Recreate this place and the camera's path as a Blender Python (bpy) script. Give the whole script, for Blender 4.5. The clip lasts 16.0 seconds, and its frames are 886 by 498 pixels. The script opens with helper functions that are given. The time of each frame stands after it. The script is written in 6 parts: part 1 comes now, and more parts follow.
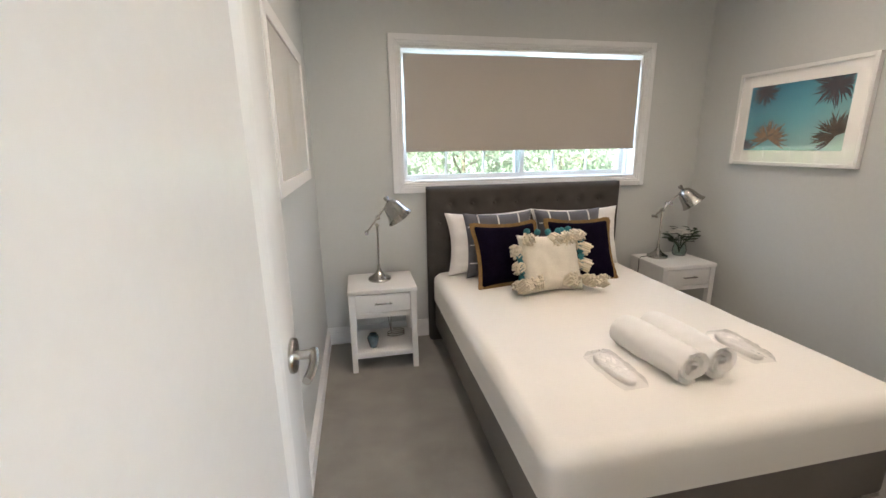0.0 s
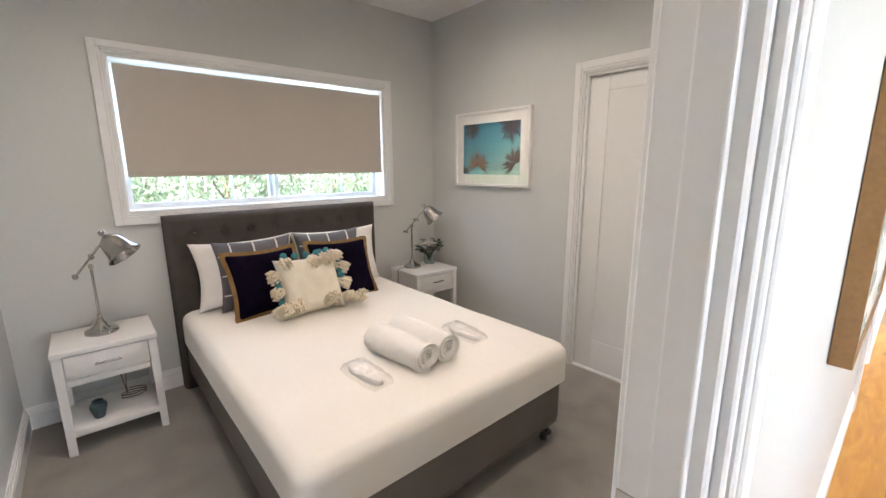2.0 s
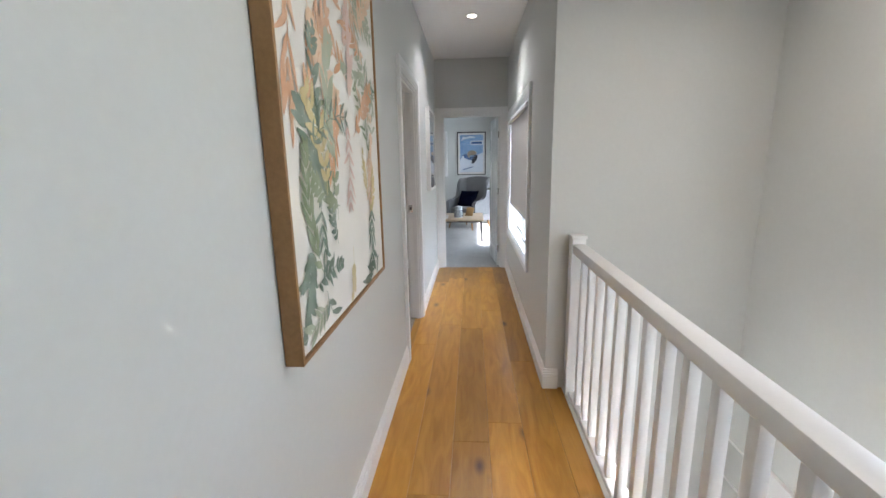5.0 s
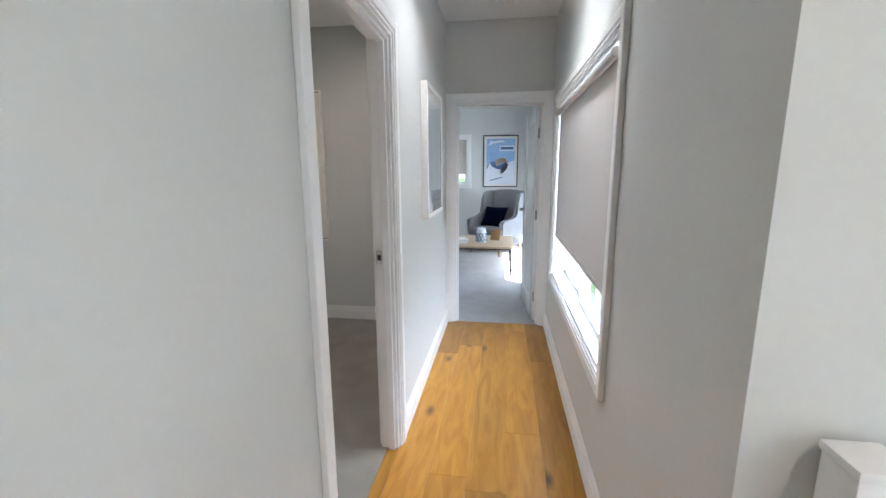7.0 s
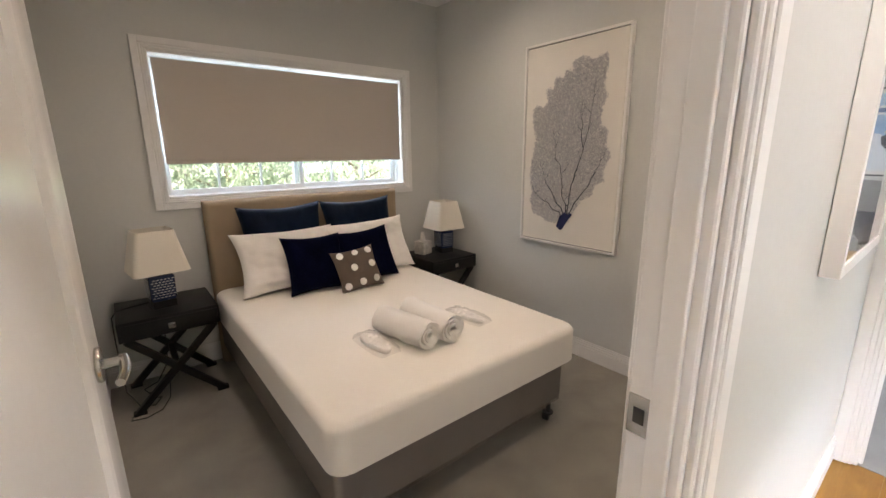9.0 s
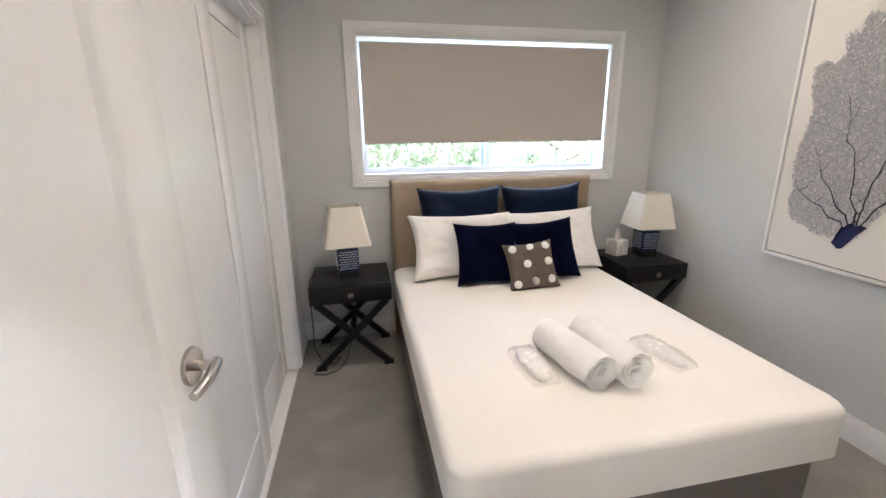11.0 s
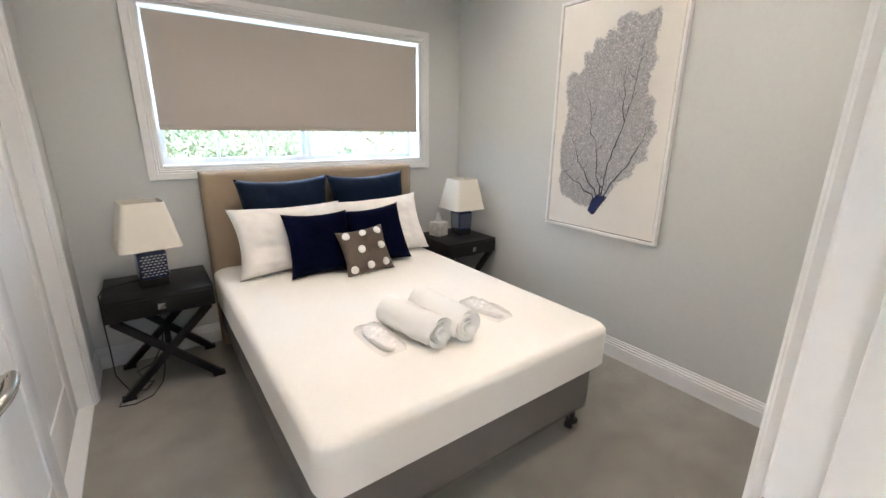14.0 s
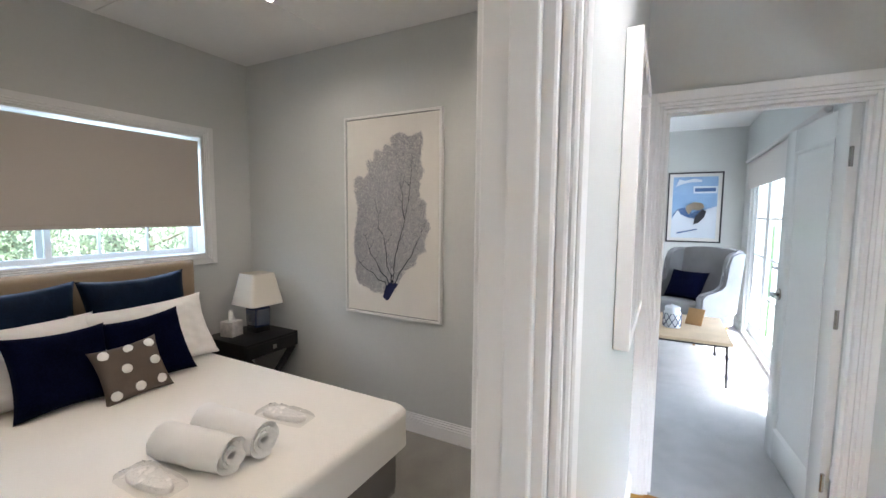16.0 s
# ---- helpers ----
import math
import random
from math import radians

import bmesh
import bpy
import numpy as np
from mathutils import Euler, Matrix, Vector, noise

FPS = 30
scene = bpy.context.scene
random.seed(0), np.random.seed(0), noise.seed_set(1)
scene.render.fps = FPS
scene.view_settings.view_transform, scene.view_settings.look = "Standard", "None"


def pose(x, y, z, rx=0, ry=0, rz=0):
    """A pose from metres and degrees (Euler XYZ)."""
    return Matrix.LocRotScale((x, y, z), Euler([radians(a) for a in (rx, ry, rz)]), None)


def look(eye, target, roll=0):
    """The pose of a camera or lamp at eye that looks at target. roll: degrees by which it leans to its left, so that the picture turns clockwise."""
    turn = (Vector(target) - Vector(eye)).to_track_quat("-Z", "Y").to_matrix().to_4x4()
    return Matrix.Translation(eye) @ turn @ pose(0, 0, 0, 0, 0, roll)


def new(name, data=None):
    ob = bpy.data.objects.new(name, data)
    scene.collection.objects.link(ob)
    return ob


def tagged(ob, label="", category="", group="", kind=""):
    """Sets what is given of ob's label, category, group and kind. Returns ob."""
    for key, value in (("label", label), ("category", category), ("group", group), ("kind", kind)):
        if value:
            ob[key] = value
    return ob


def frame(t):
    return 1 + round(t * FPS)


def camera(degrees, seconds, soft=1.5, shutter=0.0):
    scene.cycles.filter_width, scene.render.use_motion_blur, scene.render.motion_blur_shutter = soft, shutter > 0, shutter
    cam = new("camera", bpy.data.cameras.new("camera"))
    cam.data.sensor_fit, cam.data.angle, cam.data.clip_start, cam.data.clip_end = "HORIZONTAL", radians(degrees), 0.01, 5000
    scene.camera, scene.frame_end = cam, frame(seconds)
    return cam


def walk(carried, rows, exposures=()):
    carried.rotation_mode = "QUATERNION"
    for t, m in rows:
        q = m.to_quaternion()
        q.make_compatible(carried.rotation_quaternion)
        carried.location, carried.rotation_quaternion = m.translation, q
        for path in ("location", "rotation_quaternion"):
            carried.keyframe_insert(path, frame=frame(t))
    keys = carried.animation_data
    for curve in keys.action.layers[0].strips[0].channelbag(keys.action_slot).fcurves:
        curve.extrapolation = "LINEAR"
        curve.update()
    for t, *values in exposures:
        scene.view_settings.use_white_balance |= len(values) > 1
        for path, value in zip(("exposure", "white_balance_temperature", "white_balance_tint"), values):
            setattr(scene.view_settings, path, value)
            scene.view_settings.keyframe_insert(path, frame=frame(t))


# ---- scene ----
cam = camera(93.8, 16.0)
PATH = [
    (0, (0.287, 0.05, 1.451), (0.671, 1.952, 0.966), -0.8),
    (0.5, (0.314, 0.049, 1.458), (0.851, 1.918, 0.987), -0.6),
    (1, (0.354, 0.018, 1.458), (1.103, 1.819, 1.014), -0.5),
    (1.5, (0.388, -0.03, 1.461), (1.397, 1.647, 1.045), -0.4),
    (2, (0.409, -0.107, 1.471), (1.692, 1.375, 1.073), -0.3),
    (2.5, (0.42, -0.202, 1.471), (1.94, 1.041, 1.09), -0.3),
    (3, (0.437, -0.314, 1.458), (2.161, 0.628, 1.081), -0.3),
    (3.5, (0.461, -0.399, 1.449), (2.319, 0.235, 1.066), -0.5),
    (4, (0.51, -0.462, 1.448), (2.436, -0.094, 1.052), -0.9),
    (4.5, (0.634, -0.491, 1.443), (2.583, -0.304, 1.035), -1.1),
    (4.7, (0.731, -0.488, 1.447), (2.684, -0.345, 1.039), -1.1),
    (6.8, (2.505, -0.519, 1.448), (4.456, -0.283, 1.077), -0.3),
    (7, (2.694, -0.525, 1.461), (4.64, -0.245, 1.092), -0.3),
    (7.5, (3.15, -0.49, 1.448), (5.072, -0.081, 1.076), -0.7),
    (8, (3.525, -0.423, 1.437), (5.356, 0.276, 1.038), -1.0),
    (8.5, (3.827, -0.337, 1.45), (5.413, 0.805, 1.023), -0.7),
    (9, (4.005, -0.203, 1.467), (5.214, 1.325, 1.015), -0.6),
    (9.5, (4.128, -0.049, 1.465), (4.933, 1.726, 1.016), -0.4),
    (9.7, (4.173, -0.016, 1.467), (4.823, 1.821, 1.015), -0.3),
    (11.8, (4.264, 0.077, 1.451), (4.622, 1.952, 0.852), -0.5),
    (12, (4.244, 0.079, 1.444), (4.658, 1.933, 0.819), -0.7),
    (12.5, (4.216, 0.066, 1.42), (4.791, 1.861, 0.749), -0.8),
    (13, (4.195, 0.051, 1.403), (4.951, 1.772, 0.722), -0.4),
    (13.5, (4.191, 0.029, 1.398), (5.133, 1.673, 0.758), 0.2),
    (14, (4.179, 0.009, 1.422), (5.307, 1.568, 0.875), 0.6),
    (14.5, (4.158, -0.016, 1.456), (5.449, 1.454, 1.043), 0.8),
    (15, (4.149, -0.034, 1.49), (5.595, 1.317, 1.201), 0.8),
    (15.5, (4.137, -0.06, 1.517), (5.741, 1.118, 1.317), 0.7),
    (16, (4.15, -0.116, 1.527), (5.907, 0.824, 1.357), 0.5),
]
EXPOSURES = [
    (0, 3.28, 6150, 15), (1, 3.36, 6150, 16), (2, 3.42, 6050, 17), (3, 2.8, 5950, 15), (4, 2.42, 5950, 14), (4.7, 2.2, 5950, 14),
    (7, 2.6, 5750, 13), (7.5, 2.6, 5780, 13), (8, 2.56, 5950, 14), (8.5, 2.83, 6250, 18), (9, 2.98, 6750, 19), (9.7, 3.5, 6300, 18),
    (11.8, 3.62, 5850, 16), (13, 3.72, 5800, 15), (14, 3.72, 5850, 14), (15, 3.38, 5750, 15), (16, 3.08, 5850, 14),
]
walk(cam, [(t, look(eye, target, roll)) for t, eye, target, roll in PATH], EXPOSURES)


# ---- light ----
world = bpy.data.worlds.new("sky")
scene.world = world
world.use_nodes = True
wn = world.node_tree.nodes
sky = wn.new("ShaderNodeTexSky")
sky.sky_type = "NISHITA"
sky.sun_disc = False
SUN_DIR = Vector((0.50, 0.72, -0.80)).normalized()      # the way the sunlight travels
sky.sun_elevation = math.asin(-SUN_DIR.z)
sky.sun_rotation = math.atan2(-SUN_DIR.x, -SUN_DIR.y)
world.node_tree.links.new(sky.outputs[0], wn["Background"].inputs[0])
wn["Background"].inputs[1].default_value = 0.15
sun_data = bpy.data.lights.new("sun", "SUN")
sun_data.energy, sun_data.angle, sun_data.color = 5.0, radians(0.5), (1.0, 0.95, 0.88)
sun = new("sun", sun_data)
sun.rotation_mode = "QUATERNION"
sun.rotation_quaternion = SUN_DIR.to_track_quat("-Z", "Y")


def window_light(name, x, y, z, w, h, turn, watts, colour=(0.86, 0.94, 1.0)):
    """An area lamp in a window's opening, for the light of the sky outside. turn: its rotation about z, 0 shines to -y."""
    d = bpy.data.lights.new(name, "AREA")
    d.shape, d.size, d.size_y, d.energy, d.color = "RECTANGLE", w, h, watts, colour
    ob = new(name, d)
    ob.matrix_basis = pose(x, y, z, 0, 0, turn) @ pose(0, 0, 0, -90, 0, 0)
    return ob


# ---- small helpers ----
def box(bm, x0, x1, y0, y1, z0, z1, bevel=0.0, seg=2):
    c = [bm.verts.new((x, y, z)) for z in (z0, z1) for x, y in ((x0, y0), (x1, y0), (x1, y1), (x0, y1))]
    fs = [bm.faces.new([c[i] for i in q]) for q in ((3, 2, 1, 0), (4, 5, 6, 7), (0, 1, 5, 4), (1, 2, 6, 5), (2, 3, 7, 6), (3, 0, 4, 7))]
    if bevel:
        es = list({e for f in fs for e in f.edges})
        bmesh.ops.bevel(bm, geom=es, offset=bevel, segments=seg, profile=0.5, affect="EDGES")
    return c


def beam(bm, a, b, w, h, bevel=0.0):
    """A bar from a to b, w across and h deep."""
    a, b = Vector(a), Vector(b)
    n = len(bm.verts)
    box(bm, -w / 2, w / 2, -h / 2, h / 2, 0, (b - a).length, bevel)
    bm.verts.ensure_lookup_table()
    m = Matrix.Translation(a) @ (b - a).to_track_quat("Z", "Y").to_matrix().to_4x4()
    for v in bm.verts[n:]:
        v.co = m @ v.co


def lathe(bm, profile, n=24, at=(0, 0, 0), caps=True, m=None):
    """A turned shape from (radius, height) pairs."""
    rings = []
    for r, z in profile:
        rings.append([bm.verts.new(((m or Matrix()) @ Vector((r * math.cos(2 * math.pi * k / n), r * math.sin(2 * math.pi * k / n), z))) + Vector(at)) for k in range(n)])
    for a, b in zip(rings, rings[1:]):
        for k in range(n):
            bm.faces.new((a[k], a[(k + 1) % n], b[(k + 1) % n], b[k]))
    if caps:
        if profile[0][0] > 1e-4:
            bm.faces.new(rings[0][::-1])
        if profile[-1][0] > 1e-4:
            bm.faces.new(rings[-1])


def tube(bm, pts, r, n=10, taper=None):
    """A round tube along points."""
    pts = [Vector(p) for p in pts]
    rings = []
    for i, p in enumerate(pts):
        d = (pts[min(i + 1, len(pts) - 1)] - pts[max(i - 1, 0)]).normalized()
        q = d.to_track_quat("Z", "Y").to_matrix()
        rr = r if taper is None else r + (taper - r) * i / (len(pts) - 1)
        rings.append([bm.verts.new(p + q @ Vector((rr * math.cos(2 * math.pi * k / n), rr * math.sin(2 * math.pi * k / n), 0))) for k in range(n)])
    for a, b in zip(rings, rings[1:]):
        for k in range(n):
            bm.faces.new((a[k], a[(k + 1) % n], b[(k + 1) % n], b[k]))
    bm.faces.new(rings[0][::-1])
    bm.faces.new(rings[-1])


def mesh_of(name, bm, material, smooth=False):
    bmesh.ops.recalc_face_normals(bm, faces=bm.faces)
    me = bpy.data.meshes.new(name)
    bm.to_mesh(me)
    bm.free()
    me.materials.append(material)
    if smooth:
        me.shade_smooth()
        me.set_sharp_from_angle(angle=radians(smooth if smooth > 1 else 40))
    return me


def part(name, bm, material, parent=None, label="", smooth=False):
    ob = new(name, mesh_of(name, bm, material, smooth))
    ob.parent = parent
    if label:
        tagged(ob, label)
    return ob


def empty(name, x, y, z, rz=0, label="", category="", group="", kind=""):
    ob = new(name)
    ob.matrix_basis = pose(x, y, z, 0, 0, rz)
    ob.empty_display_size = 0.1
    return tagged(ob, label, category, group, kind)


def boxes(name, material, parent, *rows, bevel=0.0, label="", smooth=False):
    bm = bmesh.new()
    for r in rows:
        box(bm, *r, bevel=bevel)
    return part(name, bm, material, parent, label, smooth or (40 if bevel else False))


# ---- materials ----
def mat(name, col, rough=0.6, metal=0.0, var=0.06, s1=2.0, s2=45.0, bump=0.15, bscale=250.0, bdist=0.002, spec=0.5, sheen=0.0, sub=0.0, coat=0.0, rvar=0.08):
    m = bpy.data.materials.new(name)
    m.use_nodes = True
    nt = m.node_tree
    N, L = nt.nodes, nt.links
    b = N["Principled BSDF"]
    b.inputs["Roughness"].default_value, b.inputs["Metallic"].default_value = rough, metal
    b.inputs["Specular IOR Level"].default_value = spec
    b.inputs["Sheen Weight"].default_value = sheen
    b.inputs["Coat Weight"].default_value = coat
    if sub:
        b.inputs["Subsurface Weight"].default_value = sub
        b.inputs["Subsurface Radius"].default_value = (0.02, 0.02, 0.02)
    tc = N.new("ShaderNodeTexCoord")
    n1, n2 = N.new("ShaderNodeTexNoise"), N.new("ShaderNodeTexNoise")
    n1.inputs["Scale"].default_value, n2.inputs["Scale"].default_value = s1, s2
    n1.inputs["Detail"].default_value, n2.inputs["Detail"].default_value = 3, 4
    add = N.new("ShaderNodeMath")
    add.operation = "ADD"
    ramp = N.new("ShaderNodeMapRange")
    ramp.inputs["From Min"].default_value, ramp.inputs["From Max"].default_value = 0.6, 1.4
    ramp.inputs["To Min"].default_value, ramp.inputs["To Max"].default_value = 1 - var, 1 + var
    mix = N.new("ShaderNodeVectorMath")
    mix.operation = "SCALE"
    mix.inputs[0].default_value = col
    L.new(tc.outputs["Object"], n1.inputs["Vector"])
    L.new(tc.outputs["Object"], n2.inputs["Vector"])
    L.new(n1.outputs["Fac"], add.inputs[0])
    L.new(n2.outputs["Fac"], add.inputs[1])
    L.new(add.outputs[0], ramp.inputs["Value"])
    L.new(ramp.outputs[0], mix.inputs["Scale"])
    L.new(mix.outputs[0], b.inputs["Base Color"])
    rr = N.new("ShaderNodeMapRange")
    rr.inputs["To Min"].default_value, rr.inputs["To Max"].default_value = max(0.02, rough - rvar), min(1, rough + rvar)
    L.new(n1.outputs["Fac"], rr.inputs["Value"])
    L.new(rr.outputs[0], b.inputs["Roughness"])
    if bump:
        n3 = N.new("ShaderNodeTexNoise")
        n3.inputs["Scale"].default_value, n3.inputs["Detail"].default_value = bscale, 3
        L.new(tc.outputs["Object"], n3.inputs["Vector"])
        bp = N.new("ShaderNodeBump")
        bp.inputs["Strength"].default_value, bp.inputs["Distance"].default_value = bump, bdist
        L.new(n3.outputs["Fac"], bp.inputs["Height"])
        L.new(bp.outputs[0], b.inputs["Normal"])
    return m


WALL = mat("wall paint pale grey", (0.60, 0.61, 0.59), 0.55, var=0.025, s1=1.2, bscale=120, bump=0.06)
CEIL = mat("ceiling paint white", (0.80, 0.80, 0.79), 0.7, var=0.02, bump=0.04)
TRIM = mat("gloss trim white", (0.80, 0.80, 0.79), 0.36, rvar=0.02, var=0.02, bump=0.03, bscale=60)
DOOR = mat("satin door white", (0.78, 0.78, 0.76), 0.25, rvar=0.02, var=0.02, bump=0.03, bscale=60)
CARPET = mat("carpet warm grey", (0.30, 0.281, 0.240), 0.95, var=0.28, s1=5, s2=260, bump=0.9, bscale=420, bdist=0.006, spec=0.1, sheen=0.3)
CARPET2 = mat("carpet cool grey", (0.36, 0.365, 0.37), 0.95, var=0.2, s1=5, s2=260, bump=0.9, bscale=420, bdist=0.006, spec=0.1, sheen=0.3)
ALU = mat("powder coated window white", (0.78, 0.80, 0.80), 0.35, var=0.02, bump=0)
STEEL = mat("brushed nickel", (0.46, 0.44, 0.41), 0.22, metal=1.0, var=0.06, bump=0.05, bscale=400)
DARKMETAL = mat("black metal", (0.02, 0.02, 0.02), 0.4, var=0.1, bump=0.05)
BLIND2 = mat("pale grey blind fabric", (0.62, 0.60, 0.58), 0.85, var=0.04, s1=1.5, s2=400, bump=0.4, bscale=900, bdist=0.001, spec=0.15)
BLIND = mat("blockout blind fabric", (0.50, 0.46, 0.41), 0.85, var=0.05, s1=1.5, s2=400, bump=0.4, bscale=900, bdist=0.001, spec=0.15)


def glass_material(name, tint=(1, 1, 1), rough=0.0, ior=1.45):
    m = bpy.data.materials.new(name)
    m.use_nodes = True
    b = m.node_tree.nodes["Principled BSDF"]
    b.inputs["Base Color"].default_value = (*tint, 1)
    b.inputs["Transmission Weight"].default_value = 1
    b.inputs["Roughness"].default_value = rough
    b.inputs["IOR"].default_value = ior
    return m


GLASS = glass_material("window glass", (0.97, 1.0, 0.99))


def oak_material():
    m = mat("oiled oak", (0.42, 0.235, 0.105), 0.33, var=0.0, bump=0)
    nt = m.node_tree
    N, L = nt.nodes, nt.links
    b = N["Principled BSDF"]
    tc, info = N.new("ShaderNodeTexCoord"), N.new("ShaderNodeObjectInfo")
    off = N.new("ShaderNodeVectorMath")
    off.operation = "MULTIPLY_ADD"
    comb = N.new("ShaderNodeCombineXYZ")
    for i in range(3):
        L.new(info.outputs["Random"], comb.inputs[i])
    off.inputs[1].default_value = (9.0, 5.0, 7.0)
    L.new(comb.outputs[0], off.inputs[0])
    L.new(tc.outputs["Object"], off.inputs[2])
    mp = N.new("ShaderNodeMapping")
    mp.inputs["Scale"].default_value = (0.8, 5.0, 5.0)
    L.new(off.outputs[0], mp.inputs["Vector"])
    grain = N.new("ShaderNodeTexNoise")
    grain.inputs["Scale"].default_value, grain.inputs["Detail"].default_value, grain.inputs["Distortion"].default_value = 3.0, 8, 1.2
    L.new(mp.outputs[0], grain.inputs["Vector"])
    fine = N.new("ShaderNodeMapping")
    fine.inputs["Scale"].default_value = (6, 160, 160)
    L.new(off.outputs[0], fine.inputs["Vector"])
    fn = N.new("ShaderNodeTexNoise")
    fn.inputs["Scale"].default_value, fn.inputs["Detail"].default_value = 1.0, 4
    L.new(fine.outputs[0], fn.inputs["Vector"])
    # knots
    km = N.new("ShaderNodeMapping")
    km.inputs["Scale"].default_value = (1.05, 2.3, 2.3)
    L.new(off.outputs[0], km.inputs["Vector"])
    kn = N.new("ShaderNodeTexVoronoi")
    kn.voronoi_dimensions = "2D"
    kn.inputs["Scale"].default_value = 1.0
    L.new(km.outputs[0], kn.inputs["Vector"])
    kr = N.new("ShaderNodeMapRange")
    kr.inputs["From Min"].default_value, kr.inputs["From Max"].default_value = 0.014, 0.082
    L.new(kn.outputs["Distance"], kr.inputs["Value"])
    ramp = N.new("ShaderNodeValToRGB")
    ramp.color_ramp.elements[0].position, ramp.color_ramp.elements[0].color = 0.30, (0.35, 0.145, 0.013, 1)
    ramp.color_ramp.elements[1].position, ramp.color_ramp.elements[1].color = 0.68, (0.50, 0.25, 0.036, 1)
    L.new(grain.outputs["Fac"], ramp.inputs[0])
    mul = N.new("ShaderNodeMix")
    mul.data_type, mul.blend_type = "RGBA", "MULTIPLY"
    mul.inputs["Factor"].default_value = 0.18
    L.new(ramp.outputs[0], mul.inputs["A"])
    L.new(fn.outputs["Fac"], mul.inputs["B"])
    kmix = N.new("ShaderNodeMix")
    kmix.data_type = "RGBA"
    kmix.inputs["A"].default_value = (0.11, 0.05, 0.02, 1)
    L.new(kr.outputs[0], kmix.inputs["Factor"])
    L.new(mul.outputs["Result"], kmix.inputs["B"])
    tone = N.new("ShaderNodeMapRange")
    tone.inputs["To Min"].default_value, tone.inputs["To Max"].default_value = 0.78, 1.26
    L.new(info.outputs["Random"], tone.inputs["Value"])
    sc = N.new("ShaderNodeVectorMath")
    sc.operation = "SCALE"
    L.new(kmix.outputs["Result"], sc.inputs[0])
    L.new(tone.outputs[0], sc.inputs["Scale"])
    L.new(sc.outputs[0], b.inputs["Base Color"])
    bp = N.new("ShaderNodeBump")
    bp.inputs["Strength"].default_value, bp.inputs["Distance"].default_value = 0.15, 0.001
    L.new(fn.outputs["Fac"], bp.inputs["Height"])
    L.new(bp.outputs[0], b.inputs["Normal"])
    return m


OAK = oak_material()


# ---- the plan ----
CZ = 2.74                       # ceilings
BX0, BX1 = 0.0, 3.02            # first bedroom
CX0, CX1 = 3.79, 6.53           # second bedroom
NY = 3.045                      # inner face of the window wall
SY0, SY1 = 0.0, 0.09            # wall between hall and bedrooms
HY = -0.95                      # south face of the hall
EX = 6.575                      # end wall of the hall
RX1, RY0, RY1 = 11.12, -1.05, 3.045   # end room
VX1, VY0 = 3.42, -2.14          # stair void


def wall(name, axis, a0, a1, lo, hi, z0, z1, openings=(), material=None):
    """A wall along axis from lo to hi, between a0 and a1 across it, with openings (lo, hi, z0, z1)."""
    bm = bmesh.new()
    openings = [(o[0], o[1], -0.05 if o[2] == 0 else o[2], o[3]) for o in openings]
    cuts = sorted({lo, hi, *[v for o in openings for v in o[:2]]})
    for p, q in zip(cuts, cuts[1:]):
        spans = [(z0, z1)]
        for o in openings:
            if o[0] <= p and q <= o[1]:
                spans = [s for a, b in spans for s in ((a, max(a, min(b, o[2]))), (min(b, max(a, o[3])), b)) if s[1] - s[0] > 1e-4]
        for a, b in spans:
            if axis == "x":
                box(bm, p, q, a0, a1, a, b)
            else:
                box(bm, a0, a1, p, q, a, b)
    bmesh.ops.remove_doubles(bm, verts=bm.verts, dist=1e-5)
    return tagged(part(name, bm, material or WALL), kind="structure")


W1 = (0.603, 2.470, 1.187, 2.103)     # bedroom windows' openings: x0, x1, z0, z1
W2 = (4.278, 6.135, 1.187, 2.103)
WH = (4.40, 6.20, 0.61, 1.965)     # hall window
D1 = (0.04, 0.878, 0.0, 2.06)
D2 = (3.815, 4.645, 0.0, 2.06)
DE = (-0.89, -0.08, 0.0, 2.06)      # along y
WD1 = (-1, 1.455, 0.0, 2.05)
wall("wall_north", "x", NY, NY + 0.2, -0.6, RX1 + 0.15, -0.1, CZ + 0.1, [W1, W2])
wall("wall_hall_north", "x", SY0, SY1, -0.9, EX + 0.11, -0.1, CZ + 0.1, [D1, D2])
wall("wall_bedroom_west", "y", -0.12, BX0, SY1, NY, -0.1, CZ + 0.1)
wall("wall_wardrobe_west", "y", BX1, BX1 + 0.10, SY1, NY, -0.1, CZ + 0.1, [(0.25, 1.455, 0.0, 2.05)])
wall("wall_wardrobe_east", "y", CX0 - 0.10, CX0, SY1, NY, -0.1, CZ + 0.1, [(1.02, 2.62, 0.0, 2.05)])
wall("wall_wardrobe_divider", "y", 3.38, 3.43, SY1, NY, -0.1, CZ + 0.1)
wall("wall_bedroom_east", "y", CX1, CX1 + 0.045, SY1, NY, -0.1, CZ + 0.1)
wall("wall_hall_end", "y", EX, EX + 0.11, -1.3, NY, -0.1, CZ + 0.1, [DE])
wall("wall_hall_south", "x", HY - 0.11, HY, VX1, EX, -0.1, CZ + 0.1, [WH])
wall("wall_void_east", "y", VX1, VX1 + 0.11, VY0, HY - 0.11, -2.9, CZ + 0.1)
WV = (0.55, 2.32, 0.53, 2.1)
wall("wall_void_south", "x", VY0 - 0.11, VY0, -0.9, VX1 + 0.11, -2.9, CZ + 0.1, [WV])
wall("wall_void_north", "x", -1.16, -1.05, -0.9, VX1, -2.9, -0.24)
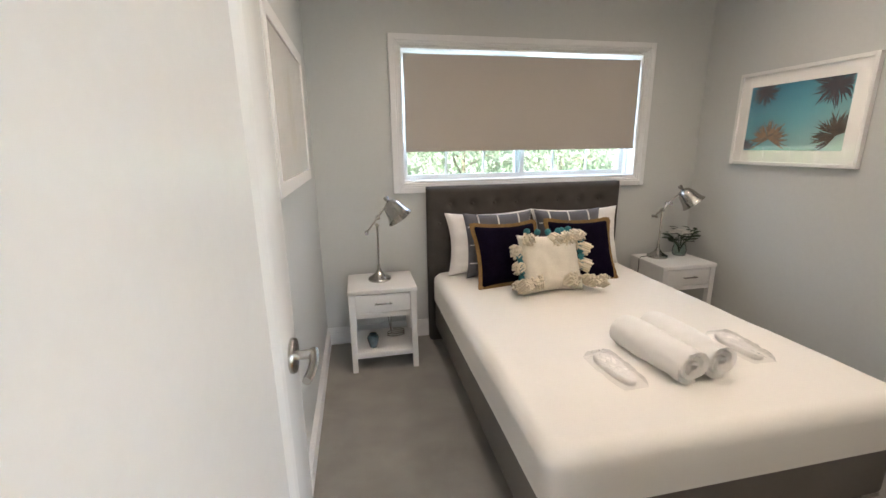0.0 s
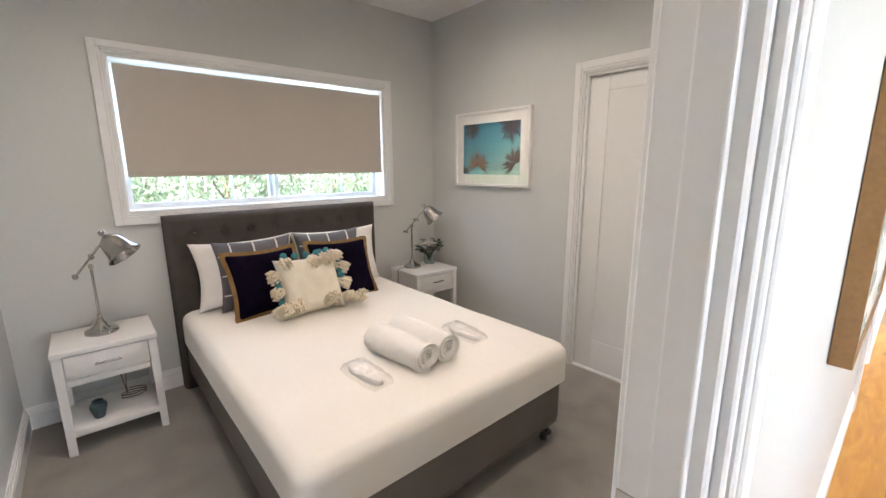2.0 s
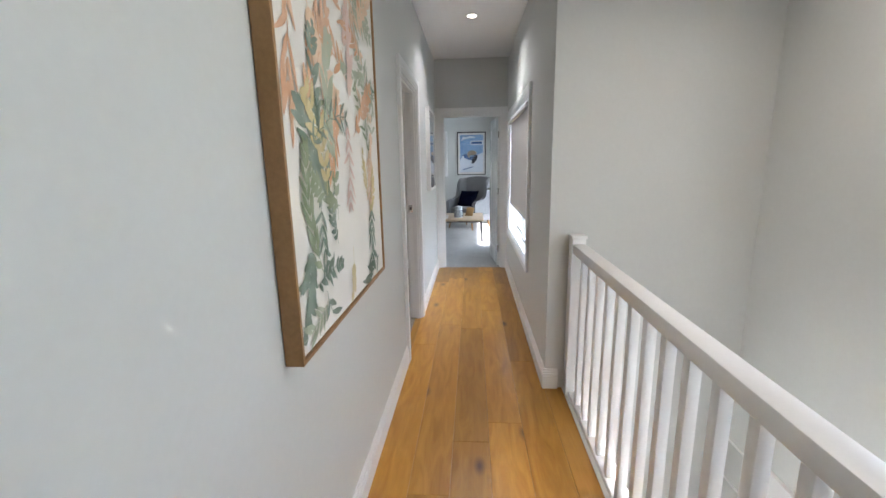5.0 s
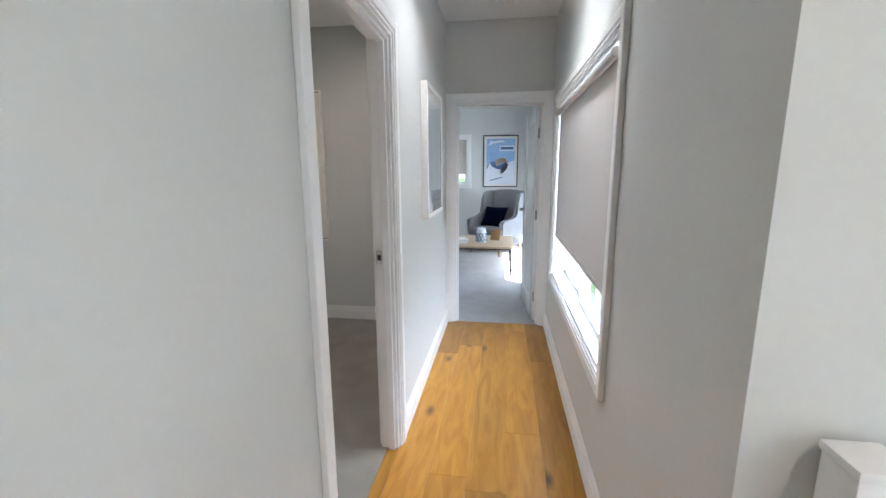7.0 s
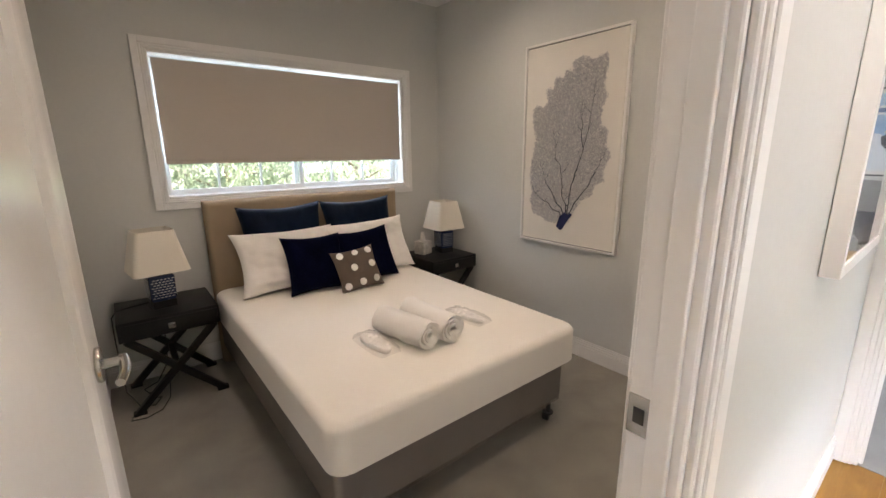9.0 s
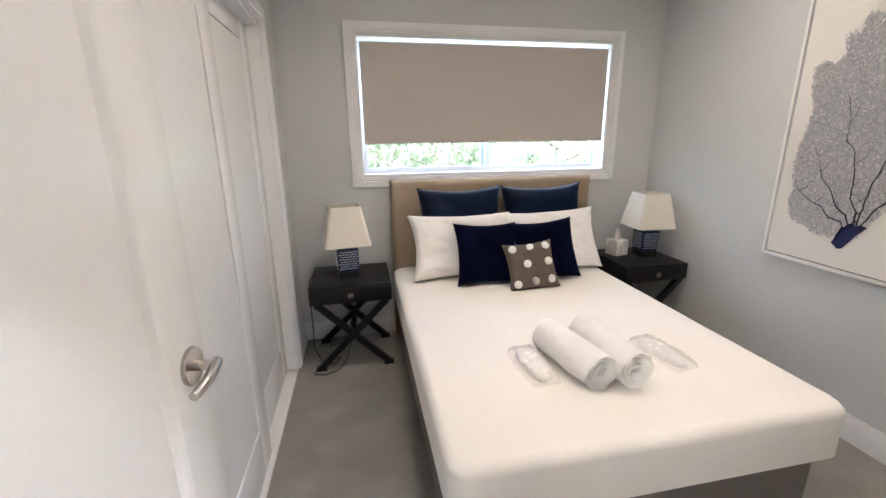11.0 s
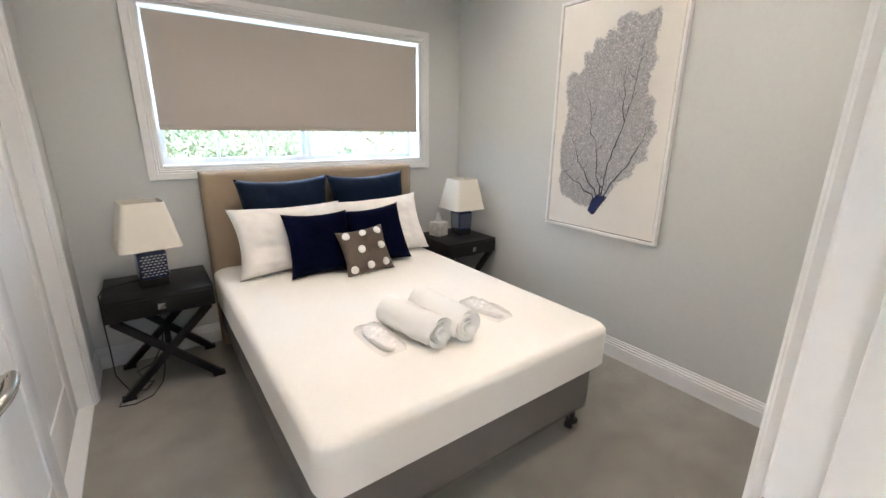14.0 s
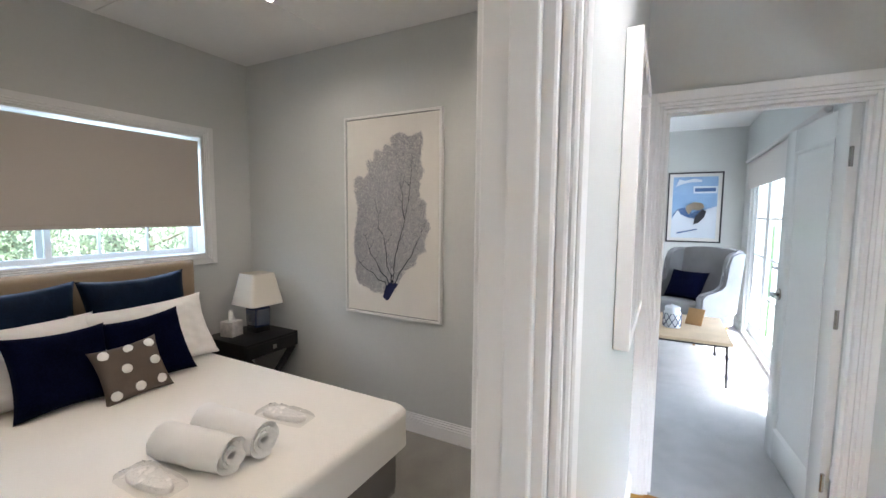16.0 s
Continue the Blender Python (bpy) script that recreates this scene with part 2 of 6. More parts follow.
wall("wall_landing_west", "y", -1.0, -0.9, VY0 - 0.11, 0.2, -2.9, CZ + 0.1)
SD = (7.75, 10.65, 0.04, 2.06)      # balcony doors of the end room
wall("wall_room_south", "x", RY0 - 0.2, RY0, EX + 0.11, RX1 + 0.15, -0.1, CZ + 0.1, [SD])
WR = (0.19, 1.1, 1.20, 2.09)
wall("wall_room_east", "y", RX1, RX1 + 0.15, RY0, NY, -0.1, CZ + 0.1, [WR])


def slab(name, material, label="", *rows):
    return tagged(boxes(name, material, None, *rows), label, kind="structure")


slab("ceiling_bedroom_west", CEIL, "", (BX0 - 0.1, 3.4, SY1, NY, CZ, CZ + 0.1))
slab("ceiling_bedroom_east", CEIL, "", (3.4, CX1 + 0.04, SY1, NY, CZ, CZ + 0.1), (5.465, 5.49, SY1, NY, CZ - 0.006, CZ + 0.01), (4.9, 6.30, 1.955, 1.98, CZ - 0.0065, CZ + 0.01))
slab("ceiling_hall", CEIL, "", (-0.95, EX, VY0, SY0, CZ, CZ + 0.1))
slab("ceiling_end_room", CEIL, "", (EX, RX1, RY0, NY, CZ, CZ + 0.1))
slab("floor_bedroom_west", CARPET, "warm grey cut pile carpet", (BX0 - 0.1, 3.4, 0.06, NY, -0.12, 0.0))
slab("floor_bedroom_east", CARPET, "warm grey cut pile carpet", (3.4, CX1 + 0.03, 0.06, NY, -0.12, 0.0))
slab("floor_end_room", CARPET2, "pale grey carpet", (EX + 0.015, RX1, RY0, NY, -0.12, 0.0))
slab("floor_lower", OAK, "oak floor of the lower storey", (-0.9, VX1 + 0.1, VY0, -1.05, -2.9, -2.75))
floor_hall = slab("floor_hall", OAK, "oiled oak plank floor", (-0.9, EX + 0.015, -1.16, 0.06, -0.24, -0.014))


# skirtings: a tall board with a stepped top
def skirting(runs, name="baseboard"):
    for k, (x0, y0, x1, y1, nx, ny) in enumerate(runs):
        bm = bmesh.new()
        for d, z0, z1 in ((0.018, 0, 0.086), (0.012, 0.086, 0.092), (0.017, 0.092, 0.104), (0.011, 0.104, 0.118), (0.006, 0.118, 0.132)):
            xs, ys = sorted((x0, x1)), sorted((y0, y1))
            if nx:
                xs = sorted((x0, x0 + nx * d))
            else:
                ys = sorted((y0, y0 + ny * d))
            box(bm, xs[0], xs[1], ys[0], ys[1], z0, z1)
        tagged(part(name, bm, TRIM, None, smooth=False), "white painted stepped skirting board", kind="structure")


skirting([
    (BX0, SY1, BX0, NY, 1, 0), (BX0, NY, BX1, NY, 0, -1), (BX1, 1.53, BX1, NY, -1, 0), (0.95, SY1, BX1, SY1, 0, 1),
    (CX1, SY1, CX1, NY, -1, 0), (CX0, NY, CX1, NY, 0, -1), (CX0, 2.70, CX0, NY, 1, 0), (CX0, SY1, CX0, 0.94, 1, 0), (4.72, SY1, CX1, SY1, 0, 1),
    (0.985, SY0, 3.733, SY0, 0, -1), (4.727, SY0, EX, SY0, 0, -1), (VX1, HY, EX, HY, 0, 1), (VX1, -1.03, VX1, HY + 0.016, -1, 0),
    (RX1, RY0, RX1, NY, -1, 0), (10.72, RY0, RX1, RY0, 0, 1), (EX + 0.11, RY0, 7.65, RY0, 0, 1), (EX + 0.11, 0.0, EX + 0.11, NY, 1, 0),
])


# architraves: a moulded frame round an opening
def architrave(name, axis, face, out, lo, hi, z0, z1, w=0.08, sill=False, jamb=0.0, label="white moulded architrave"):
    """On the wall face at `face`, standing out by out's sign; round lo..hi and z0..z1. jamb: how deep the lining goes into the wall."""
    bm = bmesh.new()

    def b(p, q, d0, d1, za, zb):
        e = sorted((face + out * d0, face + out * d1))
        if axis == "x":
            box(bm, p, q, e[0], e[1], za, zb, 0.003, 1)
        else:
            box(bm, e[0], e[1], p, q, za, zb, 0.003, 1)
    for o, i, d in ((0, 0.60, 0.024), (0.60, 0.82, 0.020), (0.82, 1.0, 0.014)):
        a, c = w * (1 - o), w * (1 - i)
        bot = z0 - (a if sill else 0)
        b(lo - a, lo - c, 0, d, bot, z1 + a)
        b(hi + c, hi + a, 0, d, bot, z1 + a)
        b(lo - c, hi + c, 0, d, z1 + c, z1 + a)
        if sill:
            b(lo - c, hi + c, 0, d, z0 - a, z0 - c)
    if jamb:
        zb = z0 - (0.02 if sill else 0)
        b(lo - 0.0, lo + 0.018, 0.002, -jamb, zb + (0.02 if sill else 0), z1)
        b(hi - 0.018, hi, 0.002, -jamb, zb + (0.02 if sill else 0), z1)
        b(lo + 0.018, hi - 0.018, 0.002, -jamb, z1 - 0.018, z1)
        if sill:
            b(lo + 0.018, hi - 0.018, 0.004, -jamb, z0, z0 + 0.018)
    return tagged(part(name, bm, TRIM), label, kind="structure")


architrave("trim_door_1", "x", SY0, -1, *D1, jamb=0.09)
architrave("trim_door_1_inside", "x", SY1, 1, *D1)
architrave("trim_door_2", "x", SY0, -1, *D2, jamb=0.09)
architrave("trim_door_2_inside", "x", SY1, 1, *D2)
architrave("trim_door_3", "y", EX, -1, *DE, jamb=0.11)
architrave("trim_door_3_inside", "y", EX + 0.11, 1, *DE)
architrave("trim_window_1", "x", NY, -1, *W1, w=0.067, sill=True, jamb=0.10)
architrave("trim_window_2", "x", NY, -1, *W2, w=0.067, sill=True, jamb=0.10)
architrave("trim_window_3", "x", HY, 1, *WH, sill=True, jamb=0.05)
architrave("trim_window_4", "y", RX1, -1, *WR, sill=True, jamb=0.10)
architrave("trim_wardrobe_1", "y", BX1, -1, 0.25, 1.455, 0.0, 2.05, w=0.075, jamb=0.1)
architrave("trim_wardrobe_2", "y", CX0, 1, 1.02, 2.62, 0.0, 2.05, w=0.075, jamb=0.1)


def stops(name, axis, mid, lo, hi, z1, sgn):
    """Door stop strips on the lining."""
    bm = bmesh.new()
    e = sorted((mid, mid + sgn * 0.036))
    for a, c, p, q in ((lo + 0.018, lo + 0.033, 0, z1 - 0.018), (hi - 0.033, hi - 0.018, 0, z1 - 0.018), (lo + 0.033, hi - 0.033, z1 - 0.033, z1 - 0.018)):
        if axis == "x":
            box(bm, a, c, e[0], e[1], p, q, 0.003, 2)
        else:
            box(bm, e[0], e[1], a, c, p, q, 0.003, 2)
    return tagged(part(name, bm, TRIM), "white door stop strips", kind="structure")


stops("trim_stop_1", "x", 0.05, D1[0], D1[1], D1[3], -1)
stops("trim_stop_2", "x", 0.05, D2[0], D2[1], D2[3], -1)
stops("trim_stop_3", "y", EX + 0.068, DE[0], DE[1], DE[3], -1)


# windows: two sliding sashes with slim bars
def window(name, axis, at, lo, hi, z0, z1, out, cols=3, label=""):
    """A white sliding window at depth `at` with the outside to out's sign."""
    top = empty(name, 0, 0, 0, 0, label or "white aluminium sliding window with slim glazing bars", kind="structure")
    mid = (lo + hi) / 2

    def put(pname, mtl, rows, parent):
        bm = bmesh.new()
        for p, q, d0, d1, za, zb in rows:
            e = sorted((at + out * d0, at + out * d1))
            if axis == "x":
                box(bm, p, q, e[0], e[1], za, zb)
            else:
                box(bm, e[0], e[1], p, q, za, zb)
        return part(pname, bm, mtl, parent)
    f = 0.022
    put("window_frame", ALU, [(lo, lo + f, 0, 0.09, z0, z1), (hi - f, hi, 0, 0.09, z0, z1), (lo + f, hi - f, 0, 0.09, z0, z0 + f), (lo + f, hi - f, 0, 0.09, z1 - f, z1)], top)
    for k, (a, c, d) in enumerate(((lo + f, mid + 0.03, 0.012), (mid - 0.03, hi - f, 0.048))):
        s = 0.03
        sash = put("sash", ALU, [(a, a + s, d, d + 0.03, z0 + f, z1 - f), (c - s, c, d, d + 0.03, z0 + f, z1 - f), (a + s, c - s, d, d + 0.03, z0 + f, z0 + f + s), (a + s, c - s, d, d + 0.03, z1 - f - s, z1 - f)], top)
        pane = put("pane", GLASS, [(a + s, c - s, d + 0.013, d + 0.017, z0 + f + s, z1 - f - s)], sash)
        pane.visible_shadow = False
        bars = [(a + s + (c - a - 2 * s) * j / cols - 0.007, a + s + (c - a - 2 * s) * j / cols + 0.007, d + 0.006, d + 0.024, z0 + f + s, z1 - f - s) for j in range(1, cols)]
        for r in bars:
            put("glazing_bar", ALU, [r], sash)
    return top


window("window_1", "x", NY + 0.10, *W1, 1)
window("window_2", "x", NY + 0.10, *W2, 1)
window("window_3", "x", HY - 0.05, *WH, -1, cols=2)
window("window_5", "x", VY0 - 0.05, *WV, -1, cols=2)
architrave("trim_window_5", "x", VY0, 1, *WV, sill=True, jamb=0.05)
window("window_4", "y", RX1 + 0.05, *WR, 1, cols=1)


# roller blinds
def blind(x0, x1, y, zb, zt, label, cloth=None):
    cloth = cloth or BLIND
    top = empty("roller_blind", 0, 0, 0, 0, label, "roller blind", "roller blinds")
    bm, b2, b3 = bmesh.new(), bmesh.new(), bmesh.new()
    n = 24
    rows = []
    for d in (0, 0.0012):
        for z in (zb, zt):
            rows.append([bm.verts.new((x0 + (x1 - x0) * i / n, y + d + 0.0015 * math.sin(i * 0.9), z)) for i in range(n + 1)])
    for a, b in ((0, 1), (2, 3), (0, 2), (1, 3)):
        for i in range(n):
            bm.faces.new((rows[a][i], rows[a][i + 1], rows[b][i + 1], rows[b][i]))
    box(b2, x0, x1, y - 0.006, y + 0.006, zb - 0.014, zb + 0.012, 0.004)
    tube(b3, [(x0 + 0.003, y + 0.026, zt - 0.023), (x1 - 0.003, y + 0.026, zt - 0.023)], 0.020, 16)
    b4 = bmesh.new()
    side = -1 if y < 0 else 1
    box(b4, x0 + 0.001, x1 - 0.001, *sorted((y + side * 0.0034, y + side * 0.0042)), zb + 0.013, zt - 0.002)
    part("backing", b4, TRIM, top, "white blockout backing")
    part("fabric", bm, cloth, top)
    part("bottom_rail", b2, cloth, top)
    part("roller", b3, cloth, top)
    return top


blind(W1[0] + 0.036, W1[1] - 0.024, NY + 0.022, 1.421, W1[3] - 0.046, "taupe blockout roller blind drawn three quarters down the window")
blind(W2[0] + 0.032, W2[1] - 0.028, NY + 0.022, 1.426, W2[3] - 0.042, "taupe blockout roller blind drawn three quarters down the window")
blind(WH[0] + 0.022, WH[1] - 0.03, HY - 0.012, 0.945, WH[3] - 0.045, "pale grey blockout roller blind half down the hall window", BLIND2)


# ---- lamps ----
LAMP_GLOW = bpy.data.materials.new("lit downlight diffuser")
LAMP_GLOW.use_nodes = True
LAMP_GLOW.node_tree.nodes["Principled BSDF"].inputs["Emission Color"].default_value = (1.0, 0.86, 0.68, 1)
LAMP_GLOW.node_tree.nodes["Principled BSDF"].inputs["Emission Strength"].default_value = 3.0


def downlight(x, y, watts, colour=(1.0, 0.87, 0.72), cone=156):
    top = empty("downlight", x, y, CZ, 0, "round recessed white ceiling downlight, switched on", "downlight", "downlights")
    bm = bmesh.new()
    lathe(bm, [(0.038, -0.001), (0.047, -0.004), (0.052, -0.0035), (0.054, 0.0), (0.038, 0.0)], 32, caps=False)
    part("trim_ring", bm, TRIM, top, smooth=True)
    bm = bmesh.new()
    lathe(bm, [(0.038, -0.0008), (0.038, -0.0018)], 32)
    part("diffuser", bm, LAMP_GLOW, top, "glowing warm white diffuser")
    d = bpy.data.lights.new("downlight_lamp", "SPOT")
    d.energy, d.color, d.spot_size, d.spot_blend, d.shadow_soft_size = watts, colour, radians(cone), 1.0, 0.04
    lamp = new("downlight_lamp", d)
    lamp.matrix_basis = pose(x, y, CZ - 0.02)
    return top


for dx in (0.75, 2.2, 4.6, 5.85):
    for dy in (0.72, 1.95):
        downlight(dx, dy, 4.0 if dx < 3.4 else 3.4, (1.0, 0.835, 0.65))
downlight(5.02, -0.49, 12.0, (1.0, 0.95, 0.88), 146)
# the one at x 1.6 is assumed, added to light the landing
downlight(1.6, -0.49, 1.2, (1.0, 0.93, 0.84))
downlight(2.3, -1.5, 12.5)
downlight(9.9, 0.0, 4.0)
window_light("daylight_stair_window", (WV[0] + WV[1]) / 2, VY0 - 0.2, (WV[2] + WV[3]) / 2, 1.7, 1.5, 180, 2.1, (0.98, 0.99, 1.0))
# the sky above the half drawn blinds: lamps outside the glass, behind the cloth
hall_sky = window_light("daylight_hall_window", (WH[0] + WH[1]) / 2, HY - 0.42, 1.42, WH[1] - WH[0] - 0.06, 0.9, 180, 15.0, (0.88, 0.94, 1.0))
hall_sky.matrix_basis = hall_sky.matrix_basis @ pose(0, 0, 0, 30, 0, 0)
for wx in (W1, W2):
    window_light("daylight_bedroom_window", (wx[0] + wx[1]) / 2, NY + 0.27, 1.775, wx[1] - wx[0] - 0.05, 0.65, 0, 3.0, (0.80, 0.92, 1.0))
window_light("daylight_balcony_doors", (SD[0] + SD[1]) / 2, RY0 - 0.3, 1.0, 2.8, 1.9, 180, 11)


# ---- beds ----
SHEET = mat("white cotton sheet", (0.86, 0.83, 0.775), 0.85, var=0.02, s1=3, s2=300, bump=0.25, bscale=9, bdist=0.006, spec=0.2, sheen=0.1)
COTTON = mat("white pillow cotton", (0.84, 0.815, 0.785), 0.85, var=0.02, bump=0.3, bscale=14, bdist=0.006, spec=0.2)
GREYFAB = mat("charcoal linen upholstery", (0.075, 0.068, 0.062), 0.95, var=0.25, s1=8, s2=500, bump=0.5, bscale=700, bdist=0.001, spec=0.2)
BASEFAB = mat("grey bed base cloth", (0.19, 0.171, 0.155), 0.95, var=0.15, s1=4, s2=500, bump=0.5, bscale=700, bdist=0.001, spec=0.2)
BEIGE = mat("beige linen upholstery", (0.36, 0.285, 0.20), 0.95, var=0.12, s1=4, s2=500, bump=0.5, bscale=700, bdist=0.001, spec=0.2)
WHITELAC = mat("white lacquered wood", (0.78, 0.77, 0.75), 0.35, var=0.03, bump=0.05, bscale=80)
BLACKPLASTIC = mat("black plastic", (0.015, 0.015, 0.015), 0.35, var=0.1, bump=0)


def soft_block(x0, x1, y0, y1, z0, z1, r, crown=0.015, sag=0.0, n=46, wob=0.004):
    """A mattress-like block: rounded edges, a slightly crowned top and small ripples."""
    bm = bmesh.new()
    w, l, h = x1 - x0, y1 - y0, z1 - z0
    # closed outline rings from the bottom up, then in over the top
    ring = []
    for k in range(7):
        z, inset = z0 + (h - r) * k / 6, 0.0
        ring.append((z, inset))
    for k in range(1, 7):
        a = math.pi / 2 * k / 6
        ring.append((z1 - r + r * math.sin(a), r * (1 - math.cos(a))))
    for k in range(1, 9):
        ring.append((z1 + crown * (1 - (1 - k / 8) ** 2), r + (min(w, l) / 2 - r - 0.02) * k / 8))

    def outline(inset, z):
        pts = []
        cr = max(0.012, 0.075 - inset * 0.3)
        a0, a1, b0, b1 = x0 + inset, x1 - inset, y0 + inset, y1 - inset
        cr = min(cr, (a1 - a0) / 2 - 0.002, (b1 - b0) / 2 - 0.002)
        for cx, cy, st in ((a1 - cr, b1 - cr, 0), (a0 + cr, b1 - cr, 90), (a0 + cr, b0 + cr, 180), (a1 - cr, b0 + cr, 270)):
            for j in range(5):
                an = radians(st + 22.5 * j)
                pts.append((cx + cr * math.cos(an), cy + cr * math.sin(an)))
        dense = []
        for j in range(len(pts)):
            p, q = pts[j], pts[(j + 1) % len(pts)]
            m = 18 if math.dist(p, q) > 0.25 or j % 5 == 4 else 1
            for s in range(m):
                dense.append((p[0] + (q[0] - p[0]) * s / m, p[1] + (q[1] - p[1]) * s / m))
        return dense
    rings = []
    for z, inset in ring:
        vs = []
        for x, y in outline(inset, z):
            wv = noise.noise(Vector((x * 3.1, y * 3.1, z * 5))) * wob + noise.noise(Vector((x * 9, y * 9, z * 3))) * wob * 0.5
            side = 1.0 if z < z1 - r else 0.3
            c = Vector((x - (x0 + x1) / 2, y - (y0 + y1) / 2, 0)).normalized()
            low = -sag * (1 if z <= z0 + 1e-6 else 0)
            vs.append(bm.verts.new((x + c.x * wv * side, y + c.y * wv * side, z + wv + low)))
        rings.append(vs)
    for a, b in zip(rings, rings[1:]):
        for k in range(len(a)):
            bm.faces.new((a[k], a[(k + 1) % len(a)], b[(k + 1) % len(a)], b[k]))
    bm.faces.new(rings[-1])
    bm.faces.new(rings[0][::-1])
    return bm


def tufted(x0, x1, z0, z1, y0, y1, buttons):
    """An upholstered headboard with its front at y0, dimpled at the buttons."""
    bm = bmesh.new()
    nx, nz = 96, 60
    grid = []
    for j in range(nz + 1):
        row = []
        for i in range(nx + 1):
            x, z = x0 + (x1 - x0) * i / nx, z0 + (z1 - z0) * j / nz
            e = min(x - x0, x1 - x, z1 - z, 0.03)
            d = 0.03 - math.sqrt(max(0, 0.03 ** 2 - (0.03 - e) ** 2))
            for bx, bz in buttons:
                r2 = (x - bx) ** 2 + (z - bz) ** 2
                d += 0.026 * math.exp(-r2 / 0.0006) + 0.009 * math.exp(-r2 / 0.004)
            row.append(bm.verts.new((x, y0 + d, z)))
        grid.append(row)
    for j in range(nz):
        for i in range(nx):
            bm.faces.new((grid[j][i], grid[j][i + 1], grid[j + 1][i + 1], grid[j + 1][i]))
    border = [grid[0][i] for i in range(nx + 1)] + [grid[j][nx] for j in range(1, nz + 1)] + [grid[nz][i] for i in range(nx - 1, -1, -1)] + [grid[j][0] for j in range(nz - 1, 0, -1)]
    back = [bm.verts.new((v.co.x, y1, v.co.z)) for v in border]
    for k in range(len(border)):
        bm.faces.new((border[k], border[(k + 1) % len(border)], back[(k + 1) % len(back)], back[k]))
    bm.faces.new(back)
    return bm


def bed(x0, x1, y0, y1, hx0, hx1, hz, head_mat, buttons, label, zt=0.555, skirt=0.37, base_z=0.135, inset=0.07, r=0.05, caps=False):
    top = empty("bed", (x0 + x1) / 2, (y0 + y1) / 2, 0, 0, label, "bed", "beds")
    o = Matrix.Translation((-(x0 + x1) / 2, -(y0 + y1) / 2, 0))

    def p(name, bm, m, lab="", sm=45, parent=None):
        bmesh.ops.transform(bm, matrix=o, verts=bm.verts)
        return part(name, bm, m, parent or top, lab, sm)
    bm = bmesh.new()
    box(bm, x0 + 0.014, x1 - inset, y0 + 0.024, y1, base_z, 0.42, 0.03, 4)
    base = p("base", bm, BASEFAB, "grey cloth covered divan base")
    bm = bmesh.new()
    for k in range(3):
        box(bm, x0 + 0.03, x1 - inset - 0.026, y0 + 0.0225, y0 + 0.0245, base_z + 0.004 + 0.006 * k, base_z + 0.0065 + 0.006 * k)
    p("hem", bm, BASEFAB, "stitched hem", parent=base)
    if caps:
        bm = bmesh.new()
        box(bm, x0 + 0.011, x0 + 0.062, y0 + 0.021, y0 + 0.072, base_z - 0.006, base_z + 0.03, 0.012, 3)
        p("corner_cap", bm, WHITELAC, "white plastic corner cap", parent=base)
    p("mattress", soft_block(x0, x1, y0, y1, skirt, zt, r, sag=0.012), SHEET, "mattress under a smooth white fitted sheet", 60)
    hb = p("headboard", tufted(hx0, hx1, 0.0, hz, y1 + 0.005, NY - 0.022, buttons), head_mat, "", 60)
    for bx, bz in buttons:
        b = bmesh.new()
        lathe(b, [(0.0, 0.008), (0.008, 0.006), (0.011, 0.001), (0.011, -0.004)], 12, m=pose(0, 0, 0, 90, 0, 0), at=(bx, y1 + 0.026, bz), caps=False)
        p("button", b, head_mat, parent=hb)
    for fx in (x0 + 0.10, x1 - inset - 0.07):
        for fy in (y0 + 0.06, y1 - 0.12):
            b = bmesh.new()
            lathe(b, [(0.014, base_z + 0.01), (0.014, 0.062), (0.03, 0.060), (0.03, 0.053), (0.012, 0.050)], 14, at=(fx, fy, 0))
            lathe(b, [(0.0, -0.018), (0.02, -0.018), (0.026, -0.012), (0.026, 0.012), (0.02, 0.018), (0.0, 0.018)], 16, m=pose(0, 0, 0, 90, 0, 20), at=(fx, fy + 0.012, 0.026))
            p("castor", b, BLACKPLASTIC, "black castor")
    return top


rows1 = [(0.93 + 0.168 * i, 1.04) for i in range(8)] + [(0.85 + 0.168 * i, 0.90) for i in range(9)]
bed(0.785, 2.25, 0.985, 2.93, 0.765, 2.285, 1.165, GREYFAB, rows1, "double bed with charcoal button tufted headboard and white sheet", inset=0.045, r=0.06, base_z=0.115)
bed(4.455, 5.885, 0.985, 2.93, 4.465, 5.975, 1.165, BEIGE, [], "double bed with plain beige upholstered headboard and white sheet", r=0.036, caps=True, inset=0.09)


# ---- pillows, cushions, towels ----
NAVY = mat("navy velvet", (0.0022, 0.0035, 0.016), 0.75, var=0.5, s1=5, s2=120, bump=0.35, bscale=12, bdist=0.008, spec=0.025, sheen=0.0)
NAVY2 = mat("deep blue satin", (0.003, 0.009, 0.025), 0.42, var=0.4, s1=5, s2=120, bump=0.5, bscale=9, bdist=0.012, spec=0.08, sheen=0.0)
AUBERGINE = mat("dark indigo velvet", (0.006, 0.004, 0.012), 0.8, var=0.5, s1=5, s2=120, bump=0.35, bscale=12, bdist=0.008, spec=0.025, sheen=0.0)
GOLDFR = mat("old gold fringe", (0.24, 0.145, 0.05), 0.9, var=0.35, s1=20, s2=220, bump=0.8, bscale=260, bdist=0.004)
STRIPE = mat("slate grey cloth", (0.13, 0.13, 0.145), 0.9, var=0.15, s1=6, s2=300, bump=0.4, bscale=400, bdist=0.002)
WHITEYARN = mat("white yarn", (0.76, 0.75, 0.72), 0.95, var=0.06, bump=0.4)
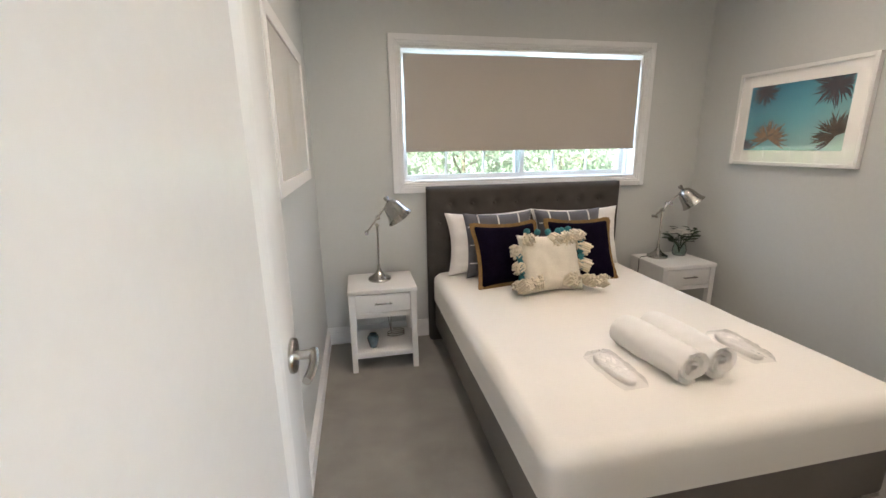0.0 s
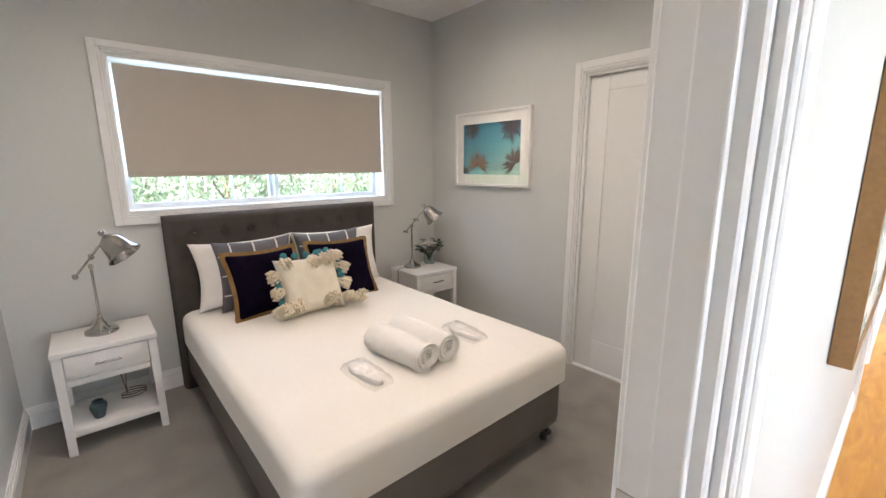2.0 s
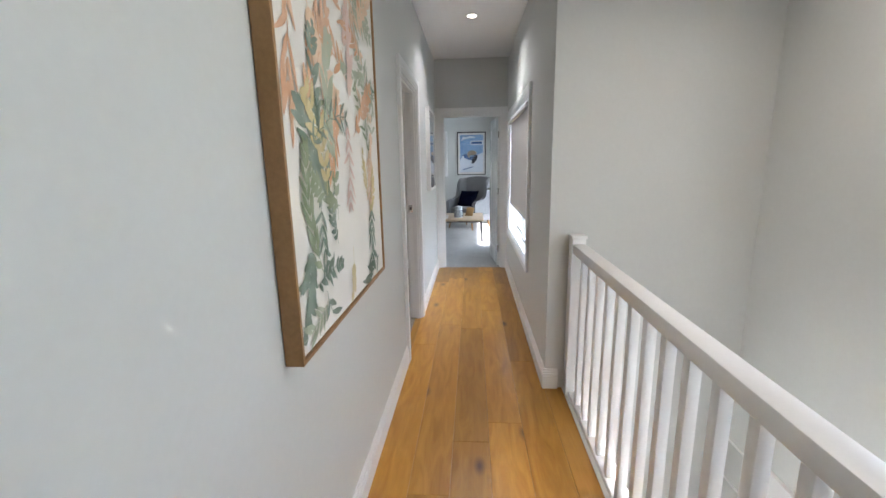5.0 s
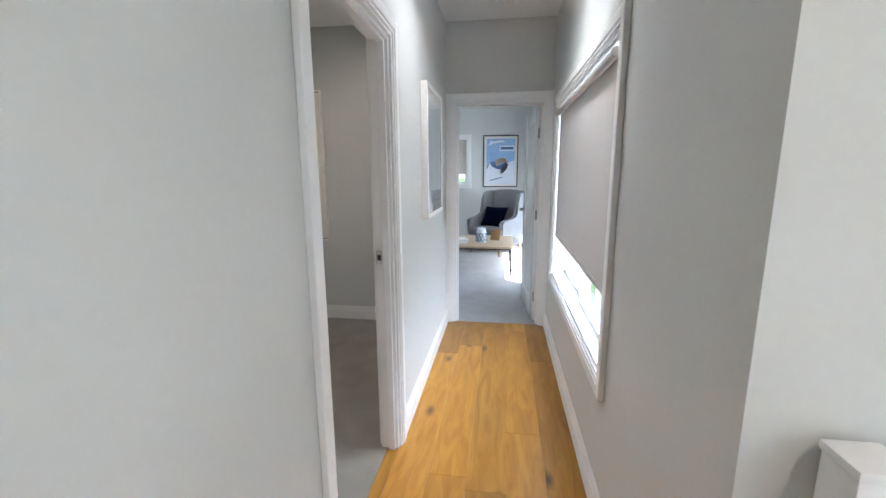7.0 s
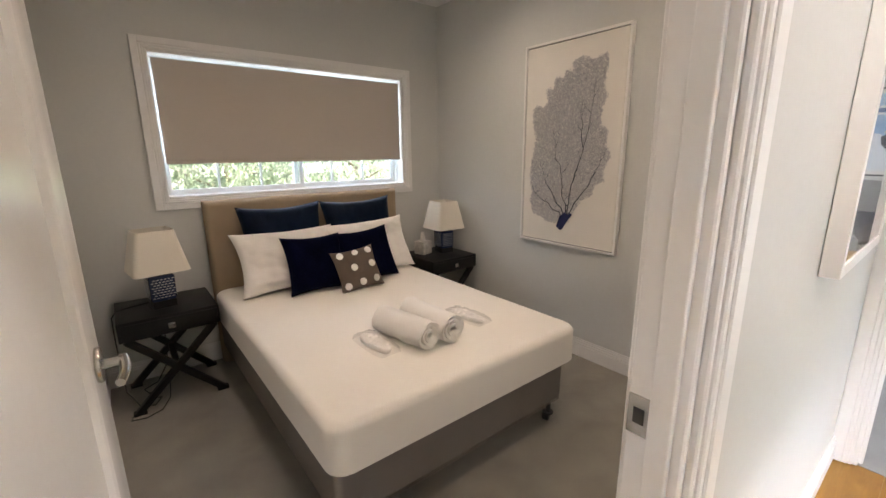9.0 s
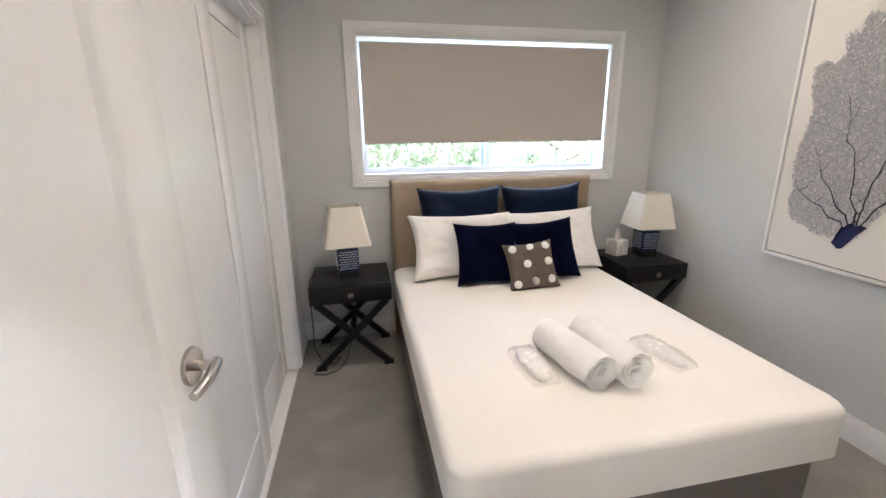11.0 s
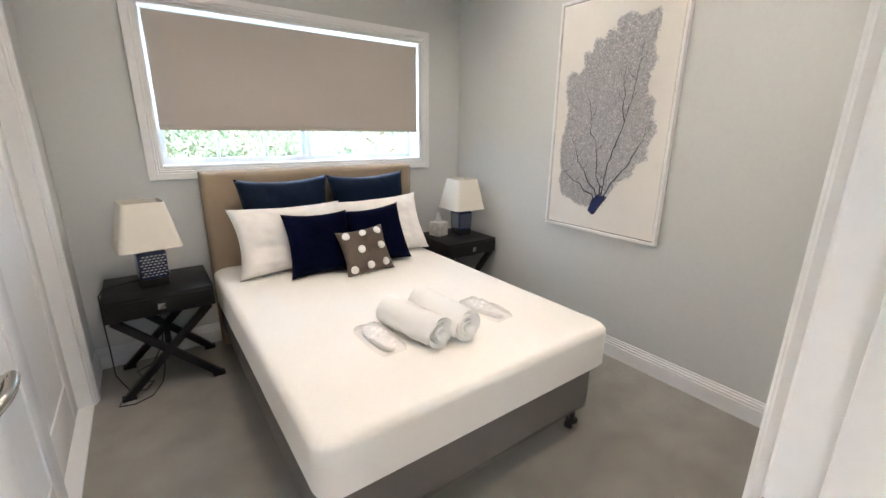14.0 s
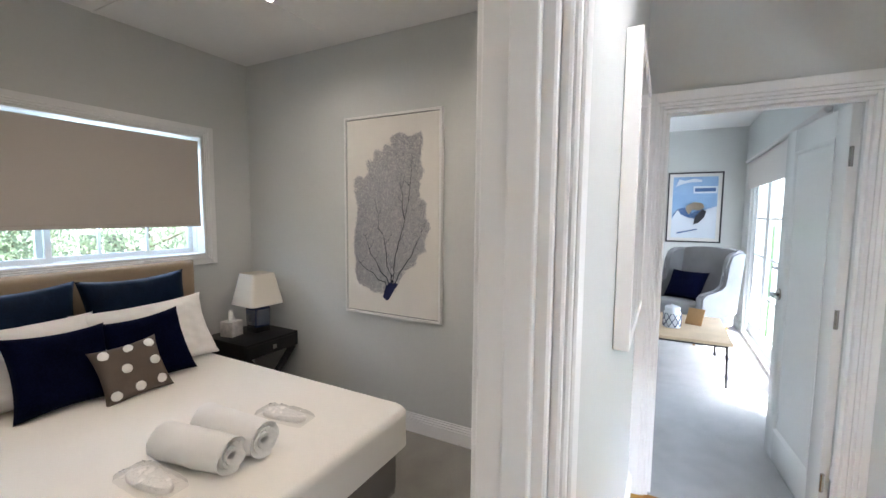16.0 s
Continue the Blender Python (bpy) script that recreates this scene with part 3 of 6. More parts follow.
CREAM = mat("cream woven cotton", (0.77, 0.72, 0.61), 0.95, var=0.08, s1=6, s2=150, bump=0.9, bscale=160, bdist=0.004)
TASSEL = mat("cream tassel yarn", (0.76, 0.68, 0.53), 0.95, var=0.15, s1=20, s2=200, bump=0.8, bscale=220, bdist=0.004)
TEAL = mat("teal wool", (0.05, 0.22, 0.25), 0.95, var=0.25, s1=30, s2=200, bump=0.9, bscale=300, bdist=0.004)
TAUPE = mat("taupe cloth", (0.115, 0.09, 0.07), 0.95, var=0.15, s1=5, s2=400, bump=0.5, bscale=600, bdist=0.002)
TOWEL = mat("white terry towel", (0.88, 0.865, 0.83), 0.97, var=0.03, s1=8, s2=300, bump=0.7, bscale=420, bdist=0.004, spec=0.1, sheen=0.2)


def pad(w, h, t, n=26, pinch=0.11, seed=0.0, crease=0.010):
    """A stuffed cushion standing on its lower edge: w along x, h along z, t thick, corners drawn out."""
    bm = bmesh.new()

    def point(u, v, s):
        x = w / 2 * u * (1 - pinch * (1 - v * v) * abs(u) ** 2)
        z = h / 2 * v * (1 - pinch * (1 - u * u) * abs(v) ** 2)
        a = max(0.0, (1 - u ** 4) * (1 - v ** 4))
        q = a ** 0.42 * t / 2
        q += noise.noise(Vector((u * 2.2 + seed, v * 2.2, s * 3))) * crease * a ** 0.5 + noise.noise(Vector((u * 6 + seed, v * 6, s))) * crease * 0.4 * a ** 0.5
        return (x, -s * q, z + h / 2)
    for s in (1, -1):
        g = [[bm.verts.new(point(-1 + 2 * i / n, -1 + 2 * j / n, s)) for i in range(n + 1)] for j in range(n + 1)]
        for j in range(n):
            for i in range(n):
                bm.faces.new((g[j][i], g[j][i + 1], g[j + 1][i + 1], g[j + 1][i]))
    bmesh.ops.remove_doubles(bm, verts=bm.verts, dist=1e-5)
    return bm


def surface(u, v, w, h, t, pinch=0.11):
    a = max(0.0, (1 - u ** 4) * (1 - v ** 4))
    return Vector((w / 2 * u * (1 - pinch * (1 - v * v) * u * u), -a ** 0.42 * t / 2, h / 2 * v * (1 - pinch * (1 - u * u) * v * v) + h / 2))


def cushion(name, x, y, w, h, t, tilt, material, label, rz=0, roll=0, z=0.557, category="cushion", group=""):
    top = empty(name, x, y, z, 0, label, category, group)
    top.matrix_basis = pose(x, y, z, 0, 0, rz) @ pose(0, 0, 0, -tilt, 0, 0) @ pose(0, 0, 0, 0, roll, 0)
    part("cover", pad(w, h, t, n=40 if category == "pillow" else 26, seed=x * 7.3, crease=0.022 if category == "pillow" else 0.012), material, top, smooth=80)
    return top


MZ = 0.565
for k, (x, w) in enumerate(((1.195, 0.66), (1.845, 0.68))):
    cushion("pillow", x, 2.765, w, 0.44, 0.15, 12, COTTON, "plump white cotton bed pillow leaning on the tufted headboard", z=MZ, rz=(2, -3)[k], category="pillow", group="pillows")


def striped(x, rz):
    top = cushion("striped_cushion", x, 2.665, 0.50, 0.45, 0.12, 14, STRIPE, "slate grey cushion with a white windowpane check", z=MZ, rz=rz, group="striped cushions")
    for u in (-0.62, -0.05, 0.55):
        bm = bmesh.new()
        tube(bm, [surface(u, -0.96 + 1.92 * i / 14, 0.50, 0.45, 0.126) for i in range(15)], 0.0055, 6)
        part("stripe", bm, WHITEYARN, top, "white woven stripe", 60)
    for v in (-0.55, 0.0, 0.55):
        bm = bmesh.new()
        tube(bm, [surface(-0.96 + 1.92 * i / 14, v, 0.50, 0.45, 0.126) for i in range(15)], 0.0045, 6)
        part("stripe", bm, WHITEYARN, top, "white woven stripe", 60)


striped(1.225, 0)
striped(1.745, -3)


def fringed(x, rz, roll):
    top = cushion("fringed_cushion", x, 2.455, 0.44, 0.415, 0.15, 27, AUBERGINE, "dark indigo velvet cushion with an old gold fringe", z=MZ, rz=rz, roll=roll, group="fringed cushions")
    bm = bmesh.new()
    w, h = 0.44, 0.415
    edge = []
    m = 30
    for i in range(m):
        edge.append((-1 + 2 * i / m, -1))
    for i in range(m):
        edge.append((1, -1 + 2 * i / m))
    for i in range(m):
        edge.append((1 - 2 * i / m, 1))
    for i in range(m):
        edge.append((-1, 1 - 2 * i / m))
    ins, out = [], []
    for i, (u, v) in enumerate(edge):
        p = surface(u, v, w, h, 0.0)
        d = Vector((u if abs(u) > 0.999 else 0, 0, v if abs(v) > 0.999 else 0)).normalized()
        ins.append((p - d * 0.012, d))
        out.append(p + d * (0.020 + 0.004 * random.random()))
    n = len(edge)
    for y0 in (-0.007, 0.007):
        vi = [bm.verts.new(p + Vector((0, y0, 0))) for p, d in ins]
        vo = [bm.verts.new(p + Vector((0, y0 * 0.5, 0))) for p in out]
        for k in range(n):
            bm.faces.new((vi[k], vi[(k + 1) % n], vo[(k + 1) % n], vo[k]))
        if y0 < 0:
            keep = vo
        else:
            for k in range(n):
                bm.faces.new((keep[k], keep[(k + 1) % n], vo[(k + 1) % n], vo[k]))
    part("fringe", bm, GOLDFR, top, "old gold brush fringe", 50)


fringed(1.235, 3, 0)
fringed(1.735, -5, 1)


def tassel_cushion(x, y, w, h, tilt):
    top = cushion("tassel_cushion", x, y, w, h, 0.13, tilt, CREAM, "cream woven cushion edged with tassels and teal pompoms", z=MZ)
    spots = []
    for u in (-1.0, -0.78, -0.5, 0.12, 0.4, 0.7, 1.0):
        spots.append((u, -1, 0, -1))
    for u in (-0.62, 0.1, 0.55, 0.8, 0.98):
        spots.append((u, 1, 0, 1))
    for i in range(3):
        spots.append((-1, -0.55 + 0.55 * i, -1, 0))
        spots.append((1, -0.55 + 0.55 * i, 1, 0))
    for k, (u, v, dx, dz) in enumerate(spots):
        p = surface(u, v, w, h, 0.0)
        # yarn tassels, flopped over or lying on the bed
        if dz < 0:
            d = Vector((random.uniform(-0.6, 0.6), -0.9, 0.36))
        elif dz > 0:
            d = Vector((random.uniform(-0.4, 0.4), -0.75, -0.55))
        else:
            d = Vector((dx * 0.9, -0.25, -0.55))
        d.normalize()
        q = d.to_track_quat("Z", "Y").to_matrix().to_4x4()
        bm = bmesh.new()
        ln = random.uniform(0.075, 0.10) if dz >= 0 else random.uniform(0.085, 0.115)
        base = p + Vector((0.0 if dz >= 0 else 0.05 * u, -0.012 if dz >= 0 else -0.070 - 0.02 * (k % 2), 0.022 if dz < 0 else 0.0))
        for s in range(30):
            a = random.uniform(0, 6.28)
            r = random.uniform(0.006, 0.042)
            tip = Vector((math.cos(a) * r, math.sin(a) * r, ln * random.uniform(0.8, 1.0)))
            mid = Vector((math.cos(a) * r * 0.9, math.sin(a) * r * 0.9, ln * 0.35))
            tube(bm, [Vector((math.cos(a) * 0.004, math.sin(a) * 0.004, 0)), mid, tip], 0.0068, 5)
        bmesh.ops.transform(bm, matrix=Matrix.Translation(base) @ q, verts=bm.verts)
        part("tassel", bm, TASSEL, top, "cream yarn tassel", 60)
    for k in range(19):
        u, v = [(-1, -0.8 + 1.6 * ((k * 0.37) % 1)), (1, -0.8 + 1.6 * ((k * 0.37) % 1)), (-0.75 + 1.5 * ((k * 0.41) % 1), 1)][k % 3]
        p = surface(u, v, w, h, 0.0) + Vector((0.024 * (u if abs(u) == 1 else 0), -0.022, 0.024 * (v if abs(v) == 1 else 0)))
        bm = bmesh.new()
        bmesh.ops.create_icosphere(bm, subdivisions=3, radius=0.020)
        for vv in bm.verts:
            vv.co = vv.co * (1 + 0.22 * noise.noise(vv.co * 190)) + p
        part("pompom", bm, TEAL, top, "teal wool pompom", 80)


tassel_cushion(1.425, 2.265, 0.40, 0.375, 24)

# second bed
for k, x in enumerate((4.935, 5.535)):
    cushion("euro_cushion", x, 2.74, 0.60, 0.57, 0.16, 12, NAVY2, "large deep blue satin cushion leaning on the beige headboard", z=MZ, rz=(2, -2)[k], roll=(0, -1)[k], group="blue cushions")
for k, x in enumerate((4.91, 5.515)):
    cushion("pillow", x, 2.545, 0.72, 0.44, 0.16, 27, COTTON, "plump white cotton bed pillow leaning on blue cushions", z=MZ, rz=(3, -3)[k], roll=(1, -2)[k], category="pillow", group="pillows")
for k, x in enumerate((5.015, 5.415)):
    cushion("velvet_cushion", x, 2.385, 0.42, 0.40, 0.13, 25, NAVY, "navy velvet cushion leaning on a white pillow", z=MZ, rz=(2, -4)[k], roll=(2, -4)[k], group="navy cushions")
dotted = cushion("dotted_cushion", 5.255, 2.245, 0.315, 0.30, 0.09, 28, TAUPE, "small taupe cushion with raised white felt dots", z=MZ, rz=-4, roll=-5)
for u, v in ((-0.70, 0.72), (0.02, 0.74), (0.66, 0.74), (-0.22, 0.05), (0.66, 0.06), (-0.72, -0.74), (-0.02, -0.70), (0.64, -0.68)):
    p = surface(u, v, 0.315, 0.30, 0.09)
    e1 = surface(u + 0.02, v, 0.315, 0.30, 0.09) - p
    e2 = surface(u, v + 0.02, 0.315, 0.30, 0.09) - p
    nrm = e1.cross(e2).normalized()
    nrm = nrm if nrm.y < 0 else -nrm
    bm = bmesh.new()
    lathe(bm, [(0.0, 0.009), (0.016, 0.0075), (0.0235, 0.003), (0.0245, -0.003)], 18, m=nrm.to_track_quat("Z", "Y").to_matrix().to_4x4(), at=p, caps=False)
    part("felt_dot", bm, WHITEYARN, dotted, "white felt dot", 60)


# rolled towels
def towel(x, y, length, r, turn, z):
    """A rolled bath towel lying on its side, its spiral end to -y."""
    top = empty("rolled_towel", x, y, z, turn, "white terry bath towel rolled up on the bed", "towel", "rolled towels")
    bm = bmesh.new()
    turns, n = 2.7, 120
    pts = []
    for i in range(n + 1):
        a = i / n * turns * 2 * math.pi
        rr = 0.014 + (r - 0.016) * (i / n) ** 0.85
        wob = 1 + 0.05 * math.sin(a * 1.7 + x * 9)
        pts.append((rr * wob * math.cos(a + 6.9), rr * wob * math.sin(a + 6.9) * 0.93 + r * 0.95, a))
    th = (r - 0.012) / turns * 0.52
    rings = []
    m = 22
    for j in range(m + 1):
        t = j / m
        row = []
        for side in (-1, 1):
            line = []
            for i, (px, pz, a) in enumerate(pts):
                d = Vector((px, 0, pz - r * 0.95)).normalized()
                q = th * 0.92 * side * (1 if 0 < i < n else 0.5)
                edge = (0.010 * noise.noise(Vector((a * 0.8, side, x))) if j in (0, m) else 0) - 0.006 * side * (1 if j == 0 else 0)
                w = 0.006 * noise.noise(Vector((t * 4, a * 0.7, x))) + 0.004 * noise.noise(Vector((t * 18, a * 3, x))) - 0.012 * max(0.0, abs(t - 0.5) * 2 - 0.8) ** 2 / 0.04 * (0.25 if side > 0 else 0)
                line.append(bm.verts.new((px + d.x * (q + w), -length / 2 + length * t + edge, max(0.001, pz + d.z * (q + w)))))
            row.append(line)
        rings.append(row)
    for j in range(m):
        for s in (0, 1):
            for i in range(n):
                bm.faces.new((rings[j][s][i], rings[j][s][i + 1], rings[j + 1][s][i + 1], rings[j + 1][s][i]))
        for i in (0, n):
            bm.faces.new((rings[j][0][i], rings[j][1][i], rings[j + 1][1][i], rings[j + 1][0][i]))
    for j in (0, m):
        for i in range(n):
            bm.faces.new((rings[j][0][i], rings[j][0][i + 1], rings[j][1][i + 1], rings[j][1][i]))
    part("roll", bm, TOWEL, top, smooth=60)
    return top


BEDZ = 0.566
towel(1.455, 1.415, 0.37, 0.073, 6, BEDZ)
towel(1.597, 1.425, 0.37, 0.073, 3, BEDZ)
towel(5.045, 1.42, 0.34, 0.073, 10, BEDZ)
towel(5.193, 1.41, 0.35, 0.075, 3, BEDZ)

# slippers in clear bags
SLIPPER = mat("white slipper towelling", (0.84, 0.82, 0.79), 0.95, var=0.05, bump=0.5, bscale=300)
FILM = bpy.data.materials.new("clear plastic film")
FILM.use_nodes = True
fn_, fl_ = FILM.node_tree.nodes, FILM.node_tree.links
fn_.remove(fn_["Principled BSDF"])
clear, shine, fmix, fres = fn_.new("ShaderNodeBsdfTransparent"), fn_.new("ShaderNodeBsdfGlossy"), fn_.new("ShaderNodeMixShader"), fn_.new("ShaderNodeFresnel")
clear.inputs[0].default_value = (0.99, 0.99, 0.99, 1)
shine.inputs["Roughness"].default_value = 0.07
fres.inputs["IOR"].default_value = 1.5
fl_.new(fres.outputs[0], fmix.inputs[0])
milk, haze = fn_.new("ShaderNodeBsdfDiffuse"), fn_.new("ShaderNodeMixShader")
milk.inputs[0].default_value = (0.9, 0.9, 0.9, 1)
haze.inputs[0].default_value = 0.10
fl_.new(clear.outputs[0], haze.inputs[1])
fl_.new(milk.outputs[0], haze.inputs[2])
fl_.new(haze.outputs[0], fmix.inputs[1])
fl_.new(shine.outputs[0], fmix.inputs[2])
fl_.new(fmix.outputs[0], fn_["Material Output"].inputs[0])


def slippers(x, y, turn, z):
    top = empty("packed_slippers", x, y, z, turn, "white towelling slippers sealed in a crinkled clear plastic bag", "slippers", "slippers in bags")
    bm = bmesh.new()
    sole = []
    for k in range(36):
        a = 2 * math.pi * k / 36
        l = 0.118 * math.sin(a)
        wdt = (0.045 + 0.008 * math.sin(a) - 0.007 * math.cos(2 * a)) * math.cos(a)
        sole.append((wdt, l))
    rings = [[bm.verts.new((px * s, py * s, zz)) for px, py in sole] for zz, s in ((0.0, 0.94), (0.006, 1.0), (0.020, 1.0), (0.026, 0.93))]
    for a, b in zip(rings, rings[1:]):
        for k in range(36):
            bm.faces.new((a[k], a[(k + 1) % 36], b[(k + 1) % 36], b[k]))
    bm.faces.new(rings[0][::-1])
    bm.faces.new(rings[-1])
    part("sole", bm, SLIPPER, top, smooth=50)
    bm = bmesh.new()
    g = []
    for j in range(7):
        t = j / 6
        yy = -0.015 + 0.120 * t
        hw = 0.047 * (1 - 0.5 * t ** 3)
        up = 0.003 + 0.011 * math.sin(math.pi * min(1.0, 0.12 + 0.8 * t))
        g.append([bm.verts.new((hw * math.cos(math.pi * i / 10), yy + 0.022 * math.cos(math.pi * i / 10) ** 2 * (1 - t), 0.021 + up * math.sin(math.pi * i / 10) ** 0.6)) for i in range(11)])
    for a, b in zip(g, g[1:]):
        for i in range(10):
            bm.faces.new((a[i], a[i + 1], b[i + 1], b[i]))
    part("upper", bm, SLIPPER, top, smooth=80)
    bm = bmesh.new()
    n1, n2 = 26, 40
    g = []
    for j in range(n2 + 1):
        row = []
        for i in range(n1 + 1):
            u, v = -1 + 2 * i / n1, -1 + 2 * j / n2
            a = max(0, (1 - u ** 10) * (1 - v ** 10))
            hgt = 0.003 + 0.030 * a ** 0.5 * (0.9 + 0.12 * v)
            hgt += 0.016 * a ** 0.3 * (0.35 - abs(noise.noise(Vector((u * 2.2 + v * 1.5 + x * 5, v * 4 - u, 1))))) + 0.007 * a ** 0.3 * (0.3 - abs(noise.noise(Vector((u * 5 + x, v * 9 + u * 3, 3)))))
            row.append(bm.verts.new(((0.064 - 0.012 * abs(v) ** 4) * u * (1 + 0.10 * noise.noise(Vector((v * 4, x, u)))), 0.136 * v, max(0.0015, hgt))))
        g.append(row)
    for j in range(n2):
        for i in range(n1):
            bm.faces.new((g[j][i], g[j][i + 1], g[j + 1][i + 1], g[j + 1][i]))
    bag = part("bag", bm, FILM, top, "clear crinkled plastic bag", 18)
    bag.visible_shadow = False
    return top


slippers(1.245, 1.375, 3, BEDZ)
slippers(1.885, 1.425, -3, BEDZ)
slippers(4.89, 1.445, 2, BEDZ)
slippers(5.455, 1.42, 8, BEDZ)


# ---- bedside tables and lamps ----
BLACKLAC = mat("black stained timber", (0.008, 0.008, 0.009), 0.45, spec=0.25, var=0.3, s1=6, s2=90, bump=0.1, bscale=80)
CABLE = mat("black cable", (0.02, 0.02, 0.02), 0.5, var=0.1, bump=0)
CABLE2 = mat("clear grey cable", (0.16, 0.13, 0.10), 0.5, var=0.1, bump=0)


def white_nightstand(x0, x1, y0, y1, zt, label):
    w, d = x1 - x0, y1 - y0
    top = empty("nightstand", (x0 + x1) / 2, (y0 + y1) / 2, 0, 0, label, "nightstand", "white nightstands")
    a, b = w / 2, d / 2
    boxes("tabletop", WHITELAC, top, (-a, a, -b, b, zt - 0.028, zt), bevel=0.003)
    for sx in (-1, 1):
        for sy in (-1, 1):
            cx, cy = sx * (a - 0.024), sy * (b - 0.024)
            bm = bmesh.new()
            vs = box(bm, cx - 0.02, cx + 0.02, cy - 0.02, cy + 0.02, 0, zt - 0.029, 0)
            for v in vs[:4]:
                v.co.x = cx + sx * 0.004 + (v.co.x - cx) * 0.85
            part("leg", bm, WHITELAC, top)
    boxes("side_panel", WHITELAC, top, (-a + 0.008, -a + 0.022, -b + 0.045, b - 0.045, zt - 0.175, zt - 0.029))
    boxes("side_panel", WHITELAC, top, (a - 0.022, a - 0.008, -b + 0.045, b - 0.045, zt - 0.175, zt - 0.029))
    boxes("back_panel", WHITELAC, top, (-a + 0.045, a - 0.045, b - 0.02, b - 0.008, zt - 0.175, zt - 0.029))
    boxes("rail", WHITELAC, top, (-a + 0.045, a - 0.045, -b + 0.008, -b + 0.03, zt - 0.19, zt - 0.160))
    drawer = boxes("drawer", WHITELAC, top, (-a + 0.048, a - 0.048, -b + 0.006, b - 0.04, zt - 0.157, zt - 0.033), bevel=0.002)
    bm = bmesh.new()
    tube(bm, [(-0.055, -b - 0.014, zt - 0.092), (0.055, -b - 0.014, zt - 0.092)], 0.005, 10)
    for sx in (-0.045, 0.045):
        tube(bm, [(sx, -b + 0.006, zt - 0.092), (sx, -b - 0.014, zt - 0.092)], 0.004, 8)
    part("handle", bm, STEEL, drawer, "brushed nickel bar handle", 50)
    boxes("shelf", WHITELAC, top, (-a + 0.006, a - 0.006, -b + 0.006, b - 0.006, 0.098, 0.135), bevel=0.002)
    return top


white_nightstand(0.18, 0.622, 2.57, 2.945, 0.568, "white wooden nightstand with one drawer and an open shelf")
white_nightstand(2.43, 2.885, 2.56, 2.945, 0.568, "white wooden nightstand beside the wall with one drawer")


def pharmacy_lamp(x, y, z, arm_turn, pole, arm, label):
    """A brushed nickel reading lamp: round foot, pole, a hinged arm and a bell shade."""
    top = empty("table_lamp", x, y, z, 0, label, "table lamp", "nickel reading lamps")
    bm = bmesh.new()
    lathe(bm, [(0.076, 0.0), (0.078, 0.006), (0.074, 0.016), (0.06, 0.022), (0.05, 0.03), (0.03, 0.045), (0.018, 0.062), (0.012, 0.08)], 36)
    part("foot", bm, STEEL, top, smooth=50)
    bm = bmesh.new()
    tube(bm, [(0, 0, 0.07), (0, 0, pole)], 0.0065, 14)
    lathe(bm, [(0.011, 0), (0.011, 0.02)], 14, at=(0, 0, 0.085))
    part("pole", bm, STEEL, top, smooth=50)
    dx, dy = math.cos(radians(arm_turn)), math.sin(radians(arm_turn))
    a = Vector((-0.07 * dx, -0.07 * dy, pole - 0.045))
    b = Vector((arm[0] * dx, arm[0] * dy, pole + arm[1]))
    bm = bmesh.new()
    tube(bm, [a, b], 0.006, 12)
    lathe(bm, [(0.012, -0.012), (0.012, 0.012)], 14, m=pose(0, 0, 0, 90, 0, arm_turn), at=(0, 0, pole))
    lathe(bm, [(0.010, -0.024), (0.013, -0.018), (0.008, -0.01), (0.008, 0.01), (0.013, 0.018), (0.010, 0.024)], 14, m=pose(0, 0, 0, 90, 0, arm_turn), at=a)
    lathe(bm, [(0.0065, -0.030), (0.011, -0.026), (0.011, -0.016), (0.0065, -0.012), (0.0065, 0.016), (0.012, 0.020), (0.012, 0.030), (0.006, 0.034)], 14, m=pose(0, 0, 0, 90, 0, arm_turn), at=a * 0.5 + b * 0.5)
    part("arm", bm, STEEL, top, smooth=50)
    axis = Vector((0.50 * dx, 0.50 * dy - 0.42, -0.74)).normalized()
    q = axis.to_track_quat("Z", "Y").to_matrix().to_4x4()
    bm = bmesh.new()
    prof = [(0.015, 0.0), (0.027, 0.004), (0.044, 0.018), (0.056, 0.040), (0.063, 0.066), (0.069, 0.094), (0.078, 0.118), (0.089, 0.134), (0.091, 0.138), (0.087, 0.137), (0.075, 0.117), (0.066, 0.094), (0.060, 0.066), (0.053, 0.042), (0.041, 0.021), (0.0, 0.012)]
    lathe(bm, prof, 36, m=q, at=b - axis * 0.005, caps=False)
    tube(bm, [b - axis * 0.030, b + axis * 0.004], 0.013, 12)
    lathe(bm, [(0.0, 0.0), (0.014, 0.003), (0.018, 0.014), (0.014, 0.025), (0.0, 0.028)], 14, m=q, at=b - axis * 0.045, caps=False)
    shade = part("shade", bm, STEEL, top, "bell shaped brushed nickel shade", 40)
    bm = bmesh.new()
    bmesh.ops.create_uvsphere(bm, u_segments=16, v_segments=10, radius=0.028)
    for v in bm.verts:
        v.co += b + axis * 0.085
    part("bulb", bm, WHITELAC, shade, "unlit white bulb", 60)
    return top


pharmacy_lamp(0.395, 2.785, 0.568, 5, 0.375, (0.085, 0.15), "brushed nickel reading lamp with a tilted bell shade")
pharmacy_lamp(2.585, 2.83, 0.568, 5, 0.375, (0.175, 0.145), "brushed nickel reading lamp with its arm stretched out")

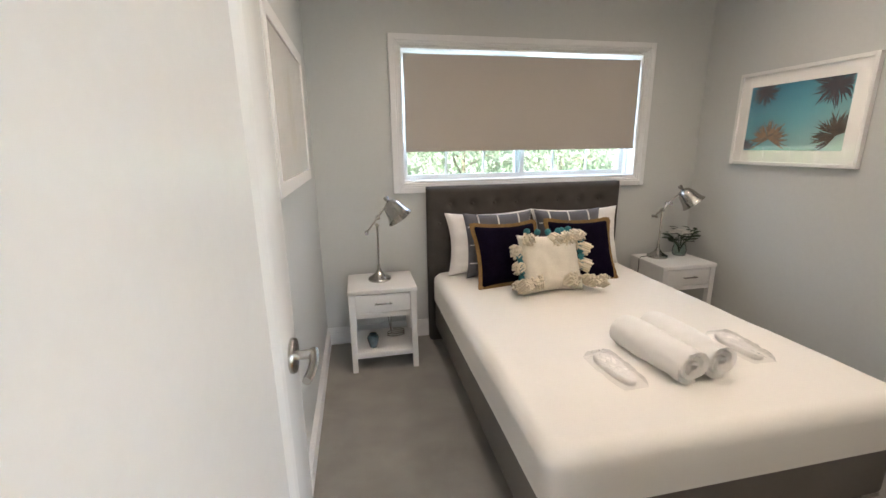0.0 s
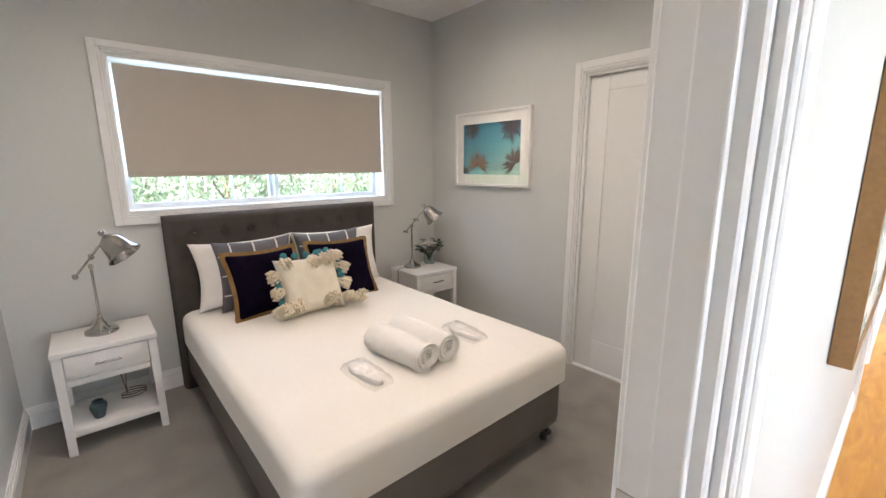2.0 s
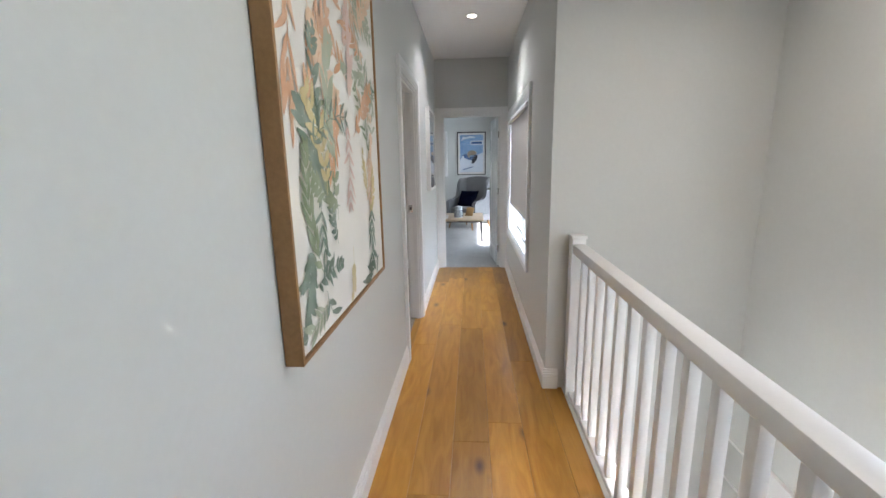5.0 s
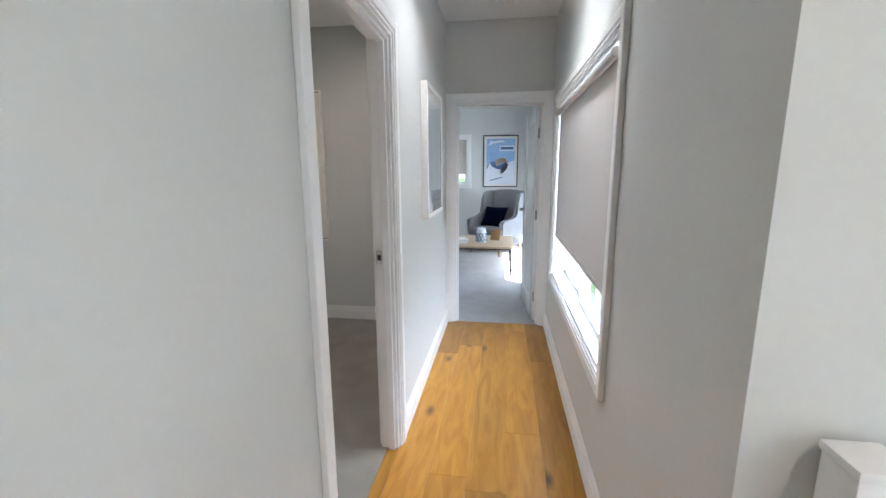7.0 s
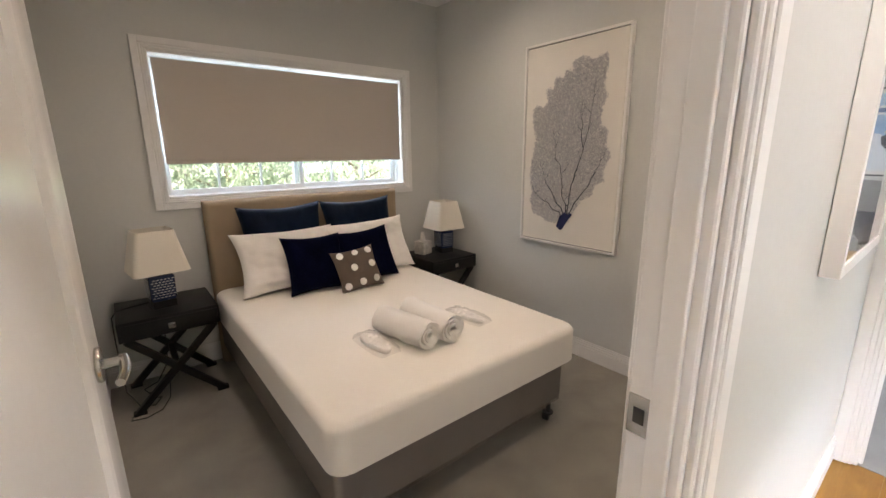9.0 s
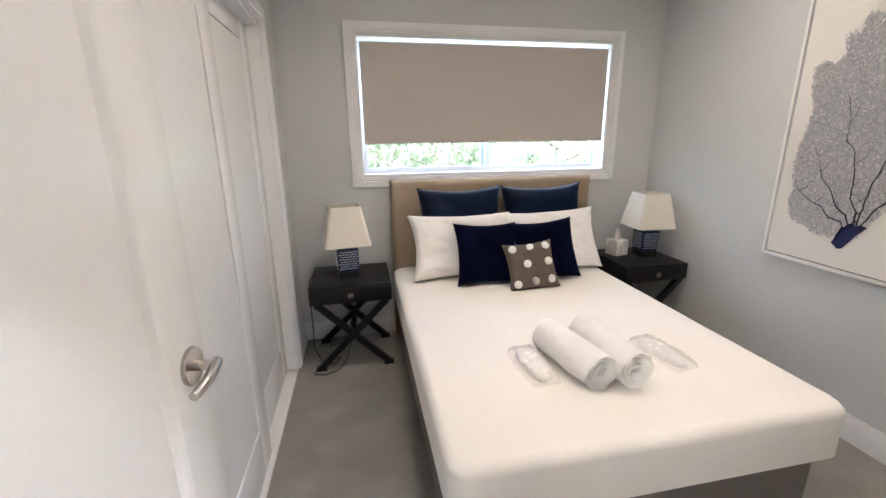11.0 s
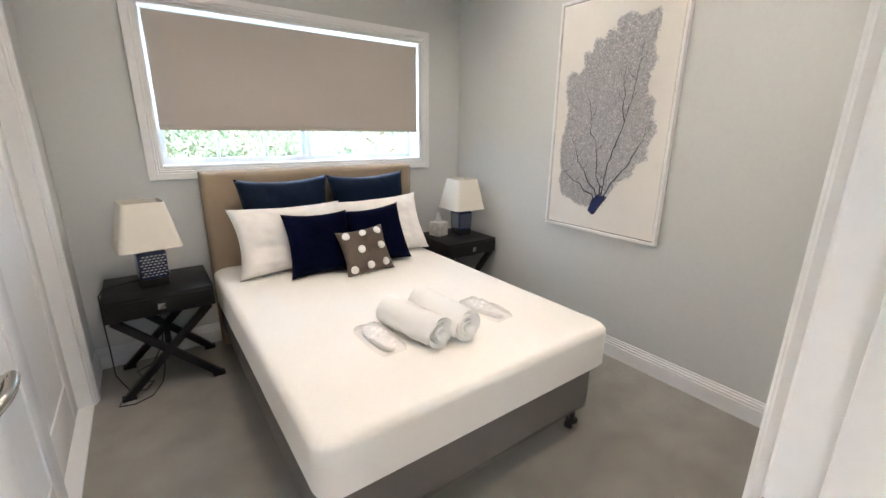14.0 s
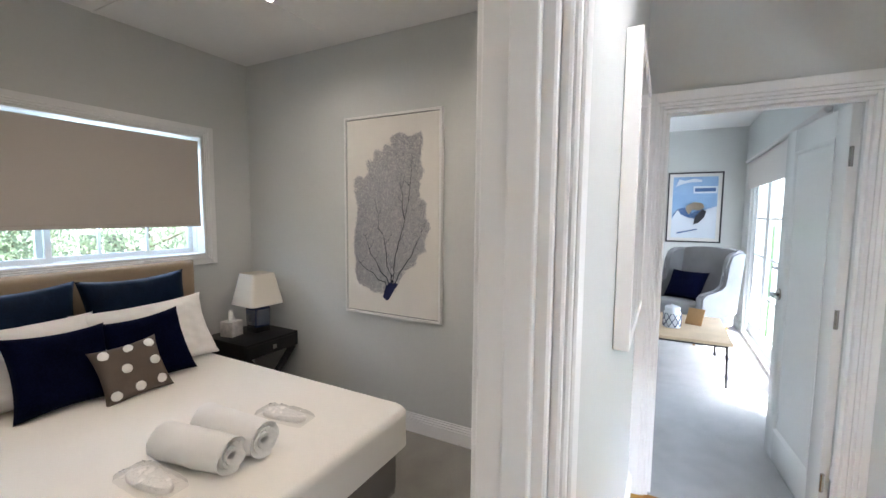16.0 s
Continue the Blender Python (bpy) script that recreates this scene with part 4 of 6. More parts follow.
# jar and cable on the lower shelf
JARGLASS = mat("blue green glazed jar", (0.035, 0.07, 0.085), 0.2, var=0.35, s1=25, s2=70, bump=0.05, coat=0.6)
jar = empty("jar", 0.325, 2.66, 0.135, 0, "small blue green glazed ceramic jar on the nightstand shelf", "jar")
bm = bmesh.new()
lathe(bm, [(0.022, 0.0), (0.026, 0.004), (0.036, 0.045), (0.040, 0.065), (0.036, 0.080), (0.026, 0.087), (0.026, 0.096), (0.021, 0.096), (0.02, 0.085), (0.0, 0.02)], 28, caps=False)
part("body", bm, JARGLASS, jar, smooth=50)
cable = empty("lamp_cable", 0.0, 0.0, 0.0, 0, "coiled grey lamp cable on the nightstand shelf", "cable")
bm = bmesh.new()
tube(bm, [(0.49 + 0.06 * math.cos(t * 0.5) * (1 + 0.1 * math.sin(t)), 2.80 + 0.04 * math.sin(t * 0.5), 0.139 + 0.0012 * t) for t in range(30)], 0.003, 6)
part("coil", bm, CABLE2, cable, smooth=60)
for sx in (-1, 1):
    bm = bmesh.new()
    tube(bm, [(0.455 + sx * 0.045, 2.90, 0.40), (0.455 + sx * 0.03, 2.89, 0.33), (0.455 + sx * 0.012, 2.87, 0.26), (0.455 + sx * 0.004, 2.85, 0.20), (0.46, 2.83, 0.142)], 0.003, 6)
    part("lead", bm, CABLE2, cable, smooth=60)
c2 = empty("lamp_cable", 0, 0, 0, 0, "black lamp cable hanging beside the white nightstand", "cable")
bm = bmesh.new()
tube(bm, [(2.59, 2.84, 0.574), (2.52, 2.85, 0.574), (2.45, 2.84, 0.575), (2.424, 2.83, 0.56), (2.42, 2.82, 0.50), (2.421, 2.83, 0.40), (2.422, 2.86, 0.20), (2.42, 2.92, 0.05), (2.42, 2.99, 0.03)], 0.003, 6)
part("lead", bm, CABLE, c2, smooth=60)

# flowers in a glass vase
PETAL = mat("white petals", (0.78, 0.76, 0.70), 0.7, var=0.06, bump=0.1)
LEAF = mat("dark green leaves", (0.035, 0.065, 0.035), 0.55, var=0.35, s1=20, bump=0.1)
VASE = glass_material("vase glass", (0.8, 0.92, 0.88), 0.03)
vase = empty("flower_vase", 2.79, 2.84, 0.568, 0, "small glass vase of white flowers with dark leaves", "flower vase")
vase.scale = (1.22, 1.22, 1.12)
bm = bmesh.new()
lathe(bm, [(0.034, 0.0), (0.040, 0.006), (0.044, 0.04), (0.036, 0.075), (0.038, 0.085), (0.034, 0.085), (0.032, 0.074), (0.040, 0.04), (0.036, 0.008), (0.0, 0.006)], 24, caps=False)
part("vase", bm, VASE, vase, "clear greenish glass vase", 50)


def leaf_blade(bm, base, d, ln, w, droop=0.2):
    d = Vector(d).normalized()
    side = d.cross(Vector((0, 0, 1)))
    side = side.normalized() if side.length > 1e-3 else Vector((1, 0, 0))
    prev = None
    for i in range(5):
        t = i / 4
        c = Vector(base) + d * ln * t + Vector((0, 0, -droop * ln * t * t))
        hw = w * math.sin(math.pi * min(0.98, 0.1 + 0.85 * t)) * 0.5
        up = Vector((0, 0, 0.15 * w))
        cur = [bm.verts.new(c - side * hw + up), bm.verts.new(c), bm.verts.new(c + side * hw + up)]
        if prev:
            bm.faces.new((prev[0], prev[1], cur[1], cur[0]))
            bm.faces.new((prev[1], prev[2], cur[2], cur[1]))
        prev = cur


for k in range(14):
    a = k * 2.4
    bm = bmesh.new()
    e = Vector((0.075 * math.cos(a), 0.06 * math.sin(a), 0.125 + 0.02 * (k % 3)))
    tube(bm, [(0, 0, 0.02), (e.x * 0.3, e.y * 0.3, 0.08), e], 0.0018, 5)
    for j in range(4):
        leaf_blade(bm, e * (0.75 + 0.12 * j), (math.cos(a + j - 1.5), math.sin(a + j - 1.5), 0.35), 0.055, 0.026)
    part("leaf_stem", bm, LEAF, vase, smooth=40)
for k in range(6):
    a = k * 1.05 + 0.4
    r = 0.0 if k == 0 else 0.05
    c = Vector((r * math.cos(a), r * 0.8 * math.sin(a), 0.165 - 0.25 * r + 0.008 * (k % 2)))
    bm = bmesh.new()
    for ring, (n, el, s) in enumerate(((6, 0.2, 0.036), (5, 0.7, 0.03), (4, 1.1, 0.022))):
        for j in range(n):
            b = 2 * math.pi * j / n + ring * 0.6
            leaf_blade(bm, c, (math.cos(b) * math.cos(el), math.sin(b) * math.cos(el), math.sin(el)), s, s * 0.8, 0.1)
    part("flower", bm, PETAL, vase, "white open flower", 60)


# black nightstands with crossed legs
def black_nightstand(x0, x1, y0, y1, zt, label):
    w, d = x1 - x0, y1 - y0
    a, b = w / 2, d / 2
    top = empty("nightstand", (x0 + x1) / 2, (y0 + y1) / 2, 0, 0, label, "nightstand", "black nightstands")
    boxes("body", BLACKLAC, top, (-a, a, -b, b, zt - 0.115, zt), bevel=0.004)
    drawer = boxes("drawer", BLACKLAC, top, (-a + 0.014, a - 0.014, -b - 0.006, -b + 0.02, zt - 0.105, zt - 0.018), bevel=0.002)
    boxes("handle", STEEL, drawer, (-0.018, 0.018, -b - 0.018, -b - 0.007, zt - 0.080, zt - 0.046), bevel=0.002, label="square nickel pull")
    for yy in (-b + 0.03, b - 0.03):
        for s in (-1, 1):
            bm = bmesh.new()
            beam(bm, (s * (a - 0.03), yy + s * 0.001, 0.012), (-s * (a - 0.03), yy + s * 0.001, zt - 0.116), 0.042 if s > 0 else 0.0415, 0.036, 0.002)
            part("leg", bm, BLACKLAC, top, smooth=40)
            boxes("foot", BLACKLAC, top, (s * (a - 0.035) - 0.032, s * (a - 0.035) + 0.032, yy - 0.02, yy + 0.02, 0.0, 0.02))
    boxes("stretcher", BLACKLAC, top, (-0.016, 0.016, -b + 0.05, b - 0.05, (zt - 0.116) / 2 - 0.016, (zt - 0.116) / 2 + 0.016))
    return top


black_nightstand(3.91, 4.415, 2.545, 2.99, 0.575, "black timber nightstand on crossed legs, one drawer")
black_nightstand(6.02, 6.50, 2.47, 2.95, 0.575, "black timber nightstand on crossed legs beside the bed")

SHADE = mat("ivory linen lampshade", (0.76, 0.72, 0.63), 0.85, var=0.03, s1=4, s2=300, bump=0.4, bscale=500, bdist=0.001)
BLUEGLAZE = mat("dark blue glaze", (0.02, 0.035, 0.09), 0.25, var=0.3, s1=20, bump=0.05, coat=0.4)
PALEGLAZE = mat("pale glaze", (0.55, 0.58, 0.62), 0.3, var=0.1, bump=0.05, coat=0.4)


def square_ring(bm, r, z, rc=0.25, n=6):
    vs = []
    for st in range(4):
        for j in range(n):
            an = radians(st * 90 + 90 * j / (n - 1))
            cx = (1 - rc) * (1 if st in (0, 3) else -1)
            cy = (1 - rc) * (1 if st in (0, 1) else -1)
            vs.append(bm.verts.new((r * (cx + rc * math.cos(an)), r * (cy + rc * math.sin(an)), z)))
    return vs


def loft(bm, rings, close=False):
    for a, b in zip(rings, rings[1:]):
        for k in range(len(a)):
            bm.faces.new((a[k], a[(k + 1) % len(a)], b[(k + 1) % len(b)], b[k]))
    if close:
        bm.faces.new(rings[0][::-1])
        bm.faces.new(rings[-1])


def ceramic_lamp(x, y, z, turn, label):
    """A square ceramic lamp covered in raised scales, with a tapered square shade."""
    top = empty("table_lamp", x, y, z, turn, label, "table lamp", "blue ceramic lamps")
    boxes("foot", BLACKLAC, top, (-0.062, 0.062, -0.062, 0.062, 0.0, 0.045), bevel=0.004)
    bm = bmesh.new()
    loft(bm, [square_ring(bm, r, zz, 0.18) for r, zz in ((0.06, 0.046), (0.066, 0.06), (0.068, 0.19), (0.062, 0.20), (0.03, 0.205))], True)
    body = part("body", bm, BLUEGLAZE, top, "square dark blue ceramic body", 40)
    bm = bmesh.new()
    for side in range(4):
        m = pose(0, 0, 0, 0, 0, 90 * side)
        for row in range(8):
            zz = 0.066 + row * 0.0155
            for c in range(6):
                u = -0.052 + 0.0195 * c + (0.0098 if row % 2 else 0)
                if abs(u) > 0.058:
                    continue
                vs = [bm.verts.new(m @ Vector((u + 0.0075 * math.cos(t), -0.0685, zz + 0.0062 * math.sin(t)))) for t in [math.pi * q / 6 for q in range(7)]]
                vc = bm.verts.new(m @ Vector((u, -0.072, zz + 0.001)))
                for p, q in zip(vs, vs[1:]):
                    bm.faces.new((p, q, vc))
                bm.faces.new((vs[-1], vs[0], vc))
    scales = part("scale_pattern", bm, PALEGLAZE, body, "pale raised scale pattern")
    scales["kind"] = "stuff"
    bm = bmesh.new()
    tube(bm, [(0, 0, 0.204), (0, 0, 0.30)], 0.008, 12)
    lathe(bm, [(0.03, 0.0), (0.03, 0.008), (0.012, 0.012)], 20, at=(0, 0, 0.205))
    for s in (-1, 1):
        tube(bm, [(s * 0.008, 0, 0.215), (s * 0.055, 0, 0.24), (s * 0.06, 0, 0.40), (s * 0.01, 0, 0.44)], 0.0018, 6)
    part("stem", bm, STEEL, top, smooth=40)
    bm = bmesh.new()
    loft(bm, [square_ring(bm, r, zz, 0.2) for r, zz in ((0.145, 0.225), (0.096, 0.47), (0.094, 0.47), (0.143, 0.225))])
    part("shade", bm, SHADE, top, "tapered square ivory linen shade, unlit", 40)
    bm = bmesh.new()
    bmesh.ops.create_uvsphere(bm, u_segments=16, v_segments=10, radius=0.03)
    for v in bm.verts:
        v.co.z += 0.33
    part("bulb", bm, WHITELAC, top, "unlit bulb", 60)


ceramic_lamp(4.15, 2.745, 0.575, 8, "blue scale patterned ceramic lamp with ivory square shade")
ceramic_lamp(6.335, 2.73, 0.575, -4, "blue scale patterned ceramic lamp beside a tissue box")

TISSUEBOX = mat("marble print tissue box", (0.62, 0.60, 0.57), 0.4, var=0.22, s1=18, s2=40, bump=0.02)
tb = empty("tissue_box", 6.15, 2.80, 0.575, 12, "square marble print tissue box with a tissue pulled up", "tissue box")
boxes("box", TISSUEBOX, tb, (-0.057, 0.057, -0.057, 0.057, 0, 0.115), bevel=0.004)
bm = bmesh.new()
g = []
for j in range(7):
    t = j / 6
    g.append([bm.verts.new((0.036 * math.cos(2 * math.pi * i / 14) * (1 - 0.75 * t) + 0.008 * t * math.sin(i * 2.1), 0.016 * math.sin(2 * math.pi * i / 14) * (1 - 0.4 * t) + 0.006 * math.sin(i * 1.7) * t, 0.113 + 0.075 * t + 0.012 * t * math.sin(i * 1.3))) for i in range(14)])
loft(bm, g)
part("tissue", bm, WHITEYARN, tb, "white paper tissue", 60)

c3 = empty("lamp_cable", 0, 0, 0, 0, "black lamp cable trailing to the carpet", "cable")
bm = bmesh.new()
tube(bm, [(4.08, 2.85, 0.579), (3.98, 2.82, 0.579), (3.915, 2.78, 0.578), (3.893, 2.76, 0.55), (3.89, 2.75, 0.4), (3.895, 2.72, 0.25), (3.90, 2.66, 0.12), (3.95, 2.60, 0.04), (4.02, 2.62, 0.006), (4.06, 2.70, 0.006), (4.0, 2.72, 0.006), (3.92, 2.60, 0.006), (3.90, 2.52, 0.006), (3.97, 2.50, 0.006), (4.05, 2.54, 0.006), (4.10, 2.66, 0.006), (4.12, 2.85, 0.006), (4.12, 3.0, 0.02)], 0.0035, 6)
tube(bm, [(4.14, 2.985, 0.45), (4.142, 2.99, 0.30), (4.13, 2.99, 0.1), (4.06, 2.93, 0.006), (3.98, 2.87, 0.006), (4.0, 2.80, 0.006), (4.08, 2.80, 0.006)], 0.0035, 6)
part("lead", bm, CABLE, c3, smooth=60)


# ---- doors ----
def lever(parent, x, y, z, nx, along):
    """A round rose with a lever, on a face at (x, y, z) looking along the x normal nx; the lever runs along y's sign `along`."""
    bm = bmesh.new()
    m = Matrix.Translation((x, y, z)) @ pose(0, 0, 0, 0, 90 * nx, 0)
    lathe(bm, [(0.036, 0.0), (0.037, 0.004), (0.035, 0.009), (0.014, 0.010)], 32, m=m)
    h = part("door_handle", bm, STEEL, parent, "satin nickel lever handle", 40)
    bm = bmesh.new()
    tube(bm, [(x + nx * 0.008, y, z), (x + nx * 0.042, y, z)], 0.010, 14)
    pts = [(x + nx * (0.042 + 0.006 * math.sin(t * math.pi)), y + along * (-0.012 + 0.10 * t), z - 0.010 * t) for t in [k / 8 for k in range(9)]]
    tube(bm, pts, 0.0105, 12, taper=0.0085)
    part("lever", bm, STEEL, h, "", 40)


def panel_leaf(name, w, h, t, label, material=None, stile=0.13):
    """A door leaf with one recessed panel on both faces, hinged at its origin and reaching along +y; its faces look along x."""
    top = empty(name, 0, 0, 0, 0, label, kind="structure")
    core = boxes("panel", material or DOOR, top, (-t / 2 + 0.010, t / 2 - 0.010, stile - 0.01, w - stile + 0.01, stile - 0.01, h - stile + 0.01))
    for nm, r in (("stile", (-t / 2, t / 2, 0.0, stile, 0.006, h)), ("stile", (-t / 2, t / 2, w - stile, w, 0.006, h)), ("rail", (-t / 2, t / 2, stile, w - stile, h - stile, h)), ("rail", (-t / 2, t / 2, stile, w - stile, 0.006, 0.20))):
        boxes(nm, material or DOOR, top, r, bevel=0.002)
    bm = bmesh.new()
    m = 0.024
    for sx in (-1, 1):
        lo, hi = sx * (t / 2 - 0.0115), sx * (t / 2 + 0.003)
        outer = [(stile, 0.20), (w - stile, 0.20), (w - stile, h - stile), (stile, h - stile)]
        inner = [(stile + m, 0.20 + m), (w - stile - m, 0.20 + m), (w - stile - m, h - stile - m), (stile + m, h - stile - m)]
        rings = [[bm.verts.new((lo, y, z)) for y, z in outer], [bm.verts.new((hi, y, z)) for y, z in outer], [bm.verts.new((lo + (hi - lo) * 0.75, y + (q - y) * 0.4, z + (r - z) * 0.4)) for (y, z), (q, r) in zip(outer, inner)], [bm.verts.new((lo, y, z)) for y, z in inner]]
        for p, q in zip(rings, rings[1:] + rings[:1]):
            for k in range(4):
                bm.faces.new((p[k], p[(k + 1) % 4], q[(k + 1) % 4], q[k]))
    part("panel_mould", bm, material or DOOR, top)
    return top


def hinges(parent, xs, zs):
    for z in zs:
        bm = bmesh.new()
        tube(bm, [(xs, -0.006, z - 0.045), (xs, -0.006, z + 0.045)], 0.007, 12)
        box(bm, min(0.0, xs) - (0.0 if xs > 0 else 0.004), max(0.0, xs), -0.0025, -0.0005, z - 0.045, z + 0.045)
        part("hinge", bm, STEEL, parent, "steel butt hinge", 40)


door1 = panel_leaf("door_1", 0.82, 2.035, 0.038, "white single panel door standing open against the wall")
door1.matrix_basis = pose(0.080, 0.10, 0, 0, 0, -2.6)
lever(door1, 0.019, 0.765, 1.04, 1, -1)
lever(door1, -0.019, 0.765, 1.04, -1, -1)
hinges(door1, 0.012, (0.25, 1.05, 1.8))
door2 = panel_leaf("door_2", 0.80, 2.035, 0.038, "white single panel door standing open before the wardrobe")
door2.matrix_basis = pose(3.853, 0.10, 0, 0, 0, -4.4)
lever(door2, 0.019, 0.738, 1.055, 1, -1)
lever(door2, -0.019, 0.738, 1.055, -1, -1)
hinges(door2, 0.012, (0.25, 1.05, 1.8))
door3 = panel_leaf("door_3", 0.76, 2.035, 0.038, "white single panel door standing open into the end room")
door3.matrix_basis = pose(EX + 0.118, DE[0] + 0.042, 0, 0, 0, -90 + 5.5)
lever(door3, -0.019, 0.70, 1.045, -1, -1)
lever(door3, 0.019, 0.70, 1.045, 1, -1)
hinges(door3, -0.012, (0.25, 1.05, 1.8))

# strike plates on the linings
def strike(x, y, z, label):
    top = empty("strike_plate", x, y, z, 0, label, "strike plate", "strike plates")
    boxes("plate", STEEL, top, (-0.003, 0.001, -0.022, 0.018, -0.035, 0.035), bevel=0.0008)
    boxes("latch_hole", DARKMETAL, top, (-0.0036, 0.0, -0.010, 0.008, -0.014, 0.014))


strike(D1[1] - 0.019, 0.07, 1.045, "satin steel strike plate let into the door lining")
strike(D2[1] - 0.019, 0.07, 1.045, "satin steel strike plate let into the door lining")


# wardrobe doors: flush shaker panels that slide
def slider(x, y0, y1, z1, nx, label, pull=None):
    top = empty("wardrobe_door", x, (y0 + y1) / 2, 0, 0, label, "wardrobe door", "sliding wardrobe doors")
    a, s = (y1 - y0) / 2, 0.13
    x0, x1 = sorted((0.0, -nx * 0.034))
    d0, d1 = sorted((-nx * 0.008, -nx * 0.03))
    boxes("panel", DOOR, top, (d0, d1, -a + s - 0.01, a - s + 0.01, 0.22, z1 - 0.085))
    boxes("stile", DOOR, top, (x0, x1, -a, -a + s, 0.014, z1), bevel=0.002)
    boxes("stile", DOOR, top, (x0, x1, a - s, a, 0.014, z1), bevel=0.002)
    boxes("rail", DOOR, top, (x0, x1, -a + s, a - s, 0.014, 0.23), bevel=0.002)
    boxes("rail", DOOR, top, (x0, x1, -a + s, a - s, z1 - 0.095, z1), bevel=0.002)
    if pull is not None:
        bm = bmesh.new()
        lathe(bm, [(0.0, 0.003), (0.016, 0.003), (0.022, 0.001), (0.024, -0.001)], 24, m=pose(0, 0, 0, 0, 90 * nx, 0), at=(nx * 0.001, pull, 1.0), caps=False)
        part("finger_pull", bm, STEEL, top, "round nickel finger pull", 40)
    return top


slider(BX1 + 0.022, 0.835, 1.437, 2.03, -1, "white shaker panel sliding wardrobe door, closed")
slider(BX1 + 0.062, 0.268, 0.90, 2.03, -1, "white shaker panel sliding wardrobe door behind another")
slider(CX0 - 0.022, 1.04, 1.86, 2.03, 1, "white shaker panel sliding wardrobe door, closed")
slider(CX0 - 0.062, 1.80, 2.60, 2.03, 1, "white shaker panel sliding wardrobe door behind another")
for nm, x0, x1, y0, y1 in (("trim_track_1", BX1 - 0.002, BX1 + 0.1, 0.268, 1.437), ("trim_track_2", CX0 - 0.1, CX0 + 0.002, 1.038, 2.602)):
    slab(nm, TRIM, "white wardrobe door track on the floor", (x0, x1, y0, y1, 0.0, 0.012))
    slab("wardrobe_head" + nm[-2:], TRIM, "white head track", (x0 + 0.02, x1 - 0.02, y0, y1, 2.0315, 2.04))


# ---- pictures ----
FRAMEWHITE = mat("white picture frame", (0.80, 0.79, 0.77), 0.4, var=0.02, bump=0.03)
FRAMEBLACK = mat("black picture frame", (0.02, 0.02, 0.025), 0.4, var=0.1, bump=0.03)
PAPER = mat("white mat board", (0.74, 0.73, 0.70), 0.8, var=0.02, bump=0.05)
CANVAS = mat("off white canvas", (0.74, 0.715, 0.66), 0.9, var=0.03, s1=4, s2=300, bump=0.5, bscale=700, bdist=0.001)
CORALGREY = mat("grey coral ink", (0.33, 0.33, 0.345), 0.9, var=0.3, s1=30, s2=90, bump=0.1)
CORALNAVY = mat("navy coral ink", (0.012, 0.02, 0.09), 0.8, var=0.3, bump=0.1)
CORALDARK = mat("dark slate ink", (0.03, 0.033, 0.05), 0.9, var=0.3, bump=0.1)
OAKFRAME = mat("golden oak frame", (0.30, 0.165, 0.06), 0.5, var=0.2, s1=6, s2=70, bump=0.15)


def ink(name, *cols, scale=6.0, stops=(0.35, 0.65)):
    """A print with soft blotches between colours."""
    m = mat(name, cols[0], 0.6, var=0.03, bump=0.02)
    N, L = m.node_tree.nodes, m.node_tree.links
    tc, n, r = N.new("ShaderNodeTexCoord"), N.new("ShaderNodeTexNoise"), N.new("ShaderNodeValToRGB")
    n.inputs["Scale"].default_value, n.inputs["Detail"].default_value = scale, 5
    L.new(tc.outputs["Object"], n.inputs["Vector"])
    L.new(n.outputs["Fac"], r.inputs[0])
    e = r.color_ramp.elements
    e[0].position, e[0].color = stops[0], (*cols[0], 1)
    e[1].position, e[1].color = stops[1], (*cols[-1], 1)
    for k, c in enumerate(cols[1:-1]):
        q = e.new(stops[0] + (stops[1] - stops[0]) * (k + 1) / (len(cols) - 1))
        q.color = (*c, 1)
    L.new(r.outputs[0], N["Principled BSDF"].inputs["Base Color"])
    return m


PGLASS = glass_material("picture glass", (1, 1, 1), 0.0, 1.45)


def sheet(pts, y):
    """A thin flat cut-out in the x z plane, its face at -y, with a little depth."""
    bm = bmesh.new()
    f = [bm.verts.new((p[0], y, p[1])) for p in pts]
    k = [bm.verts.new((p[0], y + 0.0012, p[1])) for p in pts]
    bm.faces.new(f)
    bm.faces.new(k[::-1])
    for i in range(len(pts)):
        j = (i + 1) % len(pts)
        bm.faces.new((f[i], f[j], k[j], k[i]))
    bmesh.ops.triangulate(bm, faces=[q for q in bm.faces if len(q.verts) > 4])
    return bm


